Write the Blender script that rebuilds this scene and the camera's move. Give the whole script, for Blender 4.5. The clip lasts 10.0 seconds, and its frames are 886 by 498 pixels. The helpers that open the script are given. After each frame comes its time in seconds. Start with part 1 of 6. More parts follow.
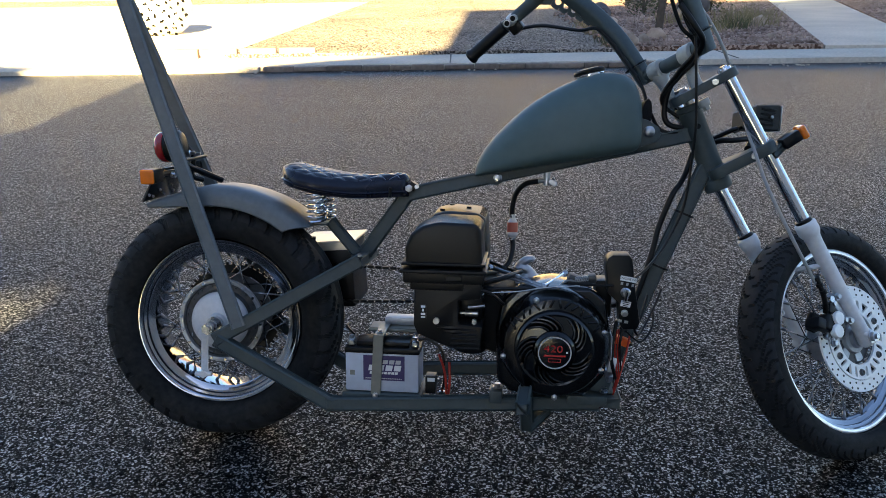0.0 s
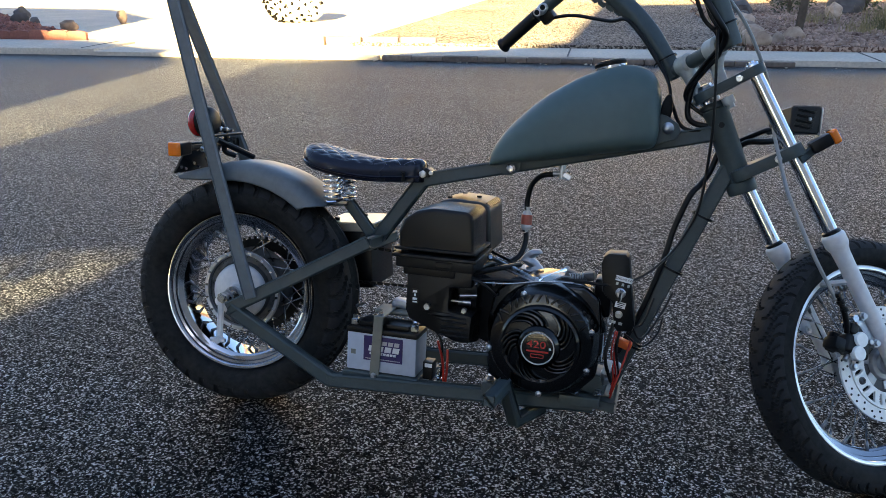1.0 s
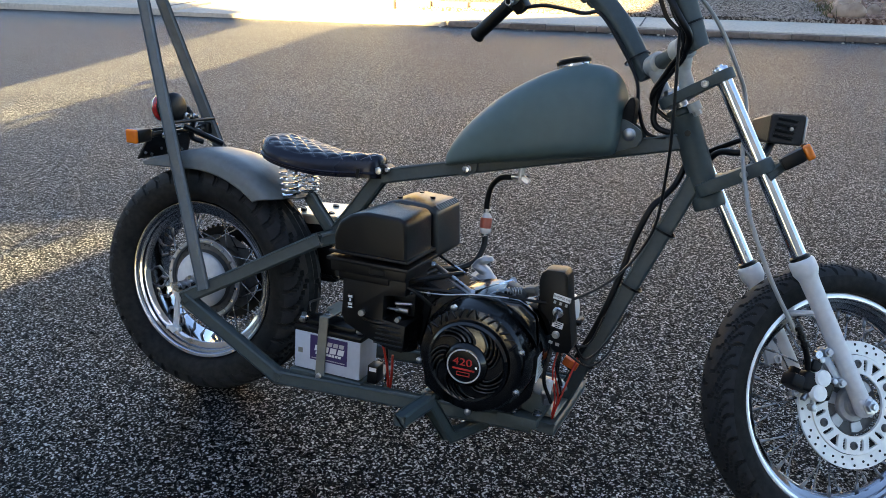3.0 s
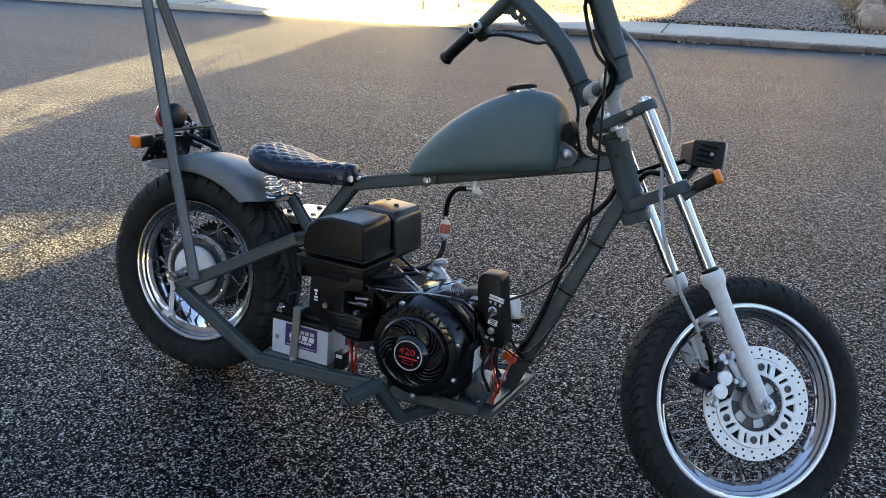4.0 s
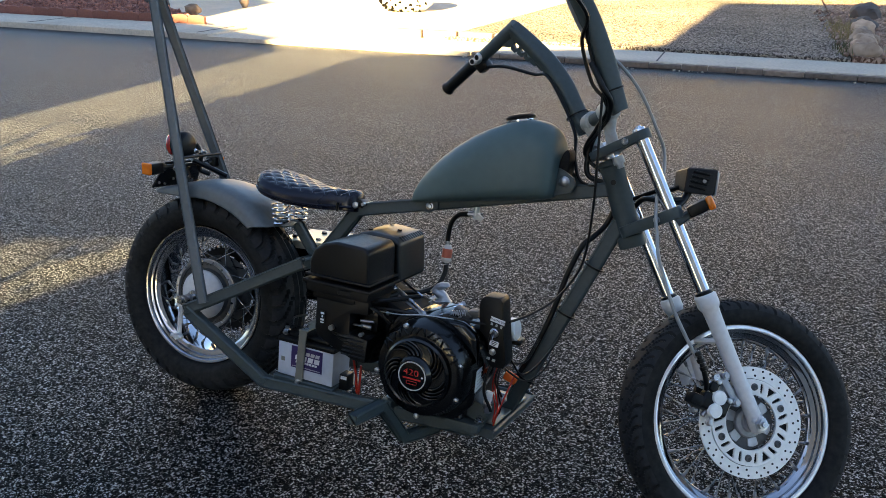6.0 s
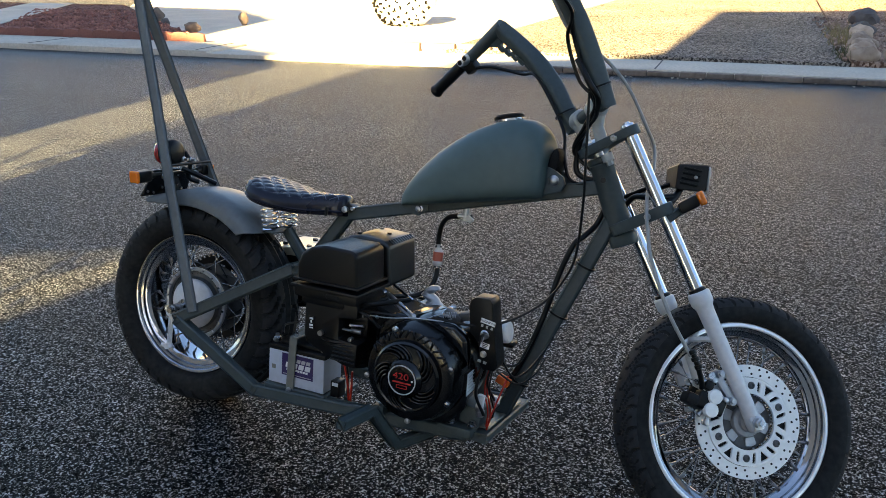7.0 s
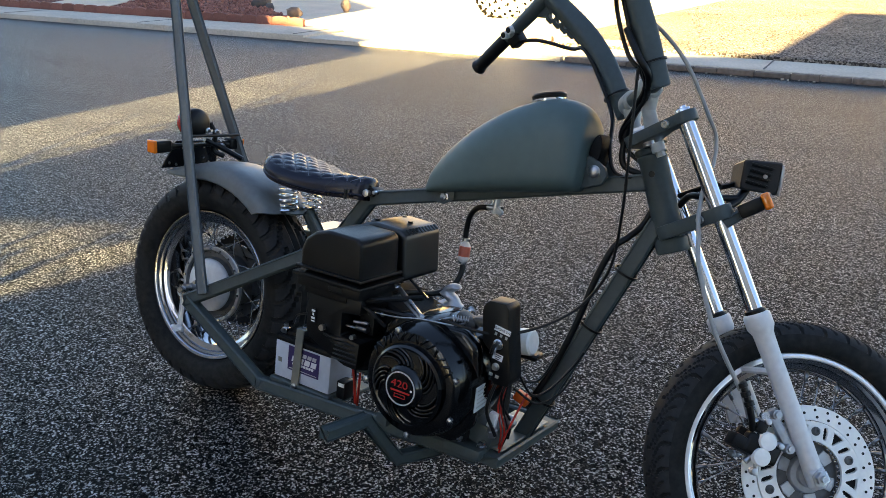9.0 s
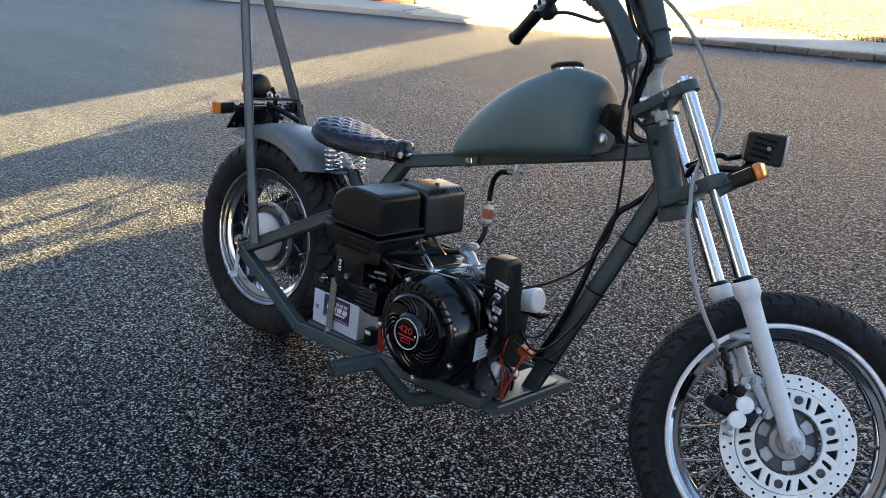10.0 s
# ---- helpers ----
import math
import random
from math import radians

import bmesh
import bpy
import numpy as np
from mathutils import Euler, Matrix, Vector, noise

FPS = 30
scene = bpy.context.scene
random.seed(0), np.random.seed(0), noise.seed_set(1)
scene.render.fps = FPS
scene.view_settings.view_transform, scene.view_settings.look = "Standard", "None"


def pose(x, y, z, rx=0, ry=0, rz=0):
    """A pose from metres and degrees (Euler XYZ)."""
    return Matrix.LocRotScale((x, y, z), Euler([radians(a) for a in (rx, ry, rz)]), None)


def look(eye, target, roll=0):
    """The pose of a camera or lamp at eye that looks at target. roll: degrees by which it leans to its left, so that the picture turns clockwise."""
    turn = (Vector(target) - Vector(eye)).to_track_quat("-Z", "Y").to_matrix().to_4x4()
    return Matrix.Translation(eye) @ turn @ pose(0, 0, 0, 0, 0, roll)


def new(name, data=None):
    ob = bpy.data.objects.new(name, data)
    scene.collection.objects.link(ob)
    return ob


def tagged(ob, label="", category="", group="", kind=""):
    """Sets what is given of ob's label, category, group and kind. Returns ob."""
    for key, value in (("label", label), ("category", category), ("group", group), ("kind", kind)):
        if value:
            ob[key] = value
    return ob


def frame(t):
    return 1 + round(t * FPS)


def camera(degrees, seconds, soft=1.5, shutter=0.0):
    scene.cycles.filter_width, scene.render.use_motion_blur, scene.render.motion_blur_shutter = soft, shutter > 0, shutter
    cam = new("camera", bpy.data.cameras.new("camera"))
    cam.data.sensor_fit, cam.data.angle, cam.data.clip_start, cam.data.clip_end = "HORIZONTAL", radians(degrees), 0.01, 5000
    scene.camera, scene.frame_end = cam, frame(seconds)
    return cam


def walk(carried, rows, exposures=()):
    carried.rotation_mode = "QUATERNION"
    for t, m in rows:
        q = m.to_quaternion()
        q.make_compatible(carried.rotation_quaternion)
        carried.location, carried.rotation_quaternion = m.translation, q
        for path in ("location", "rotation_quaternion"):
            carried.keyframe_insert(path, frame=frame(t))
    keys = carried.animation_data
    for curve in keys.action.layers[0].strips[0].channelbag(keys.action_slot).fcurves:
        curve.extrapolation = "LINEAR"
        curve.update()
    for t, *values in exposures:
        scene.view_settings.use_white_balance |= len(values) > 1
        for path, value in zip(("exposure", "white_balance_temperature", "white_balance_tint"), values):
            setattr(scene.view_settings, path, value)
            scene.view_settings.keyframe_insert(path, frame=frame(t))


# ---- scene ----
cam = camera(58.1, 10.0, 0.7)
PATH = [
    (0, (0.791, -1.794, 1.162), (0.584, 0.076, 0.484), -1.03),
    (0.5, (0.948, -1.757, 1.139), (0.555, 0.084, 0.464), 0.78),
    (1, (1.082, -1.743, 1.144), (0.560, 0.060, 0.455), -0.41),
    (1.5, (1.142, -1.722, 1.149), (0.599, 0.068, 0.441), -1.31),
    (2, (1.194, -1.632, 1.145), (0.612, 0.133, 0.405), -0.41),
    (2.5, (1.253, -1.537, 1.170), (0.598, 0.195, 0.414), -0.30),
    (2.7, (1.277, -1.522, 1.181), (0.603, 0.199, 0.417), -0.40),
    (3.8, (1.564, -1.617, 1.280), (0.774, 0.041, 0.488), 0.91),
    (4, (1.588, -1.634, 1.303), (0.803, 0.029, 0.516), 0.71),
    (4.5, (1.607, -1.670, 1.337), (0.818, 0.005, 0.579), 1.32),
    (5, (1.600, -1.688, 1.344), (0.814, -0.004, 0.606), 1.32),
    (5.5, (1.599, -1.696, 1.336), (0.810, -0.013, 0.597), 1.12),
    (7, (1.631, -1.664, 1.285), (0.824, 0.029, 0.592), -0.37),
    (7.5, (1.645, -1.631, 1.254), (0.814, 0.049, 0.557), -0.97),
    (8, (1.639, -1.548, 1.215), (0.761, 0.112, 0.527), -0.26),
    (8.5, (1.640, -1.433, 1.201), (0.707, 0.178, 0.471), 0.55),
    (9, (1.680, -1.389, 1.200), (0.666, 0.185, 0.496), 0.77),
    (9.5, (1.803, -1.372, 1.195), (0.638, 0.086, 0.476), 1.30),
    (10, (1.926, -1.358, 1.196), (0.701, 0.033, 0.444), 0.52),
]
walk(cam, [(t, look(eye, target, roll)) for t, eye, target, roll in PATH], [(0.0, 3.49, 6850, 8), (2.0, 3.79, 7050, 8), (2.5, 3.87, 7300, 8), (4.0, 3.97, 7450, 8), (4.5, 3.72, 7550, 8), (5.5, 3.64, 7550, 8), (7.0, 3.57, 7550, 7), (8.5, 3.67, 7650, 8), (9.5, 3.91, 7750, 9), (10.0, 3.99, 7750, 9)])

# ---- world and sun: low sun from behind the viewer, unseen blockers behind shade the street ----
SUN_EL, SUN_DX, SUN_DY = radians(24.0), -0.13, 0.99
world = bpy.data.worlds.new("world")
scene.world = world
world.use_nodes = True
wn = world.node_tree.nodes
sky = wn.new("ShaderNodeTexSky")
sky.sky_type, sky.sun_disc = "NISHITA", False
sky.sun_elevation, sky.sun_rotation = SUN_EL, math.atan2(-SUN_DX, -SUN_DY)
sky.air_density, sky.dust_density, sky.ozone_density, sky.altitude = 0.8, 0.5, 2.2, 600
wn["Background"].inputs["Strength"].default_value = 0.039
world.node_tree.links.new(sky.outputs[0], wn["Background"].inputs[0])
sun = new("sun", bpy.data.lights.new("sun", "SUN"))
sun.data.energy, sun.data.angle, sun.data.color = 5.0, radians(0.53), (1.0, 0.81, 0.42)
sun.matrix_world = look((0, -30, 8), (SUN_DX * 30, SUN_DY * 30 - 30, 8 - 30 * math.tan(SUN_EL)))


# ---- materials ----
def material(name, base, rough=0.5, metal=0.0, spread=0.12, grain=60.0, patch=6.0, bump=0.0, bump_scale=300.0,
             rough_spread=0.08, coat=0.0, spec=0.5, tint=None, per_object=0.0):
    """A surface with fine grain and larger patches in colour and gloss."""
    m = bpy.data.materials.new(name)
    m.use_nodes = True
    nt = m.node_tree
    n, l = nt.nodes, nt.links
    b = n["Principled BSDF"]
    tc = n.new("ShaderNodeTexCoord")
    fine, wide = n.new("ShaderNodeTexNoise"), n.new("ShaderNodeTexNoise")
    for tex, sc, det in ((fine, grain, 4), (wide, patch, 3)):
        tex.inputs["Scale"].default_value, tex.inputs["Detail"].default_value = sc, det
        l.new(tc.outputs["Object"], tex.inputs["Vector"])
    both = n.new("ShaderNodeMath")
    both.operation = "ADD"
    l.new(fine.outputs["Fac"], both.inputs[0])
    l.new(wide.outputs["Fac"], both.inputs[1])
    ramp = n.new("ShaderNodeMapRange")
    ramp.inputs["From Min"].default_value, ramp.inputs["From Max"].default_value = 0.7, 1.3
    l.new(both.outputs[0], ramp.inputs["Value"])
    mix = n.new("ShaderNodeMix")
    mix.data_type = "RGBA"
    tint = tint or base
    lo = [max(0.0, c * (1 - spread)) for c in base]
    hi = [min(1.0, c * (1 + spread)) for c in tint]
    mix.inputs["A"].default_value, mix.inputs["B"].default_value = (*lo, 1), (*hi, 1)
    l.new(ramp.outputs[0], mix.inputs["Factor"])
    colour = mix.outputs["Result"]
    if per_object:
        info, hsv, vary = n.new("ShaderNodeObjectInfo"), n.new("ShaderNodeHueSaturation"), n.new("ShaderNodeMapRange")
        vary.inputs["To Min"].default_value, vary.inputs["To Max"].default_value = 1 - per_object, 1 + per_object
        l.new(info.outputs["Random"], vary.inputs["Value"])
        l.new(vary.outputs[0], hsv.inputs["Value"])
        l.new(colour, hsv.inputs["Color"])
        colour = hsv.outputs["Color"]
    l.new(colour, b.inputs["Base Color"])
    rr = n.new("ShaderNodeMapRange")
    rr.inputs["From Min"].default_value, rr.inputs["From Max"].default_value = 0.3, 0.7
    rr.inputs["To Min"].default_value, rr.inputs["To Max"].default_value = max(0.02, rough - rough_spread), min(1, rough + rough_spread)
    l.new(wide.outputs["Fac"], rr.inputs["Value"])
    l.new(rr.outputs[0], b.inputs["Roughness"])
    b.inputs["Metallic"].default_value = metal
    b.inputs["Specular IOR Level"].default_value = spec
    b.inputs["Coat Weight"].default_value = coat
    b.inputs["Coat Roughness"].default_value = 0.08
    if bump:
        bn, tex = n.new("ShaderNodeBump"), n.new("ShaderNodeTexNoise")
        tex.inputs["Scale"].default_value, tex.inputs["Detail"].default_value = bump_scale, 3
        l.new(tc.outputs["Object"], tex.inputs["Vector"])
        bn.inputs["Strength"].default_value, bn.inputs["Distance"].default_value = bump, 0.002
        l.new(tex.outputs["Fac"], bn.inputs["Height"])
        l.new(bn.outputs[0], b.inputs["Normal"])
    return m


LAMPGREY = material("dark_grey_plastic", (0.017, 0.018, 0.019), 0.42, 0, 0.2, 160, 9, 0.12, 800, 0.08, 0, 0.4)
GREY = material("satin_grey_green_paint", (0.053, 0.070, 0.072), 0.45, 0, 0.12, 90, 5, 0.08, 500, 0.06, 0, 0.32)
TANKP = material("satin_tank_paint", (0.066, 0.105, 0.104), 0.48, 0, 0.08, 40, 4, 0.05, 700, 0.05, 0, 0.5)
FENDERP = material("worn_fender_paint", (0.125, 0.140, 0.145), 0.45, 0, 0.16, 60, 7, 0.06, 400, 0.08)
BLACK = material("black_plastic", (0.003, 0.003, 0.0035), 0.36, 0, 0.25, 120, 8, 0.10, 700, 0.08, 0, 0.25)
MATTE = material("grainy_black_plastic", (0.0035, 0.0035, 0.004), 0.36, 0, 0.2, 200, 10, 0.15, 900, 0.08, 0, 0.30)
HEATBLACK = material("heat_black_paint", (0.004, 0.004, 0.004), 0.34, 0, 0.25, 120, 8, 0.08, 700, 0.06, 0, 0.65)
DULLBLACK = material("dull_black_surface", (0.007, 0.007, 0.0075), 0.62, 0, 0.4, 60, 12, 0.3, 300, 0.1, 0, 0.15)
GLOSS = material("gloss_black_paint", (0.002, 0.002, 0.0025), 0.17, 0, 0.25, 50, 6, 0.02, 200, 0.05, 0, 0.50)
RUBBER = material("dusty_tyre_rubber", (0.011, 0.011, 0.0118), 0.68, 0, 0.35, 70, 9, 0.25, 500, 0.1, 0, 0.16, (0.019, 0.0185, 0.018))
TREAD = material("worn_skylit_tread", (0.0185, 0.019, 0.0205), 0.72, 0, 0.30, 90, 12, 0.2, 600, 0.1, 0, 0.25)
HOSE = material("black_rubber_hose", (0.003, 0.003, 0.0035), 0.42, 0, 0.2, 80, 9, 0, 300, 0.08, 0, 0.3)
CHROME = material("chrome", (0.74, 0.77, 0.82), 0.06, 1, 0.06, 40, 5, 0.02, 300, 0.04)
# polished metal whitened: the bright sky it mirrors is in the colour
FRONTRIM = material("whitened_polished_metal", (0.95, 0.95, 0.96), 0.14, 0.45, 0.06, 40, 5, 0.02, 300, 0.04)
# chrome darkened: the dark road and tyre it mirrors are in the colour
RIM = material("darkened_chrome", (0.34, 0.355, 0.39), 0.09, 1, 0.10, 40, 5, 0.02, 300, 0.04)
STEEL = material("zinc_steel", (0.44, 0.45, 0.47), 0.30, 1, 0.15, 80, 9, 0.06, 500, 0.1)
SPOKE = material("dull_zinc_spoke", (0.26, 0.265, 0.28), 0.24, 1, 0.2, 80, 9)
ALLOY = material("dull_cast_alloy", (0.42, 0.43, 0.45), 0.42, 0.75, 0.15, 90, 8, 0.15, 600, 0.1)
DARKALLOY = material("dark_dirty_alloy", (0.10, 0.10, 0.10), 0.55, 0.4, 0.35, 60, 12, 0.2, 400, 0.1)
FORKPAINT = material("silver_fork_paint", (0.64, 0.64, 0.65), 0.42, 0.08, 0.10, 90, 7, 0.06, 400, 0.08)
DISC = material("brake_disc_steel", (0.88, 0.87, 0.84), 0.40, 0.08, 0.08, 70, 7, 0.05, 500, 0.1)
CLAMP = material("pale_grey_clamp_paint", (0.36, 0.37, 0.35), 0.45, 0.1, 0.15, 80, 8)
VINYL = material("navy_vinyl", (0.008, 0.009, 0.019), 0.30, 0, 0.18, 90, 7, 0.12, 900, 0.08, 0, 0.35)
STITCH = material("pale_stitching", (0.14, 0.14, 0.16), 0.7, 0, 0.1)
BATTERY = material("battery_grey_plastic", (0.46, 0.50, 0.58), 0.45, 0, 0.08, 60, 9, 0.05)
BARESHEEN = material("cream_sheen_aluminium", (0.74, 0.68, 0.56), 0.38, 0.45, 0.10, 60, 9, 0.05, 400, 0.1)
NAVYLABEL = material("navy_label", (0.035, 0.020, 0.10), 0.35, 0, 0.1)
WHITE = material("white_print", (0.75, 0.75, 0.75), 0.5, 0, 0.04)
SILVERPRINT = material("silver_print", (0.50, 0.48, 0.47), 0.4, 0, 0.05)
RED = material("red_print", (0.55, 0.015, 0.015), 0.4, 0, 0.08)
REDLENS = material("red_lens", (0.30, 0.008, 0.010), 0.12, 0, 0.12, 50, 9, 0, 300, 0.04, 0.6)
AMBER = material("amber_lens", (0.75, 0.17, 0.01), 0.15, 0, 0.12, 50, 9, 0, 300, 0.04, 0.6)
STRAP = material("khaki_steel_strap", (0.20, 0.20, 0.17), 0.45, 0.2, 0.12)
CABLEGREY = material("grey_cable_sheath", (0.30, 0.30, 0.29), 0.45, 0, 0.08)
WIRERED = material("red_wire", (0.45, 0.02, 0.01), 0.45, 0, 0.05)
ORANGE = material("orange_plug", (0.75, 0.12, 0.01), 0.4, 0, 0.1)
FUEL = material("red_fuel_filter", (0.45, 0.10, 0.06), 0.25, 0, 0.15)
CLEARP = material("clear_plastic", (0.60, 0.55, 0.52), 0.2, 0, 0.08)
PAPER = material("paper_sticker", (0.55, 0.57, 0.58), 0.6, 0, 0.06)
CONCRETE = material("pale_concrete", (0.56, 0.48, 0.39), 0.85, 0, 0.20, 30, 1.2, 0.4, 90, 0.05)
KERBCON = material("stained_kerb_concrete", (0.20, 0.15, 0.12), 0.88, 0, 0.30, 25, 2.0, 0.5, 70, 0.05, 0, 0.4, None, 0.22)
BRICKRED = material("red_edging_brick", (0.26, 0.10, 0.075), 0.85, 0, 0.2, 30, 3, 0.4, 80, 0.05, 0, 0.4, None, 0.15)
BLOCKTAN = material("tan_edging_block", (0.34, 0.22, 0.17), 0.85, 0, 0.2, 30, 3, 0.4, 80, 0.05, 0, 0.4, None, 0.15)
ROCK = material("tan_boulder", (0.31, 0.205, 0.145), 0.85, 0, 0.3, 9, 2, 0.6, 40, 0.05, 0, 0.4, (0.40, 0.30, 0.225), 0.25)
DARKROCK = material("dark_boulder", (0.10, 0.085, 0.08), 0.85, 0, 0.3, 9, 2, 0.6, 40, 0.05, 0, 0.4, None, 0.25)
GREYSTUCCO = material("pale_grey_stucco", (0.34, 0.335, 0.325), 0.9, 0, 0.1, 20, 1, 0.4, 60)
STUCCO = material("tan_stucco", (0.36, 0.31, 0.245), 0.9, 0, 0.1, 20, 1, 0.4, 60)
ROOF = material("brown_roof_tile", (0.16, 0.09, 0.06), 0.85, 0, 0.2, 10, 2, 0.3, 30)
BARK = material("bark", (0.10, 0.075, 0.055), 0.9, 0, 0.3, 20, 3, 0.5, 60)
LEAF = material("dusty_leaf", (0.07, 0.085, 0.035), 0.6, 0, 0.3, 20, 3, 0, 60, 0.05, 0, 0.3, (0.10, 0.10, 0.04), 0.2)
TUFTDARK = material("dry_black_tuft", (0.008, 0.007, 0.006), 0.9, 0, 0.3, 30, 6, 0, 60, 0.05, 0, 0.05)
PALELEAF = material("whitened_foliage", (0.82, 0.80, 0.74), 0.8, 0, 0.15, 30, 6, 0.5, 60)
DRYGRASS = material("dry_grass", (0.26, 0.20, 0.09), 0.8, 0, 0.25, 20, 3)


def speckled(name, dark, light, size, amount, rough, bump, patch_scale=0.5, patch=0.25, streak=0.0, gloss=0.4, mottle=0.0, spread=0.30):
    """Stones in a binder: pale and dark grains of one size, worn patches and tyre lanes over them."""
    m = bpy.data.materials.new(name)
    m.use_nodes = True
    nt = m.node_tree
    n, l = nt.nodes, nt.links
    b = n["Principled BSDF"]
    tc = n.new("ShaderNodeTexCoord")
    cells, grit, wide = n.new("ShaderNodeTexVoronoi"), n.new("ShaderNodeTexNoise"), n.new("ShaderNodeTexNoise")
    cells.inputs["Scale"].default_value = 1 / size
    grit.inputs["Scale"].default_value, grit.inputs["Detail"].default_value = 0.55 / size, 4
    wide.inputs["Scale"].default_value, wide.inputs["Detail"].default_value = patch_scale, 5
    for tex in (cells, grit, wide):
        l.new(tc.outputs["Object"], tex.inputs["Vector"])
    bw = n.new("ShaderNodeSeparateColor")
    l.new(cells.outputs["Color"], bw.inputs[0])
    pick = n.new("ShaderNodeMath")
    pick.operation = "MULTIPLY"
    l.new(bw.outputs[0], pick.inputs[0])
    l.new(grit.outputs["Fac"], pick.inputs[1])
    rng = n.new("ShaderNodeMapRange")
    rng.inputs["From Min"].default_value, rng.inputs["From Max"].default_value = amount, amount + spread
    l.new(pick.outputs[0], rng.inputs["Value"])
    mix = n.new("ShaderNodeMix")
    mix.data_type = "RGBA"
    mix.inputs["A"].default_value, mix.inputs["B"].default_value = (*dark, 1), (*light, 1)
    l.new(rng.outputs[0], mix.inputs["Factor"])
    wr = n.new("ShaderNodeMapRange")
    wr.inputs["From Min"].default_value, wr.inputs["From Max"].default_value = 0.3, 0.7
    wr.inputs["To Min"].default_value, wr.inputs["To Max"].default_value = 1 - patch, 1 + patch
    l.new(wide.outputs["Fac"], wr.inputs["Value"])
    hsv = n.new("ShaderNodeHueSaturation")
    l.new(mix.outputs["Result"], hsv.inputs["Color"])
    value = wr.outputs[0]
    if streak:
        mp, lane = n.new("ShaderNodeMapping"), n.new("ShaderNodeTexNoise")
        mp.inputs["Scale"].default_value = (0.12, 2.2, 1)
        mp.inputs["Rotation"].default_value = (0, 0, radians(-5))
        l.new(tc.outputs["Object"], mp.inputs["Vector"])
        l.new(mp.outputs[0], lane.inputs["Vector"])
        lane.inputs["Scale"].default_value, lane.inputs["Detail"].default_value = 1.0, 4
        lr = n.new("ShaderNodeMapRange")
        lr.inputs["From Min"].default_value, lr.inputs["From Max"].default_value = 0.3, 0.7
        lr.inputs["To Min"].default_value, lr.inputs["To Max"].default_value = 1 - streak, 1 + streak
        l.new(lane.outputs["Fac"], lr.inputs["Value"])
        mul = n.new("ShaderNodeMath")
        mul.operation = "MULTIPLY"
        l.new(value, mul.inputs[0])
        l.new(lr.outputs[0], mul.inputs[1])
        value = mul.outputs[0]
    clumps = None
    if mottle:
        # clumps of stones, from a few millimetres to a hand's width
        clump, cr, mul = n.new("ShaderNodeTexNoise"), n.new("ShaderNodeMapRange"), n.new("ShaderNodeMath")
        clump.inputs["Scale"].default_value, clump.inputs["Detail"].default_value, clump.inputs["Roughness"].default_value = 42.0, 4, 0.7
        l.new(tc.outputs["Object"], clump.inputs["Vector"])
        cr.inputs["From Min"].default_value, cr.inputs["From Max"].default_value = 0.36, 0.64
        cr.inputs["To Min"].default_value, cr.inputs["To Max"].default_value = 1 - mottle, 1 + mottle
        l.new(clump.outputs["Fac"], cr.inputs["Value"])
        mul.operation = "MULTIPLY"
        l.new(value, mul.inputs[0])
        clumps = cr.outputs[0]
        l.new(clumps, mul.inputs[1])
        value = mul.outputs[0]
    l.new(value, hsv.inputs["Value"])
    l.new(hsv.outputs[0], b.inputs["Base Color"])
    b.inputs["Roughness"].default_value = rough
    # worn stone tops shine a little, the binder between them does not
    shine = n.new("ShaderNodeMath")
    shine.operation = "MULTIPLY"
    shine.inputs[1].default_value = gloss
    floor_gloss = n.new("ShaderNodeMapRange")
    floor_gloss.inputs["To Min"].default_value = 0.03 if mottle else 0.0
    l.new(rng.outputs[0], floor_gloss.inputs["Value"])
    l.new(floor_gloss.outputs[0], shine.inputs[0])
    if clumps:
        worn = n.new("ShaderNodeMath")
        worn.operation = "MULTIPLY"
        l.new(shine.outputs[0], worn.inputs[0])
        l.new(clumps, worn.inputs[1])
        shine = worn
    l.new(shine.outputs[0], b.inputs["Specular IOR Level"])
    bn = n.new("ShaderNodeBump")
    bn.inputs["Strength"].default_value, bn.inputs["Distance"].default_value = bump, size
    l.new(pick.outputs[0], bn.inputs["Height"])
    l.new(bn.outputs[0], b.inputs["Normal"])
    return m


ASPHALT = speckled("worn_asphalt", (0.0020, 0.0022, 0.0030), (0.24, 0.24, 0.246), 0.0044, 0.332, 0.42, 0.9, 0.35, 0.16, 0.34, 1.0, 0.85, 0.17)
GRAVELTAN = speckled("tan_gravel", (0.11, 0.06, 0.042), (0.46, 0.31, 0.235), 0.03, 0.12, 0.9, 0.8, 0.4, 0.2)
GRAVELFINE = speckled("fine_tan_gravel", (0.06, 0.05, 0.044), (0.40, 0.33, 0.27), 0.018, 0.14, 0.9, 0.8, 0.5, 0.25)
GRAVELSTONE = material("brown_stone", (0.15, 0.075, 0.052), 0.85, 0, 0.45, 9, 1.7, 0.3, 60, 0.05, 0, 0.4, (0.38, 0.26, 0.20))
GRAVELSTONE_RED = material("red_stone", (0.16, 0.055, 0.04), 0.85, 0, 0.3, 9, 1.7, 0.3, 60, 0.05, 0, 0.4, (0.30, 0.13, 0.10))
GRAVELRED = speckled("red_lava_gravel", (0.05, 0.018, 0.014), (0.30, 0.12, 0.09), 0.035, 0.10, 0.9, 0.8, 0.4, 0.2)


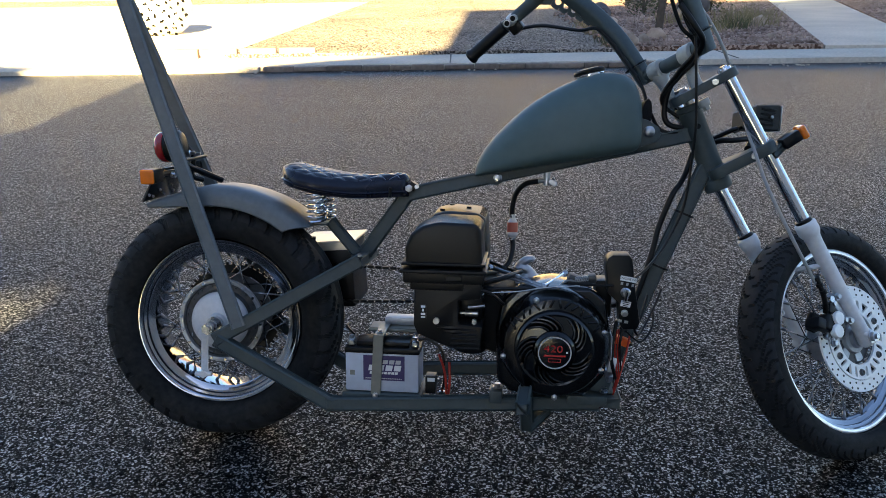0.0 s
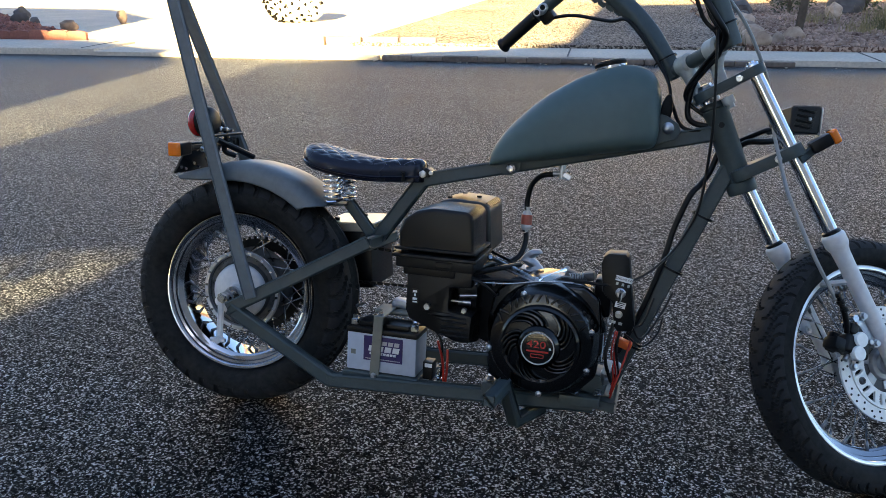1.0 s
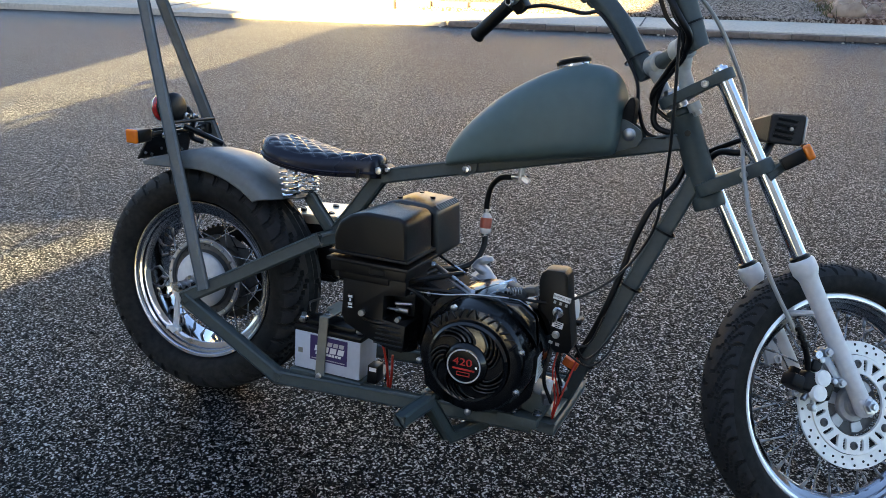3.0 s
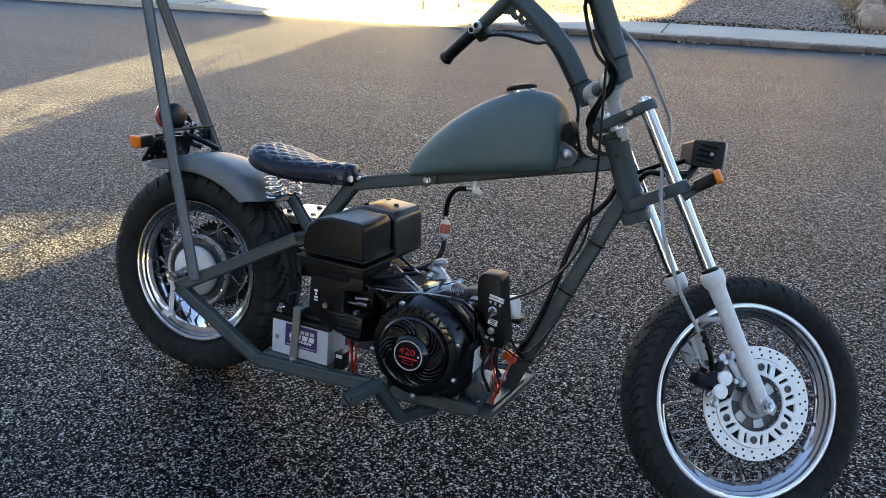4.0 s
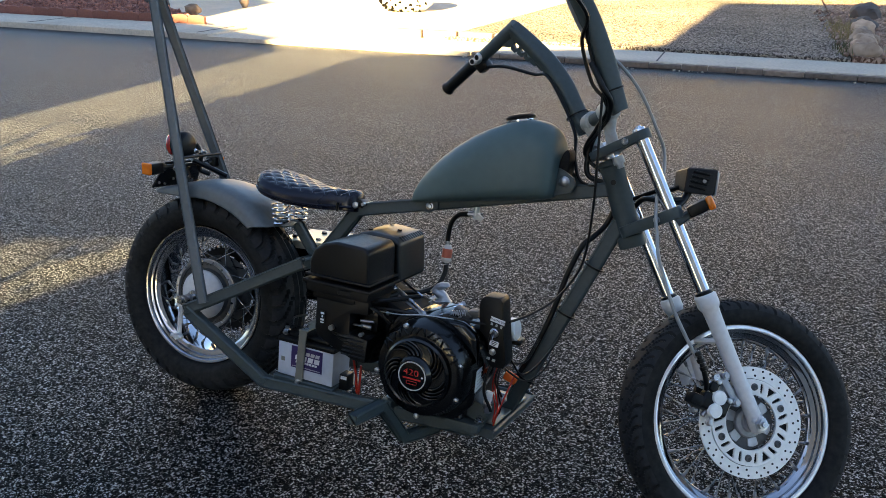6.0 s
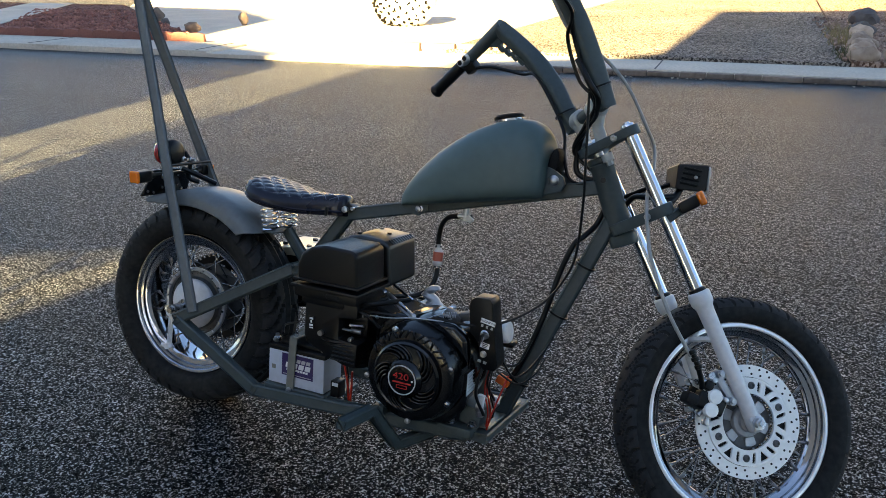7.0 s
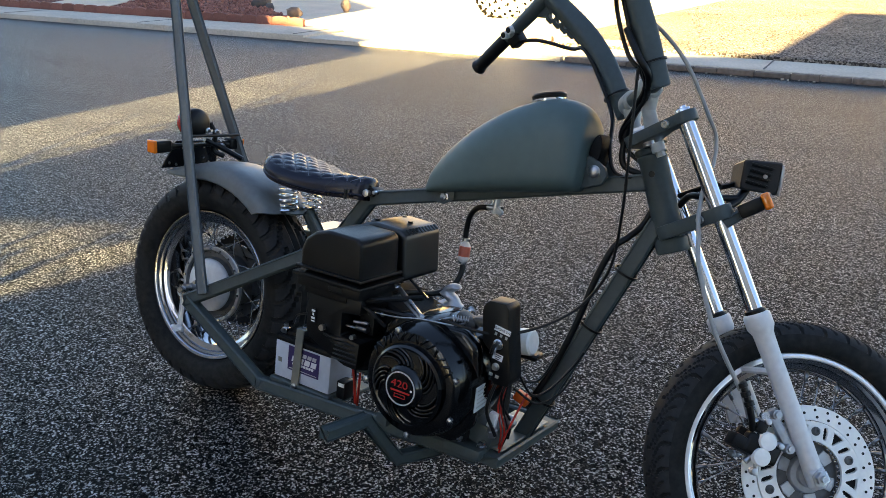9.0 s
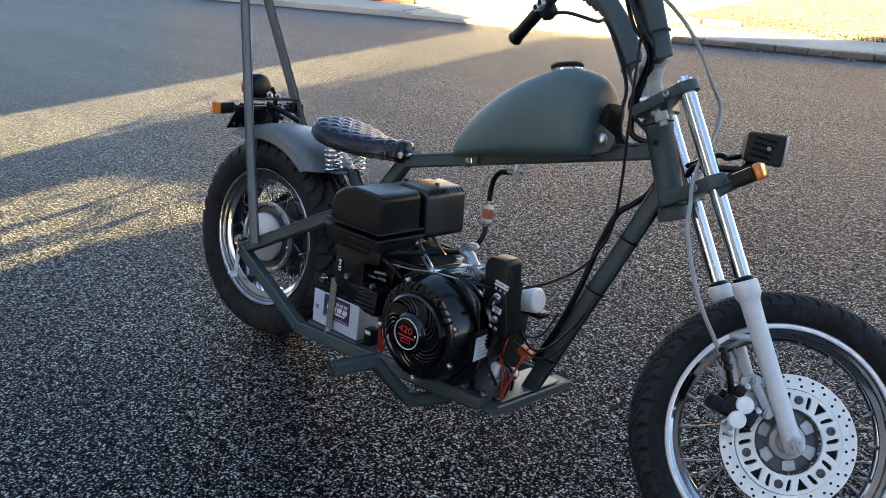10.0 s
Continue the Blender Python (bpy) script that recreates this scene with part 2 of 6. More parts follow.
# ---- mesh helpers ----
def link(name, bm, mat, parent=None, label="", smooth=40):
    bmesh.ops.recalc_face_normals(bm, faces=bm.faces)
    me = bpy.data.meshes.new(name)
    bm.to_mesh(me)
    bm.free()
    if smooth:
        me.shade_smooth()
        me.set_sharp_from_angle(angle=radians(smooth))
    me.materials.append(mat)
    ob = new(name, me)
    if parent is not None:
        ob.parent = parent
    if label:
        tagged(ob, label)
    return ob


def part(name, bm, mat, parent, label="", smooth=40):
    return link(name, bm, mat, parent, label, smooth)


def B():
    return bmesh.new()


def V(*a):
    return Vector(a)


def basis(d, hint=(0, 0, 1)):
    """Two unit vectors square to d."""
    d = Vector(d).normalized()
    h = Vector(hint)
    if abs(d.dot(h.normalized())) > 0.97:
        h = V(0, 1, 0) if abs(d.y) < 0.9 else V(1, 0, 0)
    a = (h - d * h.dot(d)).normalized()
    return d, a, d.cross(a)


def rings(bm, loops, closed=False, cap=True):
    """Skin over loops of points."""
    vs = [[bm.verts.new(p) for p in lp] for lp in loops]
    k = len(vs[0])
    for i in range(len(vs) - (0 if closed else 1)):
        a, b = vs[i], vs[(i + 1) % len(vs)]
        for j in range(k):
            bm.faces.new((a[j], a[(j + 1) % k], b[(j + 1) % k], b[j]))
    if cap and not closed:
        bm.faces.new(vs[0][::-1])
        bm.faces.new(vs[-1])
    return bm


def box(bm, c, size, m=None, bevel=0.003, seg=2):
    """A block with eased edges; m turns it about its own middle."""
    t = B()
    bmesh.ops.create_cube(t, size=1.0)
    bmesh.ops.scale(t, vec=size, verts=t.verts)
    if bevel:
        bmesh.ops.bevel(t, geom=list(t.edges), offset=min(bevel, min(size) * 0.45), segments=seg, profile=0.6, affect="EDGES")
    mm = Matrix.Translation(c) @ (m.to_4x4() if m is not None else Matrix.Identity(4))
    merge(bm, t, mm)
    return bm


def merge(bm, t, mm=None):
    if mm is not None:
        bmesh.ops.transform(t, matrix=mm, verts=t.verts)
    vs = {v: bm.verts.new(v.co) for v in t.verts}
    for f in t.faces:
        bm.faces.new([vs[v] for v in f.verts])
    t.free()


def cyl(bm, p0, p1, r0, r1=None, seg=20, ease=0.0):
    """A round bar or cone, with eased ends if asked."""
    r1 = r0 if r1 is None else r1
    p0, p1 = Vector(p0), Vector(p1)
    d, a, b = basis(p1 - p0)
    L = (p1 - p0).length
    stops = [(0, r0), (1, r1)] if not ease else [(0, r0 - ease), (ease / L, r0), (1 - ease / L, r1), (1, r1 - ease)]
    loops = [[p0 + (p1 - p0) * s + (a * math.cos(q) + b * math.sin(q)) * r for q in (2 * math.pi * i / seg for i in range(seg))] for s, r in stops]
    return rings(bm, loops)


def lathe(bm, c, axis, prof, seg=48, closed=False):
    """Turn a profile of (radius, along) about an axis through c."""
    d, a, b = basis(axis)
    c = Vector(c)
    loops = []
    for r, s in prof:
        loops.append([c + d * s + (a * math.cos(q) + b * math.sin(q)) * max(r, 1e-4) for q in (2 * math.pi * i / seg for i in range(seg))])
    return rings(bm, loops, closed=closed, cap=not closed)


def smooth_path(pts, n=8):
    """Catmull-Rom through points."""
    pts = [Vector(p) for p in pts]
    e = [pts[0] * 2 - pts[1], *pts, pts[-1] * 2 - pts[-2]]
    out = []
    for i in range(1, len(e) - 2):
        a, b, c, d = e[i - 1:i + 3]
        for k in range(n):
            t = k / n
            out.append(0.5 * ((2 * b) + (c - a) * t + (2 * a - 5 * b + 4 * c - d) * t * t + (3 * b - a - 3 * c + d) * t ** 3))
    return out + [pts[-1]]


def pipe(bm, pts, r, seg=10, n=8, smooth=True):
    """A round hose or bent tube along points."""
    path = smooth_path(pts, n) if smooth else [Vector(p) for p in pts]
    d, a, b = basis(path[1] - path[0])
    loops = []
    for i, p in enumerate(path):
        d = (path[min(i + 1, len(path) - 1)] - path[max(i - 1, 0)]).normalized()
        a = (a - d * a.dot(d)).normalized()
        b = d.cross(a)
        rr = r(i / (len(path) - 1)) if callable(r) else r
        loops.append([p + (a * math.cos(q) + b * math.sin(q)) * rr for q in (2 * math.pi * k / seg for k in range(seg))])
    return rings(bm, loops)


def square(bm, pts, w, h=None, hint=(0, 1, 0), ease=0.004):
    """Square tube along straight legs, mitred at the bends; w along hint, h across."""
    h = w if h is None else h
    pts = [Vector(p) for p in pts]
    loops = []
    for i, p in enumerate(pts):
        d0 = (p - pts[i - 1]).normalized() if i else (pts[1] - p).normalized()
        d1 = (pts[i + 1] - p).normalized() if i < len(pts) - 1 else d0
        t = (d0 + d1).normalized()
        _, a, b = basis(d0, hint)
        k = 1 / max(0.3, t.dot(d0))
        ring = []
        for sx, sy in ((1, 1), (-1, 1), (-1, -1), (1, -1)):
            for ex, ey in (((1, 0), (0, 1)) if sx * sy > 0 else ((0, 1), (1, 0))):
                q = a * sx * (w / 2 - ease * ex) + b * sy * (h / 2 - ease * ey)
                q = q - d0 * (q.dot(t) / d0.dot(t))
                ring.append(p + q)
        loops.append(ring)
    return rings(bm, loops)


def prism(bm, outline, axis, depth, bevel=0.0, seg=2):
    """An outline of points pushed along axis by depth."""
    t = B()
    f = t.faces.new([t.verts.new(p) for p in outline])
    r = bmesh.ops.extrude_face_region(t, geom=[f])
    bmesh.ops.translate(t, vec=Vector(axis).normalized() * depth, verts=[v for v in r["geom"] if isinstance(v, bmesh.types.BMVert)])
    if bevel:
        bmesh.ops.recalc_face_normals(t, faces=t.faces)
        bmesh.ops.bevel(t, geom=list(t.edges), offset=bevel, segments=seg, profile=0.6, affect="EDGES")
    merge(bm, t)
    return bm


def coil(p0, p1, r, turns, n=14):
    p0, p1 = Vector(p0), Vector(p1)
    d, a, b = basis(p1 - p0)
    k = int(turns * n)
    return [p0 + (p1 - p0) * (i / k) + (a * math.cos(2 * math.pi * i / n) + b * math.sin(2 * math.pi * i / n)) * r for i in range(k + 1)]


def lettering(name, text, size, mat, m, parent, thick=0.0006, align="CENTER", shear=0.0, label=""):
    cu = bpy.data.curves.new(name, "FONT")
    cu.body, cu.size, cu.extrude, cu.align_x, cu.align_y, cu.shear = text, size, thick, align, "CENTER", shear
    tmp = new("lettering_source", cu)
    me = bpy.data.meshes.new_from_object(tmp.evaluated_get(bpy.context.evaluated_depsgraph_get()))
    bpy.data.objects.remove(tmp)
    bpy.data.curves.remove(cu)
    me.transform(m)
    me.name = name
    me.materials.clear()
    me.materials.append(mat)
    ob = new(name, me)
    ob.parent = parent
    if label:
        tagged(ob, label)
    return ob


# ---- the street ----
ROAD = pose(-0.009, 7.429, 0, 0, 0, 4.92)


def R(x, y, z=0.0):
    """A place on the far side: x along the kerb, y beyond its face."""
    return ROAD @ V(x, y, z)


def slab(name, corners, top, mat, depth=0.3, label="", category="", kind="structure", bevel=0.0):
    bm = B()
    prism(bm, [R(x, y, top) for x, y in corners], (0, 0, -1), depth, bevel)
    ob = link(name, bm, mat, None, label, 30)
    return tagged(ob, label, category, "", kind)


bm = B()
# one sheet of ground out to the horizon, finer near the motorcycle
xs = [-400, -60, -20, -8, -4, -2, 0, 2, 4, 8, 20, 60, 400]
grid = [[bm.verts.new((x, y, 0)) for x in xs] for y in [-400, -60, -20, -6, -3, 0, 3, 6, 9, 12, 20, 60, 400]]
for j in range(12):
    for i in range(12):
        bm.faces.new((grid[j][i], grid[j][i + 1], grid[j + 1][i + 1], grid[j + 1][i]))
tagged(link("road", bm, ASPHALT, None, "", 0), "worn grey asphalt street with coarse pale stones", "road", "", "structure")

# far side: pavement strip, yards, drive and path
slab("pavement", [(-60, 0.02), (-6.0, 0.02), (-6.0, 1.0), (-60, 1.0)], 0.085, CONCRETE, 0.3, "pale concrete rolled kerb and gutter strip", "pavement", bevel=0.03)
slab("pavement_2", [(-2.3, 0.10), (60, 0.10), (60, 1.0), (-2.3, 1.0)], 0.064, CONCRETE, 0.3, "pale concrete pavement strip beside the street", "pavement", bevel=0.01)
slab("driveway", [(-6.0, 0.0), (-2.3, 0.0), (-2.3, 1.0), (-3.0, 1.05), (-2.6, 16), (-20, 16), (-14.2, 8.0), (-9.4, 3.4), (-6.75, 1.05), (-6.0, 1.0)], 0.05, CONCRETE, 0.3, "sunlit pale concrete driveway apron", "driveway")
slab("yard_red", [(-40, 1.12), (-6.85, 1.12), (-9.45, 3.4), (-14.3, 8.0), (-40, 9)], 0.12, GRAVELRED, 0.3, "red lava gravel front yard bed", "gravel bed")
slab("yard_tan", [(-2.98, 1.03), (1.95, 1.03), (2.4, 16), (-2.58, 16)], 0.10, GRAVELFINE, 0.3, "fine tan gravel drive, half in shade", "gravel bed")
slab("yard_brown", [(1.97, 1.03), (4.54, 1.03), (9.00, 16), (2.42, 16)], 0.12, GRAVELTAN, 0.3, "brown gravel yard bed in shade", "gravel bed")
slab("path", [(4.56, 1.02), (5.87, 1.02), (10.70, 16), (9.02, 16)], 0.10, CONCRETE, 0.3, "pale concrete garden path in shade", "path")
slab("yard_brown_2", [(5.89, 1.03), (40, 1.03), (40, 16), (10.72, 16)], 0.12, GRAVELTAN, 0.3, "brown gravel yard beyond the path", "gravel bed")
slab("path_2", [(-11.53, 1.3), (-13.1, 1.3), (-17.4, 8.0), (-15.97, 8.0)], 0.135, CONCRETE, 0.1, "pale concrete path across the red gravel", "path")
slab("ground_far", [(-300, 16), (300, 16), (300, 300), (-300, 300)], 0.04, GRAVELTAN, 0.3, "distant tan ground", "ground")


# unseen house-shaped blockers added behind the viewer, outlined to cast the street's shade
YARD = 7.5
SHIFT, RISE = -SUN_DX / SUN_DY * YARD, math.tan(SUN_EL) / SUN_DY * YARD


def blocker(name, y, outline, label):
    outline = [(x + SHIFT, z + RISE if z else 0.0) for x, z in outline]
    root = tagged(new(name), label, "house")
    bm = B()
    prism(bm, [V(x, y, z) for x, z in outline], (0, -1, 0), 0.35)
    part("wall", bm, GREYSTUCCO, root, "", 30)
    bm = B()
    top = [p for p in outline if p[1] > 0.5]
    for (xa, za), (xb, zb) in zip(top, top[1:]):
        if abs(xb - xa) > 1.0:
            square(bm, [V(xa, y - 0.17, za + 0.05), V(xb, y - 0.17, zb + 0.05)], 0.5, 0.1, (0, 1, 0))
    part("roof_edge", bm, ROOF, root, "", 30)
    return root


blocker("house", -4.5 - YARD, [(-0.54, 0), (-0.52, 1.98), (-0.38, 2.20), (-0.20, 2.50), (-0.30, 2.56), (-0.90, 2.42), (-1.32, 2.34), (-1.32, 0), (-1.93, 0), (-1.95, 2.2), (-1.90, 4.95), (1.42, 5.9), (2.16, 9.6), (12, 11.2), (30, 11.2), (30, 0)], "unseen house-shaped wall behind the viewer, cut to shade the street")
blocker("house", -4.5 - YARD, [(-30, 0), (-30, 9), (-9, 8.5), (-6.5, 7.4), (-5.8, 5.6), (-3.52, 5.25), (-3.06, 4.95), (-3.04, 0)], "second unseen house-shaped wall behind the viewer, cut to shade the street")


# unseen leafy screens added to break up the sun that passes between the blockers
def sun_screen_shrub(x0, x1, y, z0, z1, count, size, seed, label):
    rng = random.Random(seed)
    root = tagged(new("shrub"), label, "shrub")
    bm = B()
    xm = (x0 + x1) / 2
    pipe(bm, [V(xm, y, 0), V(xm + 0.05, y, z0 * 0.5 + 0.3), V(xm - 0.04, y, z0 + 0.3 * (z1 - z0)), V(xm + 0.03, y, z1 - 0.2)], lambda f: 0.035 - 0.026 * f, 8)
    for k in range(9):
        z = z0 + (z1 - z0) * (0.1 + 0.08 * k)
        pipe(bm, [V(xm, y, z), V(xm + (x1 - xm) * rng.uniform(-0.5, 0.5), y + rng.uniform(-0.1, 0.1), z + 0.2), V(xm + (x1 - xm) * rng.choice((-0.9, 0.9)), y, z + 0.35)], lambda f: 0.012 - 0.009 * f, 6)
    part("trunk", bm, BARK, root)
    bm = B()
    for k in range(count):
        c = V(rng.uniform(x0, x1), y + rng.uniform(-0.25, 0.25), rng.uniform(z0, z1))
        d = V(rng.uniform(-1, 1), rng.uniform(-1, 1), rng.uniform(-1, 1)).normalized()
        _, a, b2 = basis(d)
        s = size * rng.uniform(0.6, 1.3)
        ps = [c - a * s, c + b2 * s * 0.45 + d * s * 0.1, c + a * s, c - b2 * s * 0.45 + d * s * 0.1]
        bm.faces.new([bm.verts.new(p) for p in ps])
    tagged(part("crown", bm, LEAF, root), kind="stuff")


sun_screen_shrub(-1.25, -0.35, -4.2, 0.2, 2.5, 130, 0.07, 3, "unseen thin leafy screen added to dim the sun patch")
sun_screen_shrub(-2.24, -1.84, -4.2, 2.3, 3.6, 200, 0.06, 8, "unseen leafy screen added to soften the shadow's edge")
# unseen saplings added so thin limbs draw dark lines across the sunlit asphalt
for limbs in ([[(-2.00, 0.0), (-2.02, 1.2), (-2.14, 2.1), (-2.38, 2.45), (-2.70, 2.90)], [(-2.06, 1.7), (-2.12, 2.9), (-2.25, 3.41), (-2.52, 3.85)]],
              [[(-0.95, 0.0), (-0.98, 1.2), (-1.05, 2.0), (-1.24, 2.32)], [(-0.97, 1.0), (-0.74, 1.6), (-0.75, 2.5)]]):
    root = tagged(new("sapling"), "unseen forked sapling behind the viewer, laid out to cast thin shadow lines", "tree")
    for k, limb in enumerate(limbs):
        part("limb" if k else "trunk", pipe(B(), [V(x, -4.0, z) for x, z in limb], lambda f: 0.030 - 0.016 * f, 8), BARK, root)


# unseen sunlit house added past the yards to give warm reflections
root = tagged(new("facing_house"), "unseen tan house across the street, added to reflect warm sun", "house")
bm = B()
box(bm, (-17, 31.0, 1.6), (64, 8, 3.2), None, 0)
part("wall", bm, STUCCO, root, "", 30)
bm = B()
prism(bm, [V(-50, 26.4, 3.2), V(-50, 35.6, 3.2), V(-50, 31.0, 4.9)], (1, 0, 0), 66)
part("roof", bm, ROOF, root, "", 30)

# ---- the motorcycle: local x ahead, y to its left, z up; it leans on its stand ----
bike = tagged(new("motorcycle"), "home-built grey-green chopper motorcycle leaning on its stand", "motorcycle")
bike.matrix_world = pose(0, -0.018, 0.0018, -12.5, 0.594, 0)
# engine, battery and front end stand a little more upright than the frame
SET = pose(0, -0.018, 0.0034, -12.5, 0, 0).inverted() @ pose(0, 0, 0, -9.0, 0, 0)
AXR = V(0.0165, -0.016, 0.304)
# steering: raked head, bars turned to the left
STEER_C, RAKE, LOCK = V(1.18, 0, 0.77), radians(32), radians(41)
_a = V(-math.sin(RAKE), 0, math.cos(RAKE))
_u = V(math.cos(RAKE), 0, math.sin(RAKE))
_x = _u * math.cos(LOCK) + V(0, 1, 0) * math.sin(LOCK)
_y = V(0, 1, 0) * math.cos(LOCK) - _u * math.sin(LOCK)


def axes(o, x, y, z):
    return Matrix(((x.x, y.x, z.x, o.x), (x.y, y.y, z.y, o.y), (x.z, y.z, z.z, o.z), (0, 0, 0, 1)))


MB = axes(STEER_C, _x, _y, _a)
# fork: stands a little more upright than the bars' clamp line
_z = V(-0.506, 0.041, 0.8615).normalized()
_yf = V(-0.527, 0.776, -0.351)
_yf = (_yf - _z * _yf.dot(_z)).normalized()
_xf = _yf.cross(_z)
MF = axes(V(1.5455, 0.0272, 0.2907) + _z * 0.597 - _xf * 0.060, _xf, _yf, _z)


def steered(bm):
    """Move what was built along the steering axis into the motorcycle."""
    bmesh.ops.transform(bm, matrix=MF, verts=bm.verts)
    return bm


def barred(bm):
    """The same for what sits on the handlebar's clamp line."""
    bmesh.ops.transform(bm, matrix=MB, verts=bm.verts)
    return bm


def tyre_mesh(R_out, R_bead, half, pattern, seg=704, cross=64):
    """A tyre about the y axis with a carved tread."""
    bm = B()
    loops = []
    r_sec = (R_out - R_bead) / 2
    mid = R_bead + r_sec
    for i in range(seg):
        q = 2 * math.pi * i / seg
        ring = []
        for j in range(cross):
            # section runs from bead over the tread to the other bead, then inside
            s = 2 * math.pi * j / cross
            cs, sn = math.cos(s), math.sin(s)
            rad = mid + r_sec * math.copysign(abs(cs) ** 0.85, cs)
            lat = half * math.copysign(abs(sn) ** 0.75, sn)
            if cs < -0.75:
                lat *= 0.72
            if cs > -0.15:
                rad -= pattern(q, lat / half, cs)
            ring.append(V(rad * math.cos(q), lat, rad * math.sin(q)))
        loops.append(ring)
    rings(bm, loops, closed=True, cap=False)
    # running surface between the grooves: wear and sky light in a paler colour
    for n, f in enumerate(bm.faces):
        i, j = divmod(n, cross)
        deep = False
        for di, dj in ((0, 0), (0, 1), (1, 0), (1, 1)):
            s = 2 * math.pi * ((j + dj) % cross) / cross
            cs, sn = math.cos(s), math.sin(s)
            lat = math.copysign(abs(sn) ** 0.75, sn)
            if cs < 0.10 or pattern(2 * math.pi * ((i + di) % seg) / seg, lat, cs) > 0:
                deep = True
        f.material_index = 0 if deep else 1
    return bm


def tread_rear(q, s, cs):
    """Angled grooves from the shoulders inwards, every second one shorter."""
    if cs < 0.02:
        return 0.0
    ph = q * 38 / (2 * math.pi) + (0.5 if s > 0 else 0.0)
    m = abs(s)
    w = ph + 1.5 * m - 0.40 * math.sin(5.5 * m)
    start = 0.24 if int(math.floor(w)) % 2 else 0.50
    if start < m < 0.99 and w % 1.0 < 0.27:
        return 0.0085
    return 0.007 if abs(m - 0.14) < 0.045 else 0.0


def tread_front(q, s, cs):
    """Hooked S grooves across each shoulder with short sipes between them."""
    if cs < 0.02:
        return 0.0
    ph = q * 36 / (2 * math.pi) + (0.5 if s > 0 else 0.0)
    m = abs(s)
    w = (ph + 0.42 * math.sin(5.2 * (m - 0.58)) + 0.75 * m) % 1.0
    if 0.16 < m < 0.975 and w < 0.135:
        return 0.0068
    return 0.0048 if 0.52 < m < 0.90 and abs(w - 0.58) < 0.05 else 0.0


def rim_profile(R_rim, half, flange=0.0):
    """Chrome rim with rolled lips, stepped shelves and a drop centre, as (radius, along)."""
    inner = [(0.0, 0.0), (0.007, 0.001), (0.010, 0.004), (0.011, 0.009), (0.017, 0.011), (0.0185, 0.014), (0.0185, 0.019), (0.026, 0.0215), (0.034, 0.026)]
    if flange:
        inner = [(-0.001, 0.002), (0.002, 0.0), (flange * 0.5, -0.0015), (flange, 0.0), (flange + 0.002, 0.003), (flange + 0.003, 0.008), (0.024, 0.011), (0.032, 0.015), (0.034, 0.022)]
    side = [(R_rim - d, half - a) for d, a in inner if half - a > 0.003]
    outer = [(R_rim - 0.029, -half * 0.30), (R_rim - 0.018, -half + 0.016), (R_rim - 0.004, -half + 0.007), (R_rim + 0.003, -half + 0.003)]
    low = [(R_rim - 0.036, 0.0)]
    return [(r, a) for r, a in outer[::-1]] + [(R_rim - 0.031, 0.0)] + [(r, -a) for r, a in outer] + side + low + [(r, -a) for r, a in side[::-1]]


def spoke_set(wheel, MW, R_rim, hub_r, hub_half, count, mat):
    """Crossed spokes with their nipples, sharing two meshes."""
    meshes = {}
    for k in range(count):
        side = 1 if k % 2 else -1
        lead = 1 if (k // 2) % 2 else -1
        if (side, lead) not in meshes:
            b = B()
            p0 = V(hub_r * math.cos(lead * 0.62), side * hub_half, hub_r * math.sin(lead * 0.62))
            p1 = V(R_rim - 0.034, side * 0.004, 0)
            cyl(b, p0, p1, 0.0017, seg=6)
            n0 = p1 + (p0 - p1).normalized() * 0.018
            cyl(b, n0, p1 + (p1 - p0).normalized() * 0.004, 0.0034, 0.0046, seg=8)
            bmesh.ops.recalc_face_normals(b, faces=b.faces)
            me = bpy.data.meshes.new("spoke")
            b.to_mesh(me)
            b.free()
            me.shade_smooth()
            me.materials.append(mat)
            meshes[side, lead] = me
        ob = new("spoke", meshes[side, lead])
        ob.parent = wheel
        ob.matrix_local = MW @ Matrix.Rotation(-2 * math.pi * k / count, 4, "Y")


# rear wheel
MR = Matrix.Translation(AXR)
bm = lathe(B(), (0, 0, 0), (0, 1, 0), rim_profile(0.208, 0.064), 96, closed=True)
bmesh.ops.transform(bm, matrix=MR, verts=bm.verts)
rear = part("rear_wheel", bm, RIM, bike, "chrome wire-spoked rear wheel rim")
bm = tyre_mesh(0.304, 0.200, 0.083, tread_rear)
bmesh.ops.transform(bm, matrix=MR, verts=bm.verts)
part("tyre", bm, RUBBER, rear, "wide dusty black rear tyre with angled tread blocks", 30).data.materials.append(TREAD)
# hub body in dark alloy: the shade of its recess is in the colour
bm = B()
lathe(bm, AXR, (0, 1, 0), [(0.030, -0.052), (0.062, -0.050), (0.066, -0.058), (0.070, -0.058), (0.073, -0.044), (0.078, -0.034), (0.094, -0.033), (0.097, -0.036), (0.106, -0.036), (0.108, -0.034), (0.106, -0.030),
                           (0.080, -0.036), (0.074, -0.020), (0.072, 0.0), (0.078, 0.035), (0.104, 0.038), (0.108, 0.042), (0.104, 0.046), (0.060, 0.050), (0.03, 0.055)], 64)
hub = part("hub", bm, DARKALLOY, rear, "dull cast hub with drilled spoke flanges, recess shade in its colour")
bm = lathe(B(), AXR, (0, 1, 0), [(0.0955, -0.038), (0.0975, -0.047), (0.1010, -0.0485), (0.1065, -0.0480), (0.1085, -0.044), (0.1065, -0.036)], 64, closed=True)
part("flange_ring", bm, ALLOY, hub, "bright rim of the spoke flange")
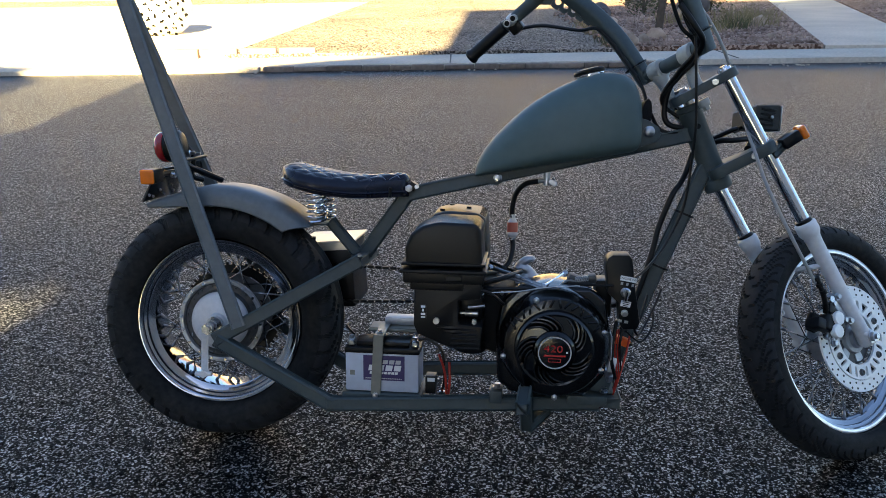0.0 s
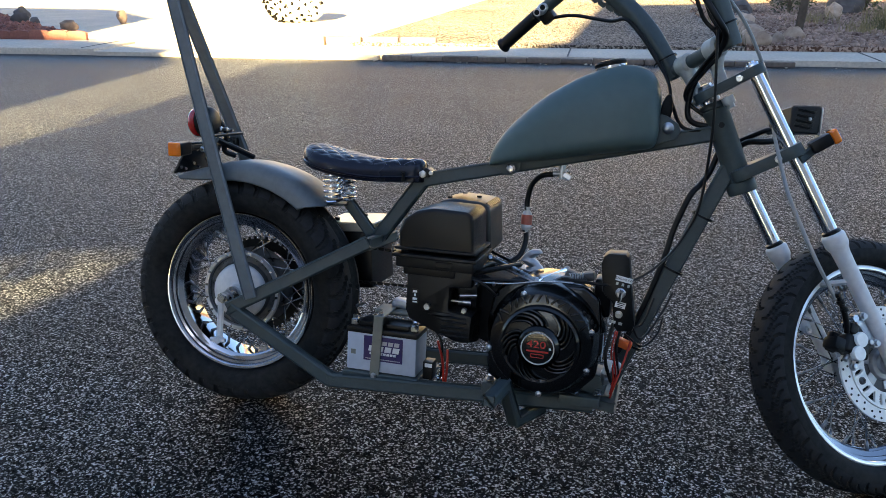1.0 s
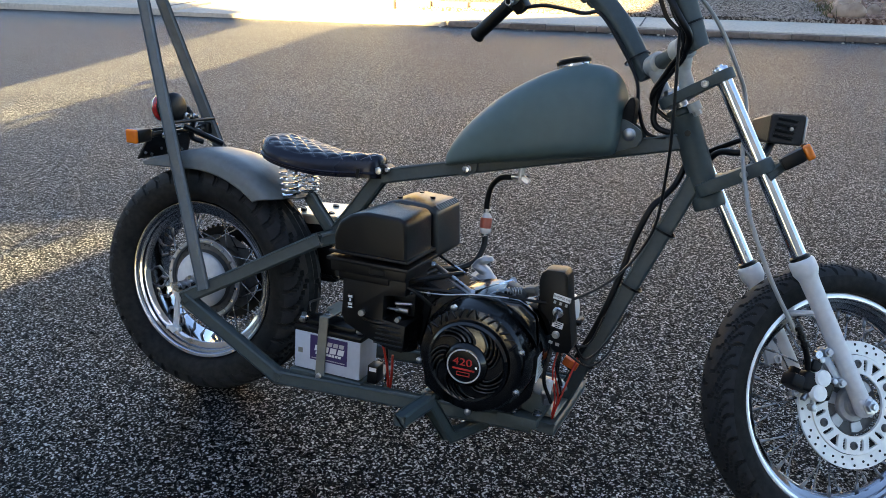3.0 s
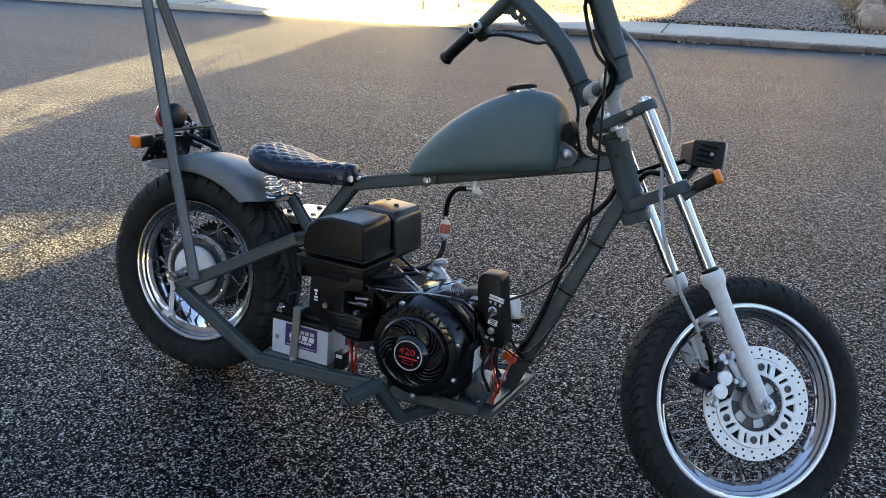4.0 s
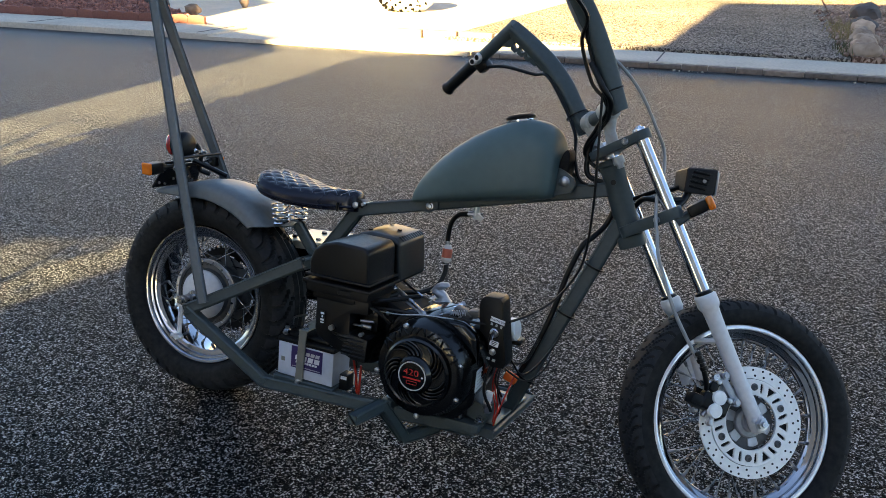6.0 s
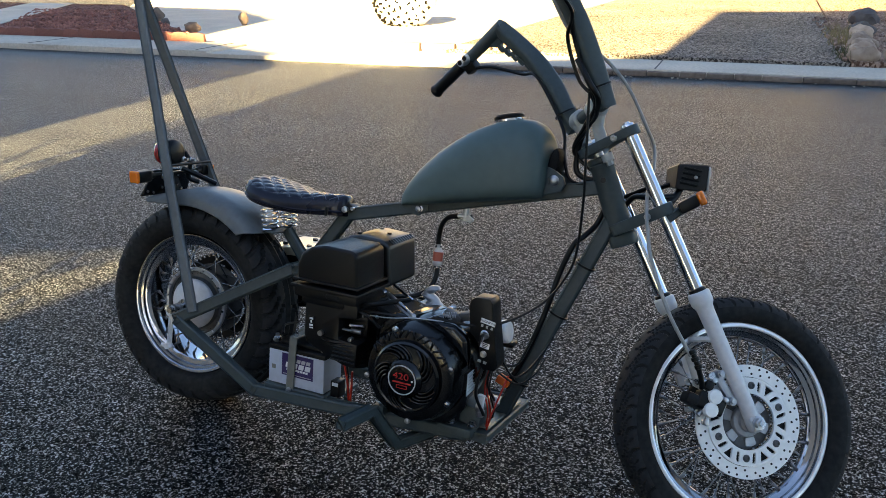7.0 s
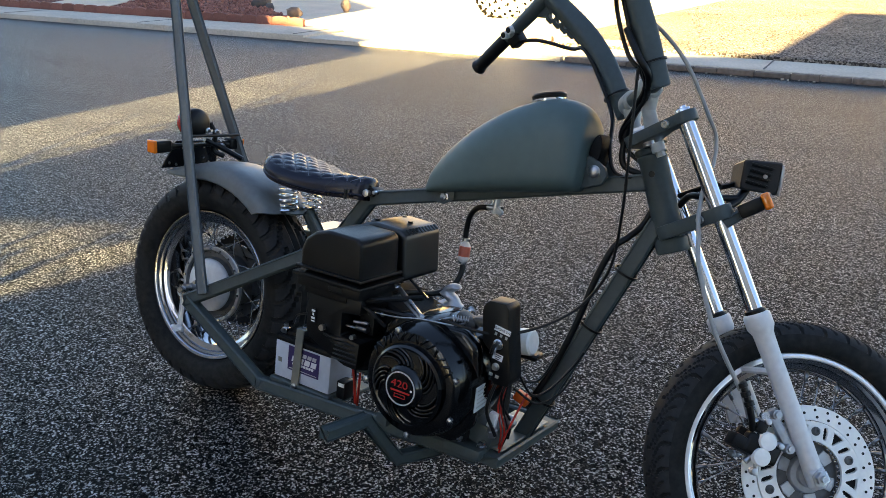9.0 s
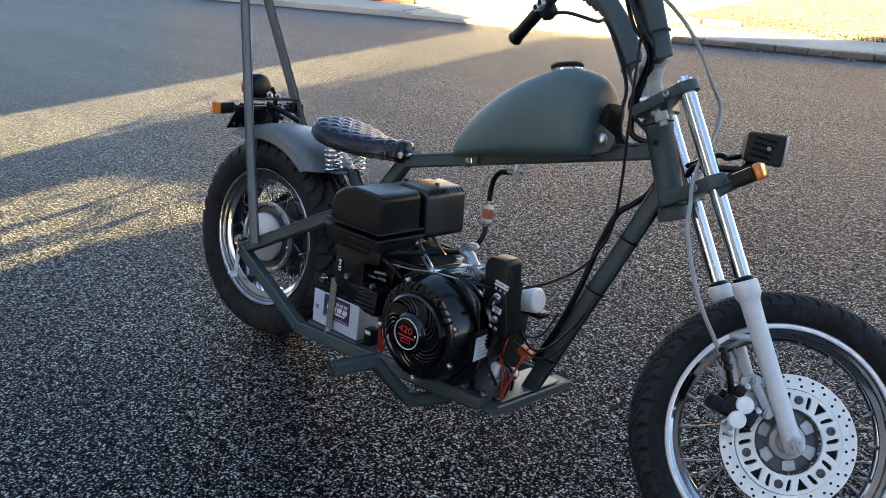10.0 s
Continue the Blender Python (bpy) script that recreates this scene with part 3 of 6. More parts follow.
# black blocks on the flange draw the dark inside of its holes
for k in range(18):
    q = 2 * math.pi * k / 18 + 0.1
    pt = AXR + V(0.0865 * math.cos(q), -0.0335, 0.0865 * math.sin(q))
    bm = box(B(), pt, (0.0052, 0.0016, 0.0066), Matrix.Rotation(-q + 0.6, 3, "Y"), 0.0006, 1)
    part("drilling", bm, BLACK, hub)
    pt = AXR + V(0.1020 * math.cos(q + 0.17), -0.0475, 0.1020 * math.sin(q + 0.17))
    part("spoke_head", cyl(B(), pt, pt + V(0, -0.0035, 0), 0.0042, 0.0036, 8), CHROME, hub)
bm = B()
lathe(bm, AXR, (0, 1, 0), [(0.012, -0.088), (0.022, -0.086), (0.024, -0.074), (0.030, -0.072), (0.052, -0.068), (0.066, -0.063), (0.0725, -0.058), (0.0745, -0.051), (0.072, -0.044), (0.02, -0.044)], 48)
part("brake_drum", bm, FORKPAINT, rear, "silver drum brake plate")
spoke_set(rear, MR, 0.208, 0.088, 0.034, 36, SPOKE)
bm = B()
ring = [(0.105, 0.060), (0.128, 0.060), (0.128, 0.065), (0.105, 0.065)]
lathe(bm, AXR, (0, 1, 0), ring, 60, closed=True)
for k in range(48):
    q = 2 * math.pi * k / 48
    box(bm, AXR + V(0.131 * math.cos(q), 0.0625, 0.131 * math.sin(q)), (0.008, 0.005, 0.008), Matrix.Rotation(-q, 3, "Y"), 0.001, 1)
for k in range(5):
    q = 2 * math.pi * k / 5
    square(bm, [AXR + V(0.05 * math.cos(q), 0.0625, 0.05 * math.sin(q)), AXR + V(0.112 * math.cos(q), 0.0625, 0.112 * math.sin(q))], 0.005, 0.022)
lathe(bm, AXR, (0, 1, 0), [(0.03, 0.050), (0.098, 0.051), (0.100, 0.054), (0.03, 0.056)], 40)
part("sprocket", bm, BLACK, rear, "black toothed rear sprocket")
bm = B()
cyl(bm, AXR + V(0, -0.160, 0), AXR + V(0, 0.172, 0), 0.009, seg=14)
for y in (-0.090, -0.116, -0.140):
    cyl(bm, AXR + V(0, y, 0), AXR + V(0, y - 0.010, 0), 0.015 if y < -0.1 else 0.020, seg=6 if y < -0.1 else 20)
part("axle", bm, STEEL, rear, "zinc axle with nuts and spacers")
bm = B()
arm0, arm1 = AXR + V(-0.010, -0.136, -0.010), AXR + V(-0.012, -0.138, -0.108)
square(bm, [arm0, arm0.lerp(arm1, 0.5), arm1], 0.006, 0.017)
cyl(bm, arm0 + V(0, 0.006, 0), arm0 + V(0, -0.010, 0), 0.013, seg=16)
cyl(bm, arm1 + V(0, 0.006, -0.004), arm1 + V(0, -0.014, -0.004), 0.010, seg=6)
cyl(bm, arm1 + V(-0.02, -0.008, -0.004), arm1 + V(0.02, -0.008, -0.004), 0.006, seg=10)
part("brake_arm", bm, FORKPAINT, rear, "short zinc brake lever arm")
rear.matrix_local = Matrix.Translation(AXR) @ Matrix.Rotation(radians(2.6), 4, "Z") @ Matrix.Translation(-AXR)

# frame of square tube
W = 0.032


def bar(name, pts, w=W, h=None, label="", mat=GREY, parent=None, hint=(0, 1, 0)):
    return part(name, square(B(), pts, w, h, hint), mat, parent or bike, label, 30)


for s in (-1, 1):
    bar("seat_stay", [V(0.042, s * 0.164, 0.279), V(0.385, s * 0.098, 0.474)], 0.030, 0.034)
    bar("lower_stay", [V(0.046, s * 0.164, 0.281), V(0.330, s * 0.152, 0.126)], 0.030, 0.034)
    bar("bottom_rail", [V(0.318, s * 0.152, 0.130), V(0.665, s * 0.152, 0.148), V(0.965, s * 0.152, 0.164)], 0.030, 0.034)
bar("cross_tube", [V(0.378, -0.105, 0.470), V(0.378, 0.105, 0.470)], W, W, hint=(0, 0, 1))
bar("frame_spine", [V(0.366, 0, 0.462), V(0.487, 0, 0.632), V(1.188, 0.004, 0.794)], 0.032, 0.036, "kinked square-tube backbone, satin grey-green")
bar("spring_spur", [V(0.368, 0, 0.468), V(0.288, 0, 0.560)], 0.030, 0.026)
bar("spring_perch", [V(0.252, -0.012, 0.555), V(0.290, -0.012, 0.555)], 0.110, 0.005)
bar("down_tube", [V(0.988, 0, 0.170), V(1.210, 0, 0.715)], W, 0.036)
bar("front_plate", [V(0.984, -0.160, 0.166), V(0.984, 0.160, 0.166)], 0.026, 0.066, hint=(0, 0, 1))
part("engine_plate", box(B(), (0.962, -0.010, 0.1815), (0.090, 0.240, 0.005), None, 0.0015, 1), STRAP, bike, "dull bare steel engine mounting plate", 30)
bm = B()
HEAD, HAX = V(1.201, 0.008, 0.768), V(-0.40, 0, 0.916).normalized()
lathe(bm, HEAD, HAX, [(0.022, -0.118), (0.0310, -0.117), (0.0330, -0.114), (0.0330, -0.092), (0.0315, -0.089), (0.0285, -0.087), (0.0285, 0.072), (0.0305, 0.075), (0.0305, 0.082), (0.0288, 0.084), (0.0325, 0.087), (0.0325, 0.096), (0.030, 0.099), (0.020, 0.100)], 36)
head = part("head_tube", bm, GREY, bike, "welded round steering head")
# black disc on the tube draws the hole's dark inside
bm = B()
hp = HEAD + HAX * 0.045
cyl(bm, hp + V(0, -0.024, 0), hp + V(0, -0.0292, 0), 0.0065, seg=14)
part("hole", bm, BLACK, head)

# tall seat-back bars meeting above
TOPJ = V(-0.255, 0, 1.235)
for s in (-1, 1):
    bar("sissy_bar", [V(0.103 if s < 0 else 0.080, s * 0.166, 0.322), V(-0.022 if s < 0 else -0.068, s * 0.116, 0.640), TOPJ + V(0 if s < 0 else -0.02, s * 0.012, 0)], 0.014, 0.036, "tall flat-bar seat back strut", FENDERP)

# rear fender
bm = B()
loops = []
for i in range(25):
    q = radians(45.5 + i * (119.5 - 45.5) / 24)
    rad = 0.327 + max(0, (i - 16) / 8) ** 2 * 0.035
    taper = 1.0 if i < 22 else 1.0 - (i - 21) * 0.02
    lift = (max(0, i - 14) / 10) ** 1.5
    arc = [(-0.096, -0.030), (-0.0955, -0.012), (-0.090, 0.004), (-0.078, 0.0145), (-0.045, 0.0195), (0, 0.021), (0.045, 0.0195), (0.078, 0.0145), (0.090, 0.004), (0.0955, -0.012), (0.096, -0.030)]
    ring = []
    for skin, side in ((0.0, arc), (0.0035, arc[::-1])):
        for y, h in side:
            # the crown flattens towards the tail
            h -= lift * max(0.0, h + 0.026) * 0.8
            # the front edge is cut back towards the skirts
            qq = q + radians(7.3) * min(1.0, (0.021 - h) / 0.046) * max(0.0, 1 - i / 7)
            ring.append(AXR + V(math.cos(qq), 0, math.sin(qq)) * (rad + h - skin) + V(0, y * taper * (1 - 10 * skin), 0))
    loops.append(ring)
rings(bm, loops)
part("rear_fender", bm, FENDERP, bike, "bobbed steel rear fender, worn grey paint", 35)

# fuel tank: teardrop side view, rounded across
bm = B()
xs = [0.655, 0.662, 0.675, 0.695, 0.72, 0.76, 0.80, 0.85, 0.90, 0.94, 0.98, 1.01, 1.03, 1.042, 1.049]
top = [0.704, 0.722, 0.745, 0.772, 0.800, 0.838, 0.868, 0.899, 0.921, 0.933, 0.937, 0.930, 0.914, 0.890, 0.86]
half = [0.020, 0.030, 0.041, 0.052, 0.063, 0.077, 0.087, 0.095, 0.099, 0.100, 0.099, 0.095, 0.089, 0.080, 0.070]
loops = []
for x, t, w in zip(xs, top, half):
    low = 0.680 + (x - 0.655) * 0.172
    if x > 1.04:
        low += 0.02 * (x - 1.04) / 0.009
    hgt = t - low
    ring = []
    for k in range(28):
        q = 2 * math.pi * k / 28
        cs, sn = math.cos(q), math.sin(q)
        y = w * math.copysign(abs(cs) ** (0.72 if sn > -0.01 else 0.42), cs)
        zz = low + hgt * 0.42 + (hgt * 0.58 * abs(sn) ** 0.95 if sn > 0 else -hgt * 0.42 * abs(sn) ** 0.45)
        ring.append(V(x, y, zz))
    loops.append(ring)
rings(bm, loops)
tank = part("fuel_tank", bm, TANKP, bike, "teardrop fuel tank in satin grey-green paint", 50)
mod = tank.modifiers.new("round", "SUBSURF")
mod.levels = mod.render_levels = 2
capc, capn = V(0.928, 0.0, 0.9235), V(-0.24, 0, 0.97).normalized()
bm = lathe(B(), capc, capn, [(0.030, -0.008), (0.035, -0.004), (0.0365, 0.002), (0.0365, 0.006), (0.031, 0.007)], 36)
part("cap_ring", bm, CHROME, tank, "chrome filler ring")
bm = lathe(B(), capc, capn, [(0.030, 0.006), (0.037, 0.008), (0.038, 0.014), (0.035, 0.018), (0.022, 0.0205), (0.0, 0.021)], 36)
part("tank_cap", bm, BLACK, tank, "black screw filler cap")
# mounts: gusset plate with a bolt, a strap on the tank's side and a tall rubber ear behind
bm = B()
for y in (-0.036, 0.024):
    prism(bm, [V(1.022, y, 0.748), V(1.088, y, 0.772), V(1.096, y, 0.790), V(1.090, y, 0.806), V(1.064, y, 0.822), V(1.050, y, 0.826), V(1.042, y, 0.818), V(1.030, y, 0.790)], (0, 1, 0), 0.012, 0.002)
mount = part("tank_bracket", bm, GREY, tank, "front tank mounting ears", 30)
bm = B()
prism(bm, [V(1.014, -0.0465, 0.748), V(1.030, -0.0465, 0.754), V(1.046, -0.0415, 0.830), V(1.032, -0.0465, 0.832)], (0, 1, 0), 0.016, 0.002)
part("tank_strap", bm, GREY, tank, "", 30)
bm = B()
ear = [V(1.060 + 0.013 * math.cos(q) + 0.10 * 0.040 * math.sin(q), -0.032, 0.832 + 0.040 * math.sin(q)) for q in (2 * math.pi * k / 20 for k in range(20))]
prism(bm, ear, (0, 1, 0), 0.064, 0.004)
part("rubber_ear", bm, DULLBLACK, tank, "black rubber cushion against the tank nose", 40)
bm = lathe(B(), (1.068, -0.036, 0.795), (0, -1, 0), [(0.0135, 0), (0.0135, 0.002), (0.0115, 0.003), (0.011, 0.007), (0.008, 0.009), (0, 0.010)], 20)
part("bolt", bm, STEEL, mount, "zinc dome bolt")
bm = B()
prism(bm, [V(0.668, -0.021, 0.685), V(0.735, -0.021, 0.700), V(0.735, -0.021, 0.676), V(0.712, -0.021, 0.660), V(0.690, -0.021, 0.662)], (0, 1, 0), 0.004, 0.001)
rearm = part("tank_tab", bm, GREY, tank, "", 30)
bm = lathe(B(), (0.712, -0.021, 0.678), (0, -1, 0), [(0.0115, 0), (0.0115, 0.003), (0.008, 0.004), (0.0075, 0.009), (0, 0.010)], 8)
part("bolt", bm, STEEL, rearm)

# saddle with quilted top
bm = B()
NX, NY = 110, 72


def seat_half(u):
    if u < 0.30:
        return 0.122 * math.sqrt(max(0.0, 1 - ((0.30 - u) / 0.302) ** 2.2))
    f = (u - 0.30) / 0.70
    return 0.122 - 0.084 * (f * f * (3 - 2 * f)) ** 0.85


def seat_z(u):
    return 0.642 + 0.036 * max(0.0, 1 - u / 0.62) ** 1.5 + 0.006 * max(0.0, u - 0.7) / 0.3


SX0, SX1 = 0.172, 0.492
loops = []
for i in range(NX + 1):
    u = i / NX
    x = SX0 + (SX1 - SX0) * u
    w = max(0.010, seat_half(u) * math.sqrt(max(0.0, 1 - max(0, (u - 0.93) / 0.07) ** 2 * 0.8)))
    zb = seat_z(u)
    ring = []
    for j in range(NY + 1):
        v = -1 + 2 * j / NY
        rise = min(1.0, u / 0.14, (1.02 - u) / 0.08)
        rise = rise * (2 - rise)
        dome = (1 - abs(v) ** 3.0) * 0.021 * rise
        side = 0.014 * (1 - abs(v) ** 14)
        # diamond quilting: pillows between two families of seams
        k = 0.044
        p, qd = (x + v * w) / k, (x - v * w) / k
        seam = min(abs(p - round(p)), abs(qd - round(qd))) * k
        puff = 0.0036 * min(1, (seam / 0.015)) ** 0.7 if abs(v) < 0.86 and 0.05 < u < 0.95 else 0.003
        ring.append(V(x, v * w, zb + dome + side + puff))
    for j in range(NY, -1, -1):
        v = -1 + 2 * j / NY
        ring.append(V(x, v * w * 0.93, zb - 0.019 - 0.004 * (1 - v * v)))
    loops.append(ring)
rings(bm, loops)
seat = part("saddle", bm, VINYL, bike, "quilted dark navy vinyl saddle with diamond stitching", 60)
bm = B()
for k in range(1, 14):
    for fam in (1, -1):
        pts = []
        for i in range(3, NX - 2):
            u = i / NX
            x = SX0 + (SX1 - SX0) * u
            w = seat_half(u)
            v = fam * ((k + 1) * 0.044 - x) / w
            if abs(v) < 0.84:
                pts.append(V(x, v * w, seat_z(u) + (1 - abs(v) ** 3.0) * 0.021 * min(1.0, u / 0.14) * (2 - min(1.0, u / 0.14)) + 0.0146))
        if len(pts) > 3:
            pipe(bm, pts, 0.0008, 4, 1, smooth=False)
part("stitching", bm, STITCH, seat, "pale stitching")
pts = [V(SX0 + (SX1 - SX0) * i / NX, -seat_half(i / NX) * 0.97, seat_z(i / NX) - 0.008) for i in range(2, NX - 1)]
bm = pipe(B(), pts, 0.0035, 6, 1, smooth=False)
pipe(bm, [V(p.x, -p.y, p.z) for p in pts], 0.0035, 6, 1, smooth=False)
part("piping", bm, VINYL, seat)
bm = B()
prism(bm, [V(0.45, -0.022, 0.636), V(0.505, -0.022, 0.640), V(0.512, -0.022, 0.656), V(0.500, -0.022, 0.664), V(0.45, -0.022, 0.650)], (0, 1, 0), 0.044, 0.001)
part("hinge", bm, BLACK, seat, "", 30)
bm = B()
cyl(bm, (0.494, -0.036, 0.648), (0.494, 0.036, 0.648), 0.0065, seg=12)
cyl(bm, (0.512, -0.028, 0.652), (0.512, 0.028, 0.652), 0.0050, seg=10)
lathe(bm, (0.494, -0.033, 0.648), (0, -1, 0), [(0.0095, 0), (0.0095, 0.004), (0.006, 0.005)], 6)
part("bolt", bm, STEEL, seat)
for x, z in ((0.40, 0.638), (0.452, 0.638)):
    bm = cyl(B(), (x, -0.06, z - 0.012), (x, -0.06, z + 0.012), 0.004, seg=8)
    part("stud", bm, BLACK, seat)
for s in (-1, 1):
    bm = pipe(B(), coil(V(0.270, -0.056 if s < 0 else 0.030, 0.558), V(0.264, -0.064 if s < 0 else 0.036, 0.652), 0.0235, 7), 0.0032, 8, 1, smooth=False)
    part("seat_spring", bm, CHROME, bike, "chrome coil seat spring")

# ---- front end ----
fork = part("front_fork", steered(lathe(B(), (0.010, 0, 0.10), (0, 0, 1), [(0.012, -0.012), (0.013, 0.024)], 16)), STEEL, bike, "telescopic fork with chrome stanchions")
FX, FY = 0.060, 0.0875
for s in (-1, 1):
    y = s * FY
    bm = steered(cyl(B(), (FX, y, -0.36), (FX, y, 0.112), 0.0155, seg=28))
    part("stanchion", bm, CHROME, fork, "chrome fork tube")
    bm = steered(lathe(B(), (FX, y, 0.112), (0, 0, 1), [(0.0158, -0.004), (0.0158, 0.011), (0.0146, 0.0135), (0.0095, 0.0135), (0.0090, 0.0185), (0.0, 0.019)], 20))
    part("fork_cap", bm, CHROME, fork)
    bm = B()
    lathe(bm, (FX, y, 0), (0, 0, 1), [(0.016, -0.283), (0.021, -0.283), (0.0245, -0.286), (0.0252, -0.290), (0.0252, -0.309), (0.0240, -0.313), (0.0195, -0.322), (0.0186, -0.334), (0.0180, -0.36), (0.0172, -0.45),
                                      (0.0172, -0.56), (0.0178, -0.585), (0.0175, -0.612), (0.012, -0.618), (0.0, -0.619)], 28)
    box(bm, (FX, y + s * 0.002, -0.597), (0.032, 0.036, 0.038), None, 0.011, 3)
    part("fork_leg", steered(bm), FORKPAINT, fork, "silver painted lower fork leg")
    bm = steered(lathe(B(), (FX, y, 0), (0, 0, 1), [(0.0156, -0.284), (0.0200, -0.284), (0.0200, -0.277), (0.0156, -0.274)], 28))
    part("dust_seal", bm, BLACK, fork)
for name, z, th, mat in (("upper_yoke", 0.108, 0.022, GREY), ("lower_yoke", -0.086, 0.027, GREY)):
    bm = B()
    out = []
    for cx, cy, r, a0, a1 in ((FX, FY, 0.0255, -30, 150), (-0.006, 0, 0.028, 120, 240), (FX, -FY, 0.0255, 210, 390)):
        for k in range(9):
            q = radians(a0 + (a1 - a0) * k / 8)
            out.append(V(cx + r * math.cos(q), cy + r * math.sin(q), z - th / 2))
    out.append(V(FX - 0.005, -0.035, z - th / 2))
    out.append(V(FX - 0.005, 0.035, z - th / 2))
    prism(bm, out, (0, 0, 1), th, 0.003)
    yoke = part(name, steered(bm), mat, fork, "grey-green painted triple clamp", 35)
    for s in (-1, 1):
        bm = B()
        n = V(-0.747, s * 0.665, 0)
        c = V(0.020, s * 0.0840, z)
        lathe(bm, c - n * 0.003, n, [(0.0078, 0), (0.0078, 0.004), (0.0066, 0.0055), (0.0040, 0.0055), (0.0036, 0.0015), (0.0, 0.0015)], 18)
        part("pinch_bolt", steered(bm), STEEL, yoke)
bm = lathe(B(), (0, 0, 0.108), (0, 0, 1), [(0.020, 0), (0.020, 0.012), (0.016, 0.016), (0.016, 0.022), (0.0, 0.024)], 6)
part("stem_nut", steered(bm), STEEL, fork)

# front wheel
MWF = MF @ Matrix.Translation((FX, 0, -0.597))
bm = lathe(B(), (0, 0, 0), (0, 1, 0), rim_profile(0.2225, 0.029), 110, closed=True)
bmesh.ops.transform(bm, matrix=MWF, verts=bm.verts)
front = part("front_wheel", bm, RIM, bike, "chrome wire-spoked front wheel rim")
for s in (-1, 1):
    bm = lathe(B(), (0, 0, 0), (0, s, 0), [(0.2240, 0.0265), (0.2244, 0.0290), (0.2228, 0.0316), (0.2185, 0.0328), (0.2142, 0.0318), (0.2128, 0.0285), (0.2145, 0.026)], 110, closed=True)
    bmesh.ops.transform(bm, matrix=MWF, verts=bm.verts)
    part("rim_lip", bm, FRONTRIM, front, "polished rim lip, whitened for its sky gleam")
bm = tyre_mesh(0.287, 0.217, 0.051, tread_front, 864, 72)
bmesh.ops.transform(bm, matrix=MWF, verts=bm.verts)
part("tyre", bm, RUBBER, front, "black front tyre with curved tread grooves", 30).data.materials.append(TREAD)
bm = lathe(B(), (0, 0, 0), (0, 1, 0), [(0.02, -0.055), (0.030, -0.053), (0.044, -0.050), (0.048, -0.046), (0.050, -0.040), (0.040, -0.030), (0.028, -0.015), (0.028, 0.015), (0.040, 0.028), (0.052, 0.032), (0.052, 0.037), (0.02, 0.055)], 44)
bmesh.ops.transform(bm, matrix=MWF, verts=bm.verts)
part("hub", bm, ALLOY, front, "worn cast alloy hub")
spoke_set(front, MWF, 0.2225, 0.050, 0.033, 36, SPOKE)
# disc band with black discs for the holes' shade; slotted carrier cut through
bm = B()


def plate_ring(bm, r0, r1, y, th, seg=120):
    lathe(bm, (0, 0, 0), (0, 1, 0), [(r0, y), (r1, y), (r1, y + th), (r0, y + th)], seg, closed=True)


plate_ring(bm, 0.1000, 0.1268, -0.065, 0.005)
bmesh.ops.transform(bm, matrix=MWF, verts=bm.verts)
disc = part("brake_disc", bm, DISC, front, "drilled steel brake disc")
hole = bpy.data.meshes.new("drilling")
bm = cyl(B(), (0, -0.0640, 0), (0, -0.0656, 0), 0.0027, seg=10)
bm.to_mesh(hole)
bm.free()
hole.materials.append(BLACK)
for k in range(30):
    for dr, dq in (((0.1070, 0.0), (0.1195, 0.05)) if k % 3 else ((0.1130, 0.02), (0.1215, 0.10))):
        q = 2 * math.pi * k / 30 + dq
        ob = new("drilling", hole)
        ob.parent = disc
        ob.matrix_local = MWF @ Matrix.Translation((dr * math.cos(q), 0, dr * math.sin(q)))
# carrier: a pierced ring with slots and triangles between six bolts
def pierced(th, r):
    th = (th + 30) % 60 - 30
    for c in (-14, 14):
        a, b2 = radians(th - c) * 0.081, r - 0.081
        a += b2 * (0.22 if c > 0 else -0.22)
        if math.hypot(a, max(0.0, abs(b2) - 0.0075)) < 0.0042:
            return True
    off = 30 - abs(th)
    return 0.0705 < r < 0.0925 and radians(off) * r < 0.0012 + (r - 0.0705) * 0.46


NT, NR, R0, R1, Y0, Y1 = 420, 30, 0.0630, 0.0985, -0.0672, -0.0610
RR = [R0 + (R1 - R0) * j / NR for j in range(NR + 1)]
verts, faces = [], []
for y in (Y0, Y1):
    for i in range(NT):
        q = 2 * math.pi * i / NT
        verts += [(r * math.cos(q), y, r * math.sin(q)) for r in RR]
solid = [[not pierced(360 * (i + 0.5) / NT, (RR[j] + RR[j + 1]) / 2) for j in range(NR)] for i in range(NT)]


def vid(k, i, j):
    return (k * NT + i % NT) * (NR + 1) + j


for i in range(NT):
    for j in range(NR):
        if not solid[i][j]:
            continue
        faces.append((vid(0, i, j), vid(0, i + 1, j), vid(0, i + 1, j + 1), vid(0, i, j + 1)))
        if not solid[(i + 1) % NT][j]:
            faces.append((vid(0, i + 1, j), vid(1, i + 1, j), vid(1, i + 1, j + 1), vid(0, i + 1, j + 1)))
        if not solid[i - 1][j]:
            faces.append((vid(0, i, j), vid(0, i, j + 1), vid(1, i, j + 1), vid(1, i, j)))
        if j == 0 or not solid[i][j - 1]:
            faces.append((vid(0, i, j), vid(1, i, j), vid(1, i + 1, j), vid(0, i + 1, j)))
        if j == NR - 1 or not solid[i][j + 1]:
            faces.append((vid(0, i, j + 1), vid(0, i + 1, j + 1), vid(1, i + 1, j + 1), vid(1, i, j + 1)))
me = bpy.data.meshes.new("carrier_source")
me.from_pydata(verts, [], faces)
bm = B()
bm.from_mesh(me)
bpy.data.meshes.remove(me)
bmesh.ops.delete(bm, geom=[v for v in bm.verts if not v.link_faces], context="VERTS")
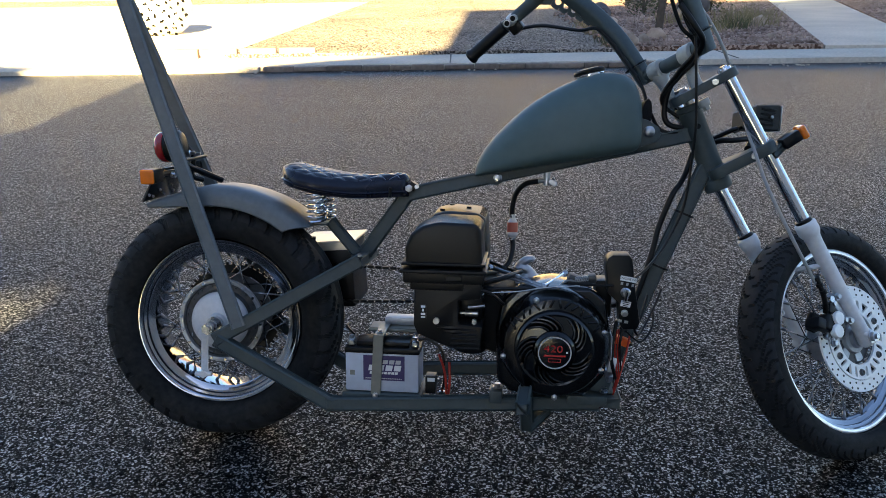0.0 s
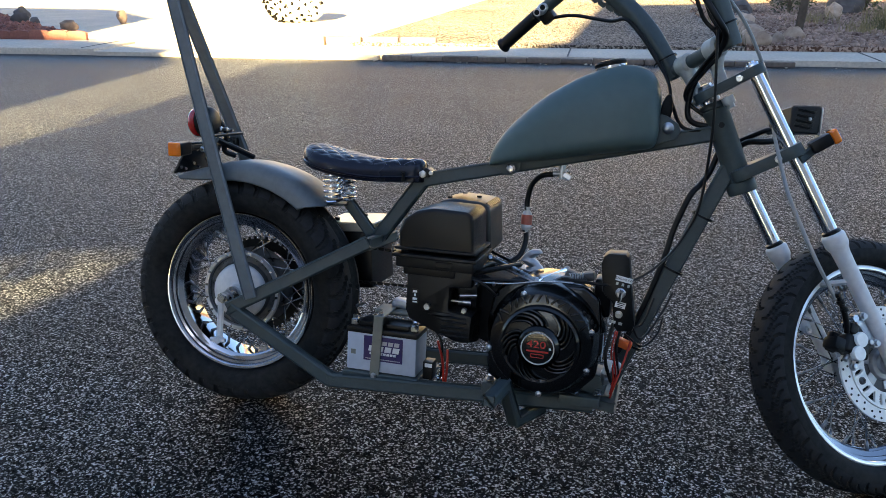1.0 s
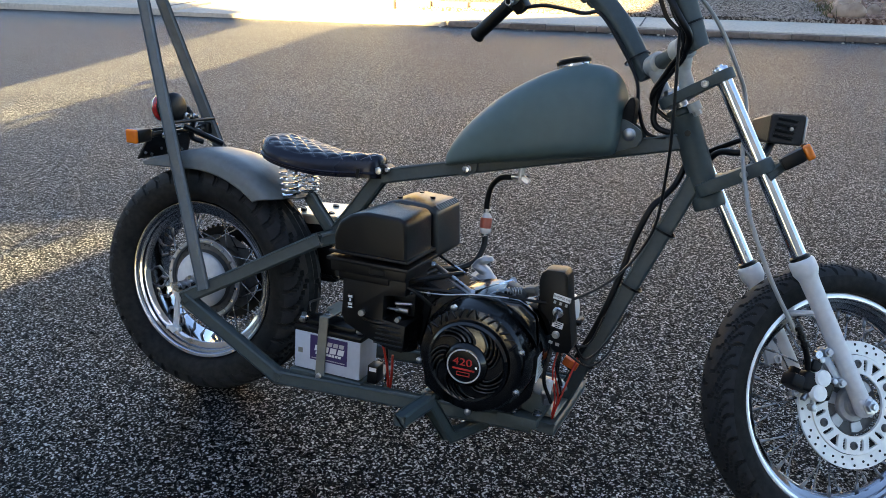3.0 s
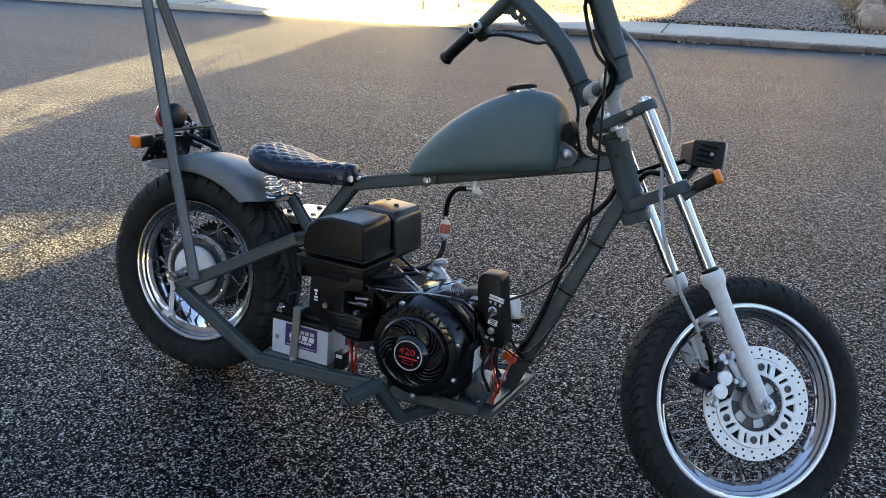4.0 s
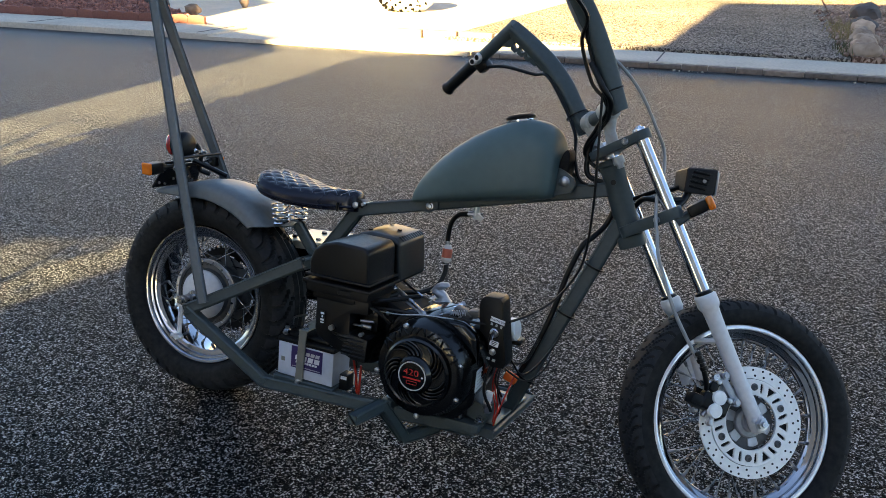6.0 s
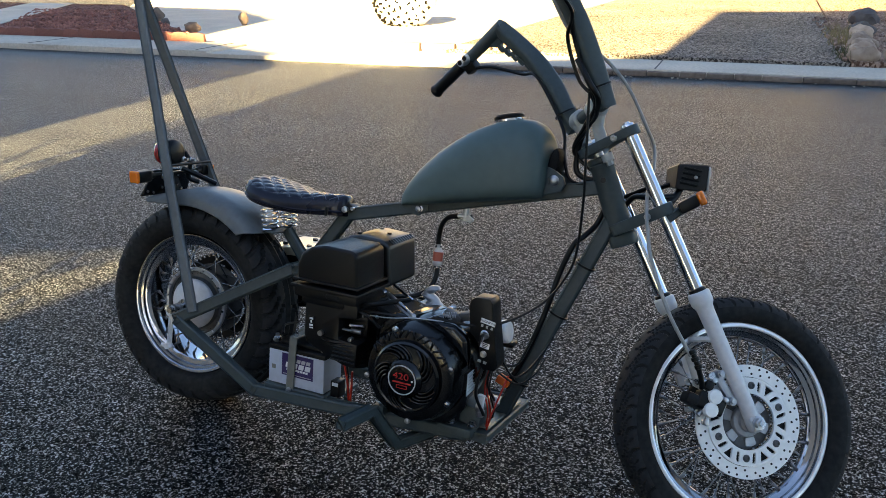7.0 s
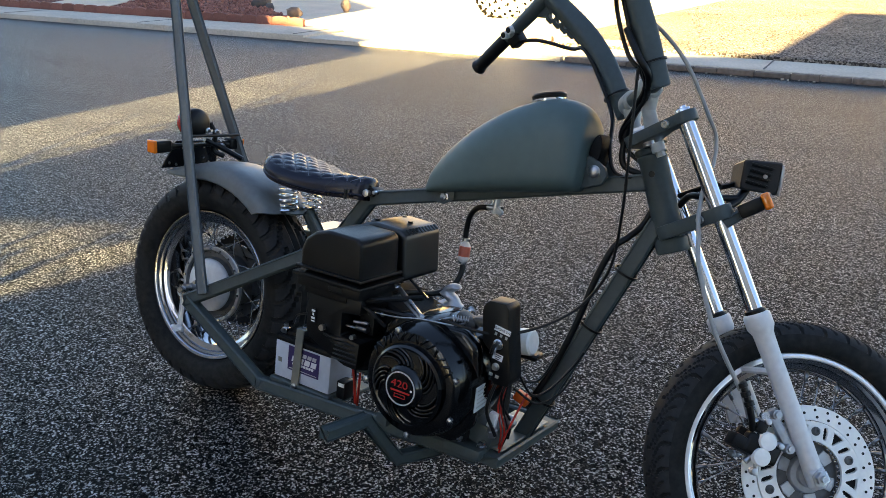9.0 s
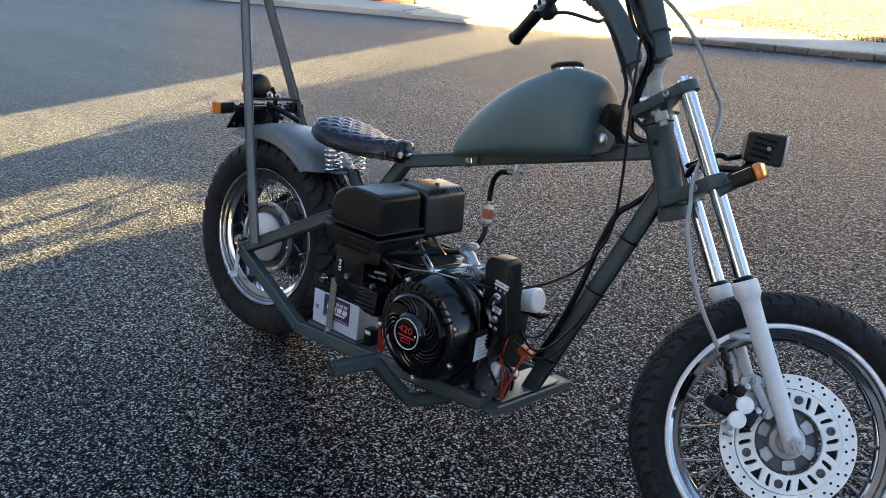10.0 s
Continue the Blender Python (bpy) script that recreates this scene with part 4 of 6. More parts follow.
bmesh.ops.transform(bm, matrix=MWF, verts=bm.verts)
part("disc_carrier", bm, DISC, disc, "slotted grey disc carrier", 30)
# black ring added behind the slots to give them their shade
bm = B()
plate_ring(bm, 0.0640, 0.0978, -0.0608, 0.002)
bmesh.ops.transform(bm, matrix=MWF, verts=bm.verts)
part("carrier_back", bm, DULLBLACK, disc, "black ring behind the slots, dark in place of shade")
for k in range(6):
    q = radians(60 * k)
    bm = lathe(B(), V(0.081 * math.cos(q), 0, 0.081 * math.sin(q)), (0, -1, 0), [(0.0085, 0.066), (0.0085, 0.0685), (0.0068, 0.0695), (0.0064, 0.072), (0.0040, 0.0725), (0.0032, 0.0695), (0.0, 0.0695)], 16)
    bmesh.ops.transform(bm, matrix=MWF, verts=bm.verts)
    part("bolt", bm, DARKALLOY, disc, "dark button-head bolt")
bm = lathe(B(), (0, 0, 0), (0, 1, 0), [(0.018, -0.072), (0.022, -0.072), (0.024, -0.064), (0.033, -0.062), (0.0345, -0.060), (0.036, -0.052), (0.024, -0.05)], 40)
bmesh.ops.transform(bm, matrix=MWF, verts=bm.verts)
part("hub_cover", bm, ALLOY, front, "worn alloy hub cover")
# dirty flange coloured dark for the shaded gap inside the carrier
bm = lathe(B(), (0, 0, 0), (0, 1, 0), [(0.036, -0.052), (0.060, -0.053), (0.0615, -0.052), (0.058, -0.048), (0.036, -0.046)], 48)
bmesh.ops.transform(bm, matrix=MWF, verts=bm.verts)
flange = part("hub_flange", bm, DARKALLOY, front, "dirty hub flange, the gap's shade in its dark colour")
# raised pads; the flange's dark colour between them gives the hollows' shade
for k in range(6):
    q = radians(60 * k + 18)
    bm = B()
    prism(bm, [V(r * math.cos(q + a), -0.0525, r * math.sin(q + a)) for r, a in ((0.038, -0.30), (0.0555, -0.24), (0.0575, 0.0), (0.0555, 0.24), (0.038, 0.30))], (0, -1, 0), 0.0035, 0.0008, 1)
    bmesh.ops.transform(bm, matrix=MWF, verts=bm.verts)
    part("flange_pad", bm, ALLOY, flange)
bm = B()
cyl(bm, (0, -0.110, 0), (0, 0.112, 0), 0.0095, seg=16)
lathe(bm, (0, -0.1065, 0), (0, -1, 0), [(0.0165, 0), (0.0165, 0.0025), (0.012, 0.003), (0.012, 0.011), (0.0, 0.012)], 6)
cyl(bm, (0, -0.117, 0), (0, -0.123, 0), 0.007, 0.006, 12)
bmesh.ops.transform(bm, matrix=MWF, verts=bm.verts)
part("axle", bm, STEEL, front, "steel front axle with nut")

# ---- brake caliper and line ----
bm = B()
TURN = Matrix.Rotation(radians(-42), 3, "Y")
box(bm, (-0.020, -0.086, -0.517), (0.040, 0.030, 0.066), TURN, 0.008, 3)
box(bm, (-0.046, -0.078, -0.500), (0.026, 0.040, 0.052), TURN, 0.006, 2)
box(bm, (-0.022, -0.056, -0.512), (0.044, 0.016, 0.070), TURN, 0.005, 2)
box(bm, (-0.008, -0.092, -0.480), (0.022, 0.020, 0.020), TURN, 0.004, 2)
cal = part("brake_caliper", steered(bm), BLACK, front, "black brake caliper with polished piston caps")
cal.parent = fork
for dx, dz in ((-0.0083, -0.506), (-0.0296, -0.528)):
    bm = lathe(B(), (dx, -0.099, dz), (0, -1, 0), [(0.0165, -0.004), (0.0165, 0.006), (0.0150, 0.0085), (0.0, 0.0095)], 32)
    part("piston_cap", steered(bm), DISC, cal, "bright piston cap")
for p, r, d in (((0.006, -0.092, -0.474), 0.0075, (0, -1, 0)), ((-0.050, -0.090, -0.548), 0.0075, (0, -1, 0)), ((-0.064, -0.082, -0.512), 0.006, (-1, -0.3, 0.3)), ((0.012, -0.094, -0.522), 0.007, (0, -1, 0))):
    bm = lathe(B(), p, d, [(r, 0), (r, 0.005), (r * 0.8, 0.006), (r * 0.8, 0.012), (r * 0.5, 0.0125), (0, 0.0125)], 8)
    part("caliper_bolt", steered(bm), STEEL, cal)
bm = B()
box(bm, (0.030, -0.080, -0.500), (0.018, 0.014, 0.085), Matrix.Rotation(radians(-8), 3, "Y"), 0.004, 2)
for z in (-0.468, -0.533):
    cyl(bm, (0.028, -0.082, z), (0.028, -0.100, z), 0.009, seg=14)
    cyl(bm, (0.028, -0.100, z), (0.028, -0.106, z), 0.0065, seg=6)
part("caliper_bracket", steered(bm), ALLOY, cal)
for p0, p1, r in (((-0.055, -0.085, -0.530), (-0.030, -0.085, -0.520), 0.006), ((-0.060, -0.082, -0.515), (-0.075, -0.082, -0.508), 0.005), ((-0.030, -0.090, -0.462), (-0.005, -0.090, -0.470), 0.007),
                  ((-0.045, -0.086, -0.560), (-0.036, -0.086, -0.540), 0.005), ((0.004, -0.094, -0.462), (0.004, -0.104, -0.462), 0.008)):
    part("banjo_fitting", steered(cyl(B(), p0, p1, r, seg=10)), STEEL, cal)
bm = pipe(B(), [(-0.020, -0.112, -0.392), (-0.020, -0.108, -0.43), (-0.022, -0.100, -0.462), (-0.024, -0.092, -0.480)], 0.0062, 10)
for z in (-0.395, -0.412, -0.43):
    lathe(bm, (-0.020, -0.110, z), (0, 0, 1), [(0.006, -0.005), (0.009, -0.004), (0.009, 0.004), (0.006, 0.005)], 12)
part("hose_boot", steered(bm), HOSE, cal)
bm = pipe(B(), [(0.045, -0.125, 0.500), (0.046, -0.125, 0.371), (0.078, -0.115, 0.325), (0.119, -0.100, 0.260), (0.143, -0.085, 0.190), (0.153, -0.065, 0.100), (0.161, -0.045, 0.055), (0.130, -0.055, 0.007), (0.077, -0.080, -0.036), (0.039, -0.100, -0.080), (0.022, -0.105, -0.115), (-0.006, -0.118, -0.170), (-0.028, -0.128, -0.287), (-0.020, -0.118, -0.400)], 0.0042, 8)
part("brake_line", barred(bm), CABLEGREY, fork, "pale grey brake line looping past the fork")
bm = B()
box(bm, (0.026, 0.080, -0.450), (0.038, 0.014, 0.094), Matrix.Rotation(radians(6), 3, "Y"), 0.006, 2)
for z in (-0.42, -0.49):
    lathe(bm, (0.026, 0.074, z), (0, -1, 0), [(0.009, 0), (0.009, 0.006), (0.005, 0.006), (0.005, 0.001)], 14)
part("caliper_lug", steered(bm), FORKPAINT, fork)
bm = steered(pipe(B(), [(0.052, -FY, -0.395), (0.030, -0.05, -0.385), (0.022, 0, -0.383), (0.030, 0.05, -0.385), (0.052, FY, -0.395)], 0.0065, 8))
part("fork_brace", bm, FORKPAINT, fork)

# ---- handlebar on two risers ----
HID = MB.inverted() @ V(1.196, 0.034, 0.800)
bm = B()
pipe(bm, [(0.066, -0.102, 0.190), (0.066, 0.102, 0.190)], 0.0165, 20, 4, smooth=False)
hbar = part("handlebar", barred(bm), GREY, bike, "tall fabricated handlebar in satin grey-green")
for s in (-1, 1):
    bm = B()
    cyl(bm, (0.045, s * 0.040, 0.100), (0.052, s * 0.044, 0.150), 0.0155, 0.014, 20)
    cyl(bm, (0.052, s * 0.044, 0.148), (0.062, s * 0.048, 0.178), 0.014, 0.021, 20)
    cyl(bm, (0.066, s * 0.030, 0.190), (0.066, s * 0.070, 0.190), 0.0245, seg=24, ease=0.005)
    box(bm, (0.086, s * 0.050, 0.196), (0.014, 0.030, 0.026), None, 0.004, 2)
    cyl(bm, (0.044, s * 0.040, 0.084), (0.043, s * 0.040, 0.066), 0.014, seg=16)
    cyl(bm, (0.043, s * 0.040, 0.066), (0.0425, s * 0.040, 0.056), 0.009, seg=6)
    part("riser", barred(bm), CLAMP, hbar, "pale grey cast riser with clamp")
    # upright: a bent box section that rises and flares
    low = 0.017 if s > 0 else 0.0
    path = smooth_path([(0.066, s * 0.098, 0.176), (0.070, s * 0.106, 0.235), (0.074, s * 0.118, 0.310 - low * 0.3), (0.069, s * 0.138, 0.390 - low * 0.6), (0.053, s * 0.160, 0.465 - low * 0.85), (0.036, s * 0.178, 0.525 - low)], 5)
    loops = []
    for i, p in enumerate(path):
        d = (path[min(i + 1, len(path) - 1)] - path[max(i - 1, 0)]).normalized()
        _, a, b2 = basis(d, (1, 0, 0))
        f = i / (len(path) - 1)
        wa, wb = 0.019 + 0.004 * math.sin(math.pi * f), 0.018
        loops.append([p + a * wa * math.copysign(abs(math.cos(q)) ** 0.55, math.cos(q)) + b2 * wb * math.copysign(abs(math.sin(q)) ** 0.55, math.sin(q)) for q in (2 * math.pi * k / 20 for k in range(20))])
    part("upright", barred(rings(B(), loops)), GREY, hbar, "bent box-section bar upright", 50)
    apex, end = V(0.036, s * 0.178, 0.525 - low), V(-0.118, s * 0.420, 0.483 - low * 0.8)
    bm = B()
    d = (end - apex).normalized()
    cyl(bm, apex - d * 0.012, apex + d * 0.16, 0.0185, 0.0150, 20)
    cyl(bm, apex + d * 0.16, end, 0.0115, seg=16)
    part("bar_end", barred(bm), GREY, hbar)
    # gusset with lightening holes inside the corner
    n_up = (V(0.069, s * 0.138, 0.390 - low * 0.6) - apex).normalized()
    bm = B()
    e1 = (d + n_up).normalized()
    nrm = d.cross(n_up).normalized()
    e2 = (d - n_up * d.dot(n_up)).normalized()
    for k in range(5):
        c = apex + n_up * (0.036 + 0.0225 * k) + e2 * (0.026 - 0.003 * k)
        r, hw = 0.0088 - 0.0013 * k, 0.0190 - 0.0012 * k
        ringset = []
        for sy in (-0.006, 0.006):
            inner, outer = [], []
            for i in range(16):
                q = 2 * math.pi * i / 16 + math.pi / 16
                cs, sn = math.cos(q), math.sin(q)
                kk = hw / max(abs(cs), abs(sn))
                inner.append(bm.verts.new(c + nrm * sy + (n_up * cs + e2 * sn) * r))
                outer.append(bm.verts.new(c + nrm * sy + n_up * cs * kk * 0.01125 / hw + e2 * sn * kk))
            ringset.append((inner, outer))
        for i in range(16):
            j = (i + 1) % 16
            (ia, oa), (ib, ob2) = ringset
            bm.faces.new((ia[i], ia[j], oa[j], oa[i]))
            bm.faces.new((ib[i], ib[j], ob2[j], ob2[i]))
            bm.faces.new((ia[i], ia[j], ib[j], ib[i]))
            bm.faces.new((oa[i], oa[j], ob2[j], ob2[i]))
    prism(bm, [apex + nrm * -0.006, apex + n_up * 0.024 + nrm * -0.006, apex + n_up * 0.024 + e2 * 0.044 + nrm * -0.006, apex + d * 0.075 + nrm * -0.006], nrm, 0.012)
    part("gusset", barred(bm), GREY, hbar, "drilled corner gusset", 30)
    bm = B()
    g0 = end - d * 0.128
    prof = [(0.0165, 0.0), (0.0175, 0.003)]
    for k in range(16):
        prof += [(0.0158, 0.006 + k * 0.0070), (0.0168, 0.0085 + k * 0.0070)]
    prof += [(0.0195, 0.119), (0.0200, 0.124), (0.0170, 0.128), (0.0, 0.128)]
    lathe(bm, g0, d, prof, 24)
    part("grip", barred(bm), HOSE, hbar, "ribbed black rubber grip", 50)
    bm = B()
    c = end - d * 0.152
    lathe(bm, c, d, [(0.013, -0.010), (0.0165, -0.009), (0.0172, 0.0), (0.0165, 0.008), (0.013, 0.009)], 20)
    part("switch_band", barred(bm), STEEL, hbar)
    bm = B()
    side = d.cross(V(0, 0, 1)).normalized()
    m3 = Matrix((d, side, d.cross(side))).transposed()
    box(bm, c - V(0, 0, 0.020) + side * 0.004, (0.036, 0.030, 0.030), m3, 0.006, 2)
    part("switch_box", barred(bm), BLACK, hbar, "small black control switch")
    bm = B()
    for o in (-0.010, 0.010):
        cyl(bm, c + d * o - side * 0.010, c + d * o - side * 0.026, 0.0105, 0.0095, 16)
    part("switch_knob", barred(bm), FRONTRIM, hbar, "bright round switch collar")
    # black discs stand for the dark holes in the collars
    for o in (-0.010, 0.010):
        bm = cyl(B(), c + d * o - side * 0.0262, c + d * o - side * 0.0275, 0.0068, 0.0064, 14)
        part("knob_cap", barred(bm), BLACK, hbar)
    # control cables strapped behind the upright
    for off in ((0.0, 0.011) if s < 0 else (0.0,)):
        sw = c - V(0, 0, 0.026)
        tail_end = [V(0.042, -0.110 + off, 0.215), V(0.044, -0.080, 0.186 - off), V(0.034, -0.020, 0.165 - off), V(0.010, 0.040, 0.120), HID] if s < 0 else [V(0.030 - off, 0.086, 0.180), V(-0.006, 0.070, 0.120), V(-0.020, 0.050, 0.060), HID]
        pts = [sw, sw.lerp(apex, 0.45) + V(0.0, 0, -0.048 - off), apex + n_up * 0.080 + e1 * (0.066 + off), V(0.048 - off, s * (0.132 - off), 0.350), V(0.044 - off, s * (0.106 - off), 0.262)] + tail_end
        bm = pipe(B(), pts, 0.0045, 8)
        part("control_cable", barred(bm), HOSE, hbar)
    for p, r in ((V(0.066, s * 0.104, 0.225), 0.030),):
        bm = lathe(B(), p, (0.05, 0.1 * s, 1), [(r - 0.003, -0.002), (r, -0.002), (r, 0.002), (r - 0.003, 0.002)], 20, closed=True)
        part("cable_tie", barred(bm), BLACK, hbar)
# large black loop in front of the head and a thin hanging cable
bm = pipe(B(), [(0.040, -0.116, 0.30), (0.036, -0.126, 0.240), (0.044, -0.116, 0.200), (0.048, -0.060, 0.172), (0.036, -0.004, 0.155), (0.016, 0.034, 0.120), (0.0, 0.046, 0.070), HID], 0.0068, 10)
part("wire_loom", barred(bm), HOSE, hbar, "thick black wiring loom")
p0 = MB @ V(0.030, -0.118, 0.22)
bm = pipe(B(), [p0, V(1.160, -0.075, 0.835), V(1.160, -0.062, 0.74), V(1.152, -0.050, 0.63), V(1.128, -0.052, 0.565), V(1.095, -0.080, 0.515), V(1.045, -0.145, 0.480), V(0.985, -0.210, 0.468), V(0.88, -0.235, 0.475)], 0.0032, 8, 10)
part("throttle_cable", bm, HOSE, bike, "thin black throttle cable")

# ---- headlamp and front indicators ----
LM = axes(V(1.371, 0.110, 0.829), V(0.920, 0.392, 0), V(-0.392, 0.920, 0), V(0, 0, 1))


def lamped(bm):
    """From the headlamp's own axes, x along its finned side."""
    bmesh.ops.transform(bm, matrix=LM, verts=bm.verts)
    return bm


bm = B()
loops = []
for y, x0, x1, z0, z1 in ((0.0, -0.034, 0.034, -0.026, 0.028), (0.003, -0.037, 0.037, -0.030, 0.031), (0.086, -0.040, 0.037, -0.036, 0.012), (0.092, -0.036, 0.034, -0.033, 0.009)):
    k = 0.004
    loops.append([V(x0 + k, y, z0), V(x1 - k, y, z0 - 0.003), V(x1, y, z0 + k), V(x1, y, z1 - k), V(x1 - k, y, z1 + 0.001), V(x0 + k, y, z1), V(x0, y, z1 - k), V(x0, y, z0 + k)])
rings(bm, loops)
lamp = part("headlamp", lamped(bm), LAMPGREY, bike, "black finned headlamp housing", 25)
# black strips draw the shaded grooves, with grey fins between
for k in range(4):
    bm = box(B(), (-0.008 + 0.002 * k, -0.0012, -0.017 + k * 0.0118), (0.042, 0.0026, 0.0046), Matrix.Rotation(radians(9), 3, "Y"), 0.0011, 1)
    part("fin", lamped(bm), BLACK, lamp)
    bm = box(B(), (-0.006 + 0.002 * k, -0.0016, -0.0128 + k * 0.0118), (0.046, 0.0034, 0.0016), Matrix.Rotation(radians(9), 3, "Y"), 0.0006, 1)
    part("fin", lamped(bm), LAMPGREY, lamp)
bm = box(B(), (0.0365, -0.001, 0.0), (0.0030, 0.004, 0.058), None, 0.001, 1)
part("rim_edge", lamped(bm), ALLOY, lamp, "worn silver rim edge")
bm = lathe(B(), (0.006, -0.003, 0.002), (0, -1, 0), [(0.0042, 0), (0.0042, 0.004), (0.002, 0.0045), (0, 0.0045)], 12)
part("screw", lamped(bm), STEEL, lamp)
bm = box(B(), (0.0395, 0.034, -0.004), (0.005, 0.066, 0.058), None, 0.002, 2)
part("lens", lamped(bm), CLEARP, lamp, "clear headlamp lens")
bm = pipe(B(), [V(1.322, 0.150, 0.805), V(1.296, 0.120, 0.795), V(1.285, 0.09, 0.800), MF @ V(0.055, 0.088, -0.02)], 0.006, 8)
pipe(bm, [V(1.345, 0.125, 0.800), V(1.335, 0.10, 0.775), V(1.315, 0.06, 0.755)], 0.009, 10)
part("lamp_bracket", bm, BLACK, lamp)
for s in (-1,):
    bm = B()
    square(bm, [V(0.075, s * 0.112, -0.110), V(0.118, s * 0.122, -0.102)], 0.020, 0.012, (0, 0, 1))
    ind = part("front_indicator", barred(bm), GREY, bike, "small black indicator with an amber lens")
    b0, b1 = V(0.110, s * 0.118, -0.100), V(0.146, s * 0.144, -0.098)
    bm = B()
    m3 = Matrix(((b1 - b0).normalized(), V(0, 0, 1).cross((b1 - b0).normalized()).normalized(), V(0, 0, 1))).transposed()
    box(bm, (b0 + b1) / 2, (0.046, 0.040, 0.028), m3, 0.007, 2)
    part("indicator_body", barred(bm), BLACK, ind)
    bm = B()
    box(bm, b1 + (b1 - b0).normalized() * 0.008, (0.016, 0.042, 0.032), m3, 0.006, 3)
    part("lens", barred(bm), AMBER, ind, "amber indicator lens")

# ---- tail: lamp, plate and indicators between the bars ----
bm = lathe(B(), (-0.106, -0.045, 0.744), (1, 0, 0.10), [(0.033, 0.0), (0.0390, 0.004), (0.0395, 0.018), (0.0385, 0.030), (0.034, 0.038), (0.026, 0.042), (0.0, 0.044)], 36)
tail = part("tail_lamp", bm, BLACK, bike, "round black tail lamp with a red lens")
bm = lathe(B(), (-0.104, -0.045, 0.744), (-1, 0, -0.10), [(0.0386, 0.0), (0.0386, 0.010), (0.036, 0.018), (0.029, 0.025), (0.015, 0.029), (0.0, 0.030)], 36)
part("lens", bm, REDLENS, tail, "red domed lens")
bm = B()
for y, z in ((-0.012, 0.726), (0.018, 0.722)):
    lathe(bm, (-0.072, y - 0.012, z), (1, 0, 0.1), [(0.004, 0), (0.0085, 0.006), (0.0085, 0.014), (0.0045, 0.016), (0.0045, 0.028), (0.0, 0.028)], 6)
part("stud", bm, STEEL, tail)
bm = pipe(B(), [V(-0.045, -0.100, 0.715), V(-0.066, 0.095, 0.712)], 0.0042, 10, 2, smooth=False)
pipe(bm, [V(-0.078, 0.0, 0.745), V(-0.062, 0.004, 0.715), V(-0.070, 0.008, 0.670), V(-0.050, 0.03, 0.655)], 0.007, 8)
pipe(bm, [V(-0.075, -0.02, 0.70), V(-0.055, 0.02, 0.680), V(-0.010, 0.06, 0.652)], 0.008, 8)
part("lamp_stay", bm, BLACK, tail)
bm = B()
prism(bm, [V(-0.118, -0.082, 0.690), V(-0.112, 0.070, 0.690), V(-0.148, 0.085, 0.612), V(-0.150, -0.104, 0.612)], V(-0.9, 0, 0.4), 0.004, 0.001)
plate = part("plate_bracket", bm, GLOSS, bike, "black plate bracket with bolt holes", 30)
for k, (y, z) in enumerate(((-0.085, 0.628), (-0.06, 0.622), (-0.03, 0.635), (0.0, 0.622), (0.03, 0.640), (0.055, 0.625), (0.02, 0.672), (-0.04, 0.672))):
    x = -0.150 + (z - 0.612) * 0.42
    bm = cyl(B(), (x, y, z), (x + 0.004, y, z - 0.002), 0.0035, seg=10)
    part("bolt", bm, STEEL, plate)
bm = B()
box(bm, (-0.092, -0.02, 0.683), (0.011, 0.10, 0.011), None, 0.003, 2)
part("crossbar", bm, BLACK, plate)
for s, yc in ((-1, -0.138), (1, 0.096)):
    bm = B()
    box(bm, (-0.098, yc + s * 0.011, 0.682), (0.032, 0.050, 0.032), Matrix.Rotation(radians(-4 * s), 3, "X"), 0.007, 3)
    cyl(bm, (-0.098, yc - s * 0.012, 0.682), (-0.096, yc - s * 0.030, 0.682), 0.012, 0.009, seg=14)
    cyl(bm, (-0.096, yc - s * 0.028, 0.682), (-0.092, yc - s * 0.085, 0.683), 0.007, seg=12)
    ind = part("rear_indicator", bm, BLACK, bike, "small black rear indicator with an amber lens")
    bm = B()
    box(bm, (-0.099, yc + s * 0.039, 0.682), (0.032 if s < 0 else 0.026, 0.011 if s < 0 else 0.005, 0.034 if s < 0 else 0.026), Matrix.Rotation(radians(-4 * s), 3, "X"), 0.006, 3)
    part("lens", bm, AMBER, ind, "amber indicator lens")
    bm = cyl(B(), (-0.080, yc - s * 0.052, 0.680), (-0.070, yc - s * 0.052, 0.678), 0.008, seg=12)
    part("nut", bm, STEEL, ind)

# ---- engine ----
FC = V(0.852, 0, 0.341)
bm = B()
box(bm, (0.842, -0.075, 0.280), (0.190, 0.215, 0.170), None, 0.018, 3)
box(bm, (0.835, -0.085, 0.350), (0.190, 0.190, 0.100), Matrix.Rotation(radians(4), 3, "Y"), 0.020, 3)
box(bm, (0.690, -0.085, 0.370), (0.150, 0.150, 0.150), Matrix.Rotation(radians(18), 3, "Y"), 0.015, 3)
engine = part("engine", bm, DULLBLACK, bike, "black single-cylinder industrial engine, 420 on its fan cover", 35)
# fan shroud: deep rounded drum that widens towards the block
bm = lathe(B(), FC, (0, 1, 0), [(0.060, -0.284), (0.098, -0.288), (0.108, -0.284), (0.114, -0.274), (0.116, -0.262), (0.120, -0.255), (0.122, -0.225), (0.127, -0.20), (0.129, -0.17), (0.129, -0.12), (0.10, -0.115)], 64)
shroud = part("fan_shroud", bm, GLOSS, engine, "glossy black pressed fan shroud", 30)
bm = B()
out = [(0.728, 0.235), (0.722, 0.360), (0.735, 0.428), (0.770, 0.462), (0.930, 0.462), (0.965, 0.435), (0.975, 0.36), (0.970, 0.26), (0.93, 0.215), (0.78, 0.205)]
prism(bm, [V(x, -0.225, z) for x, z in out], (0, 1, 0), 0.034, 0.014, 3)
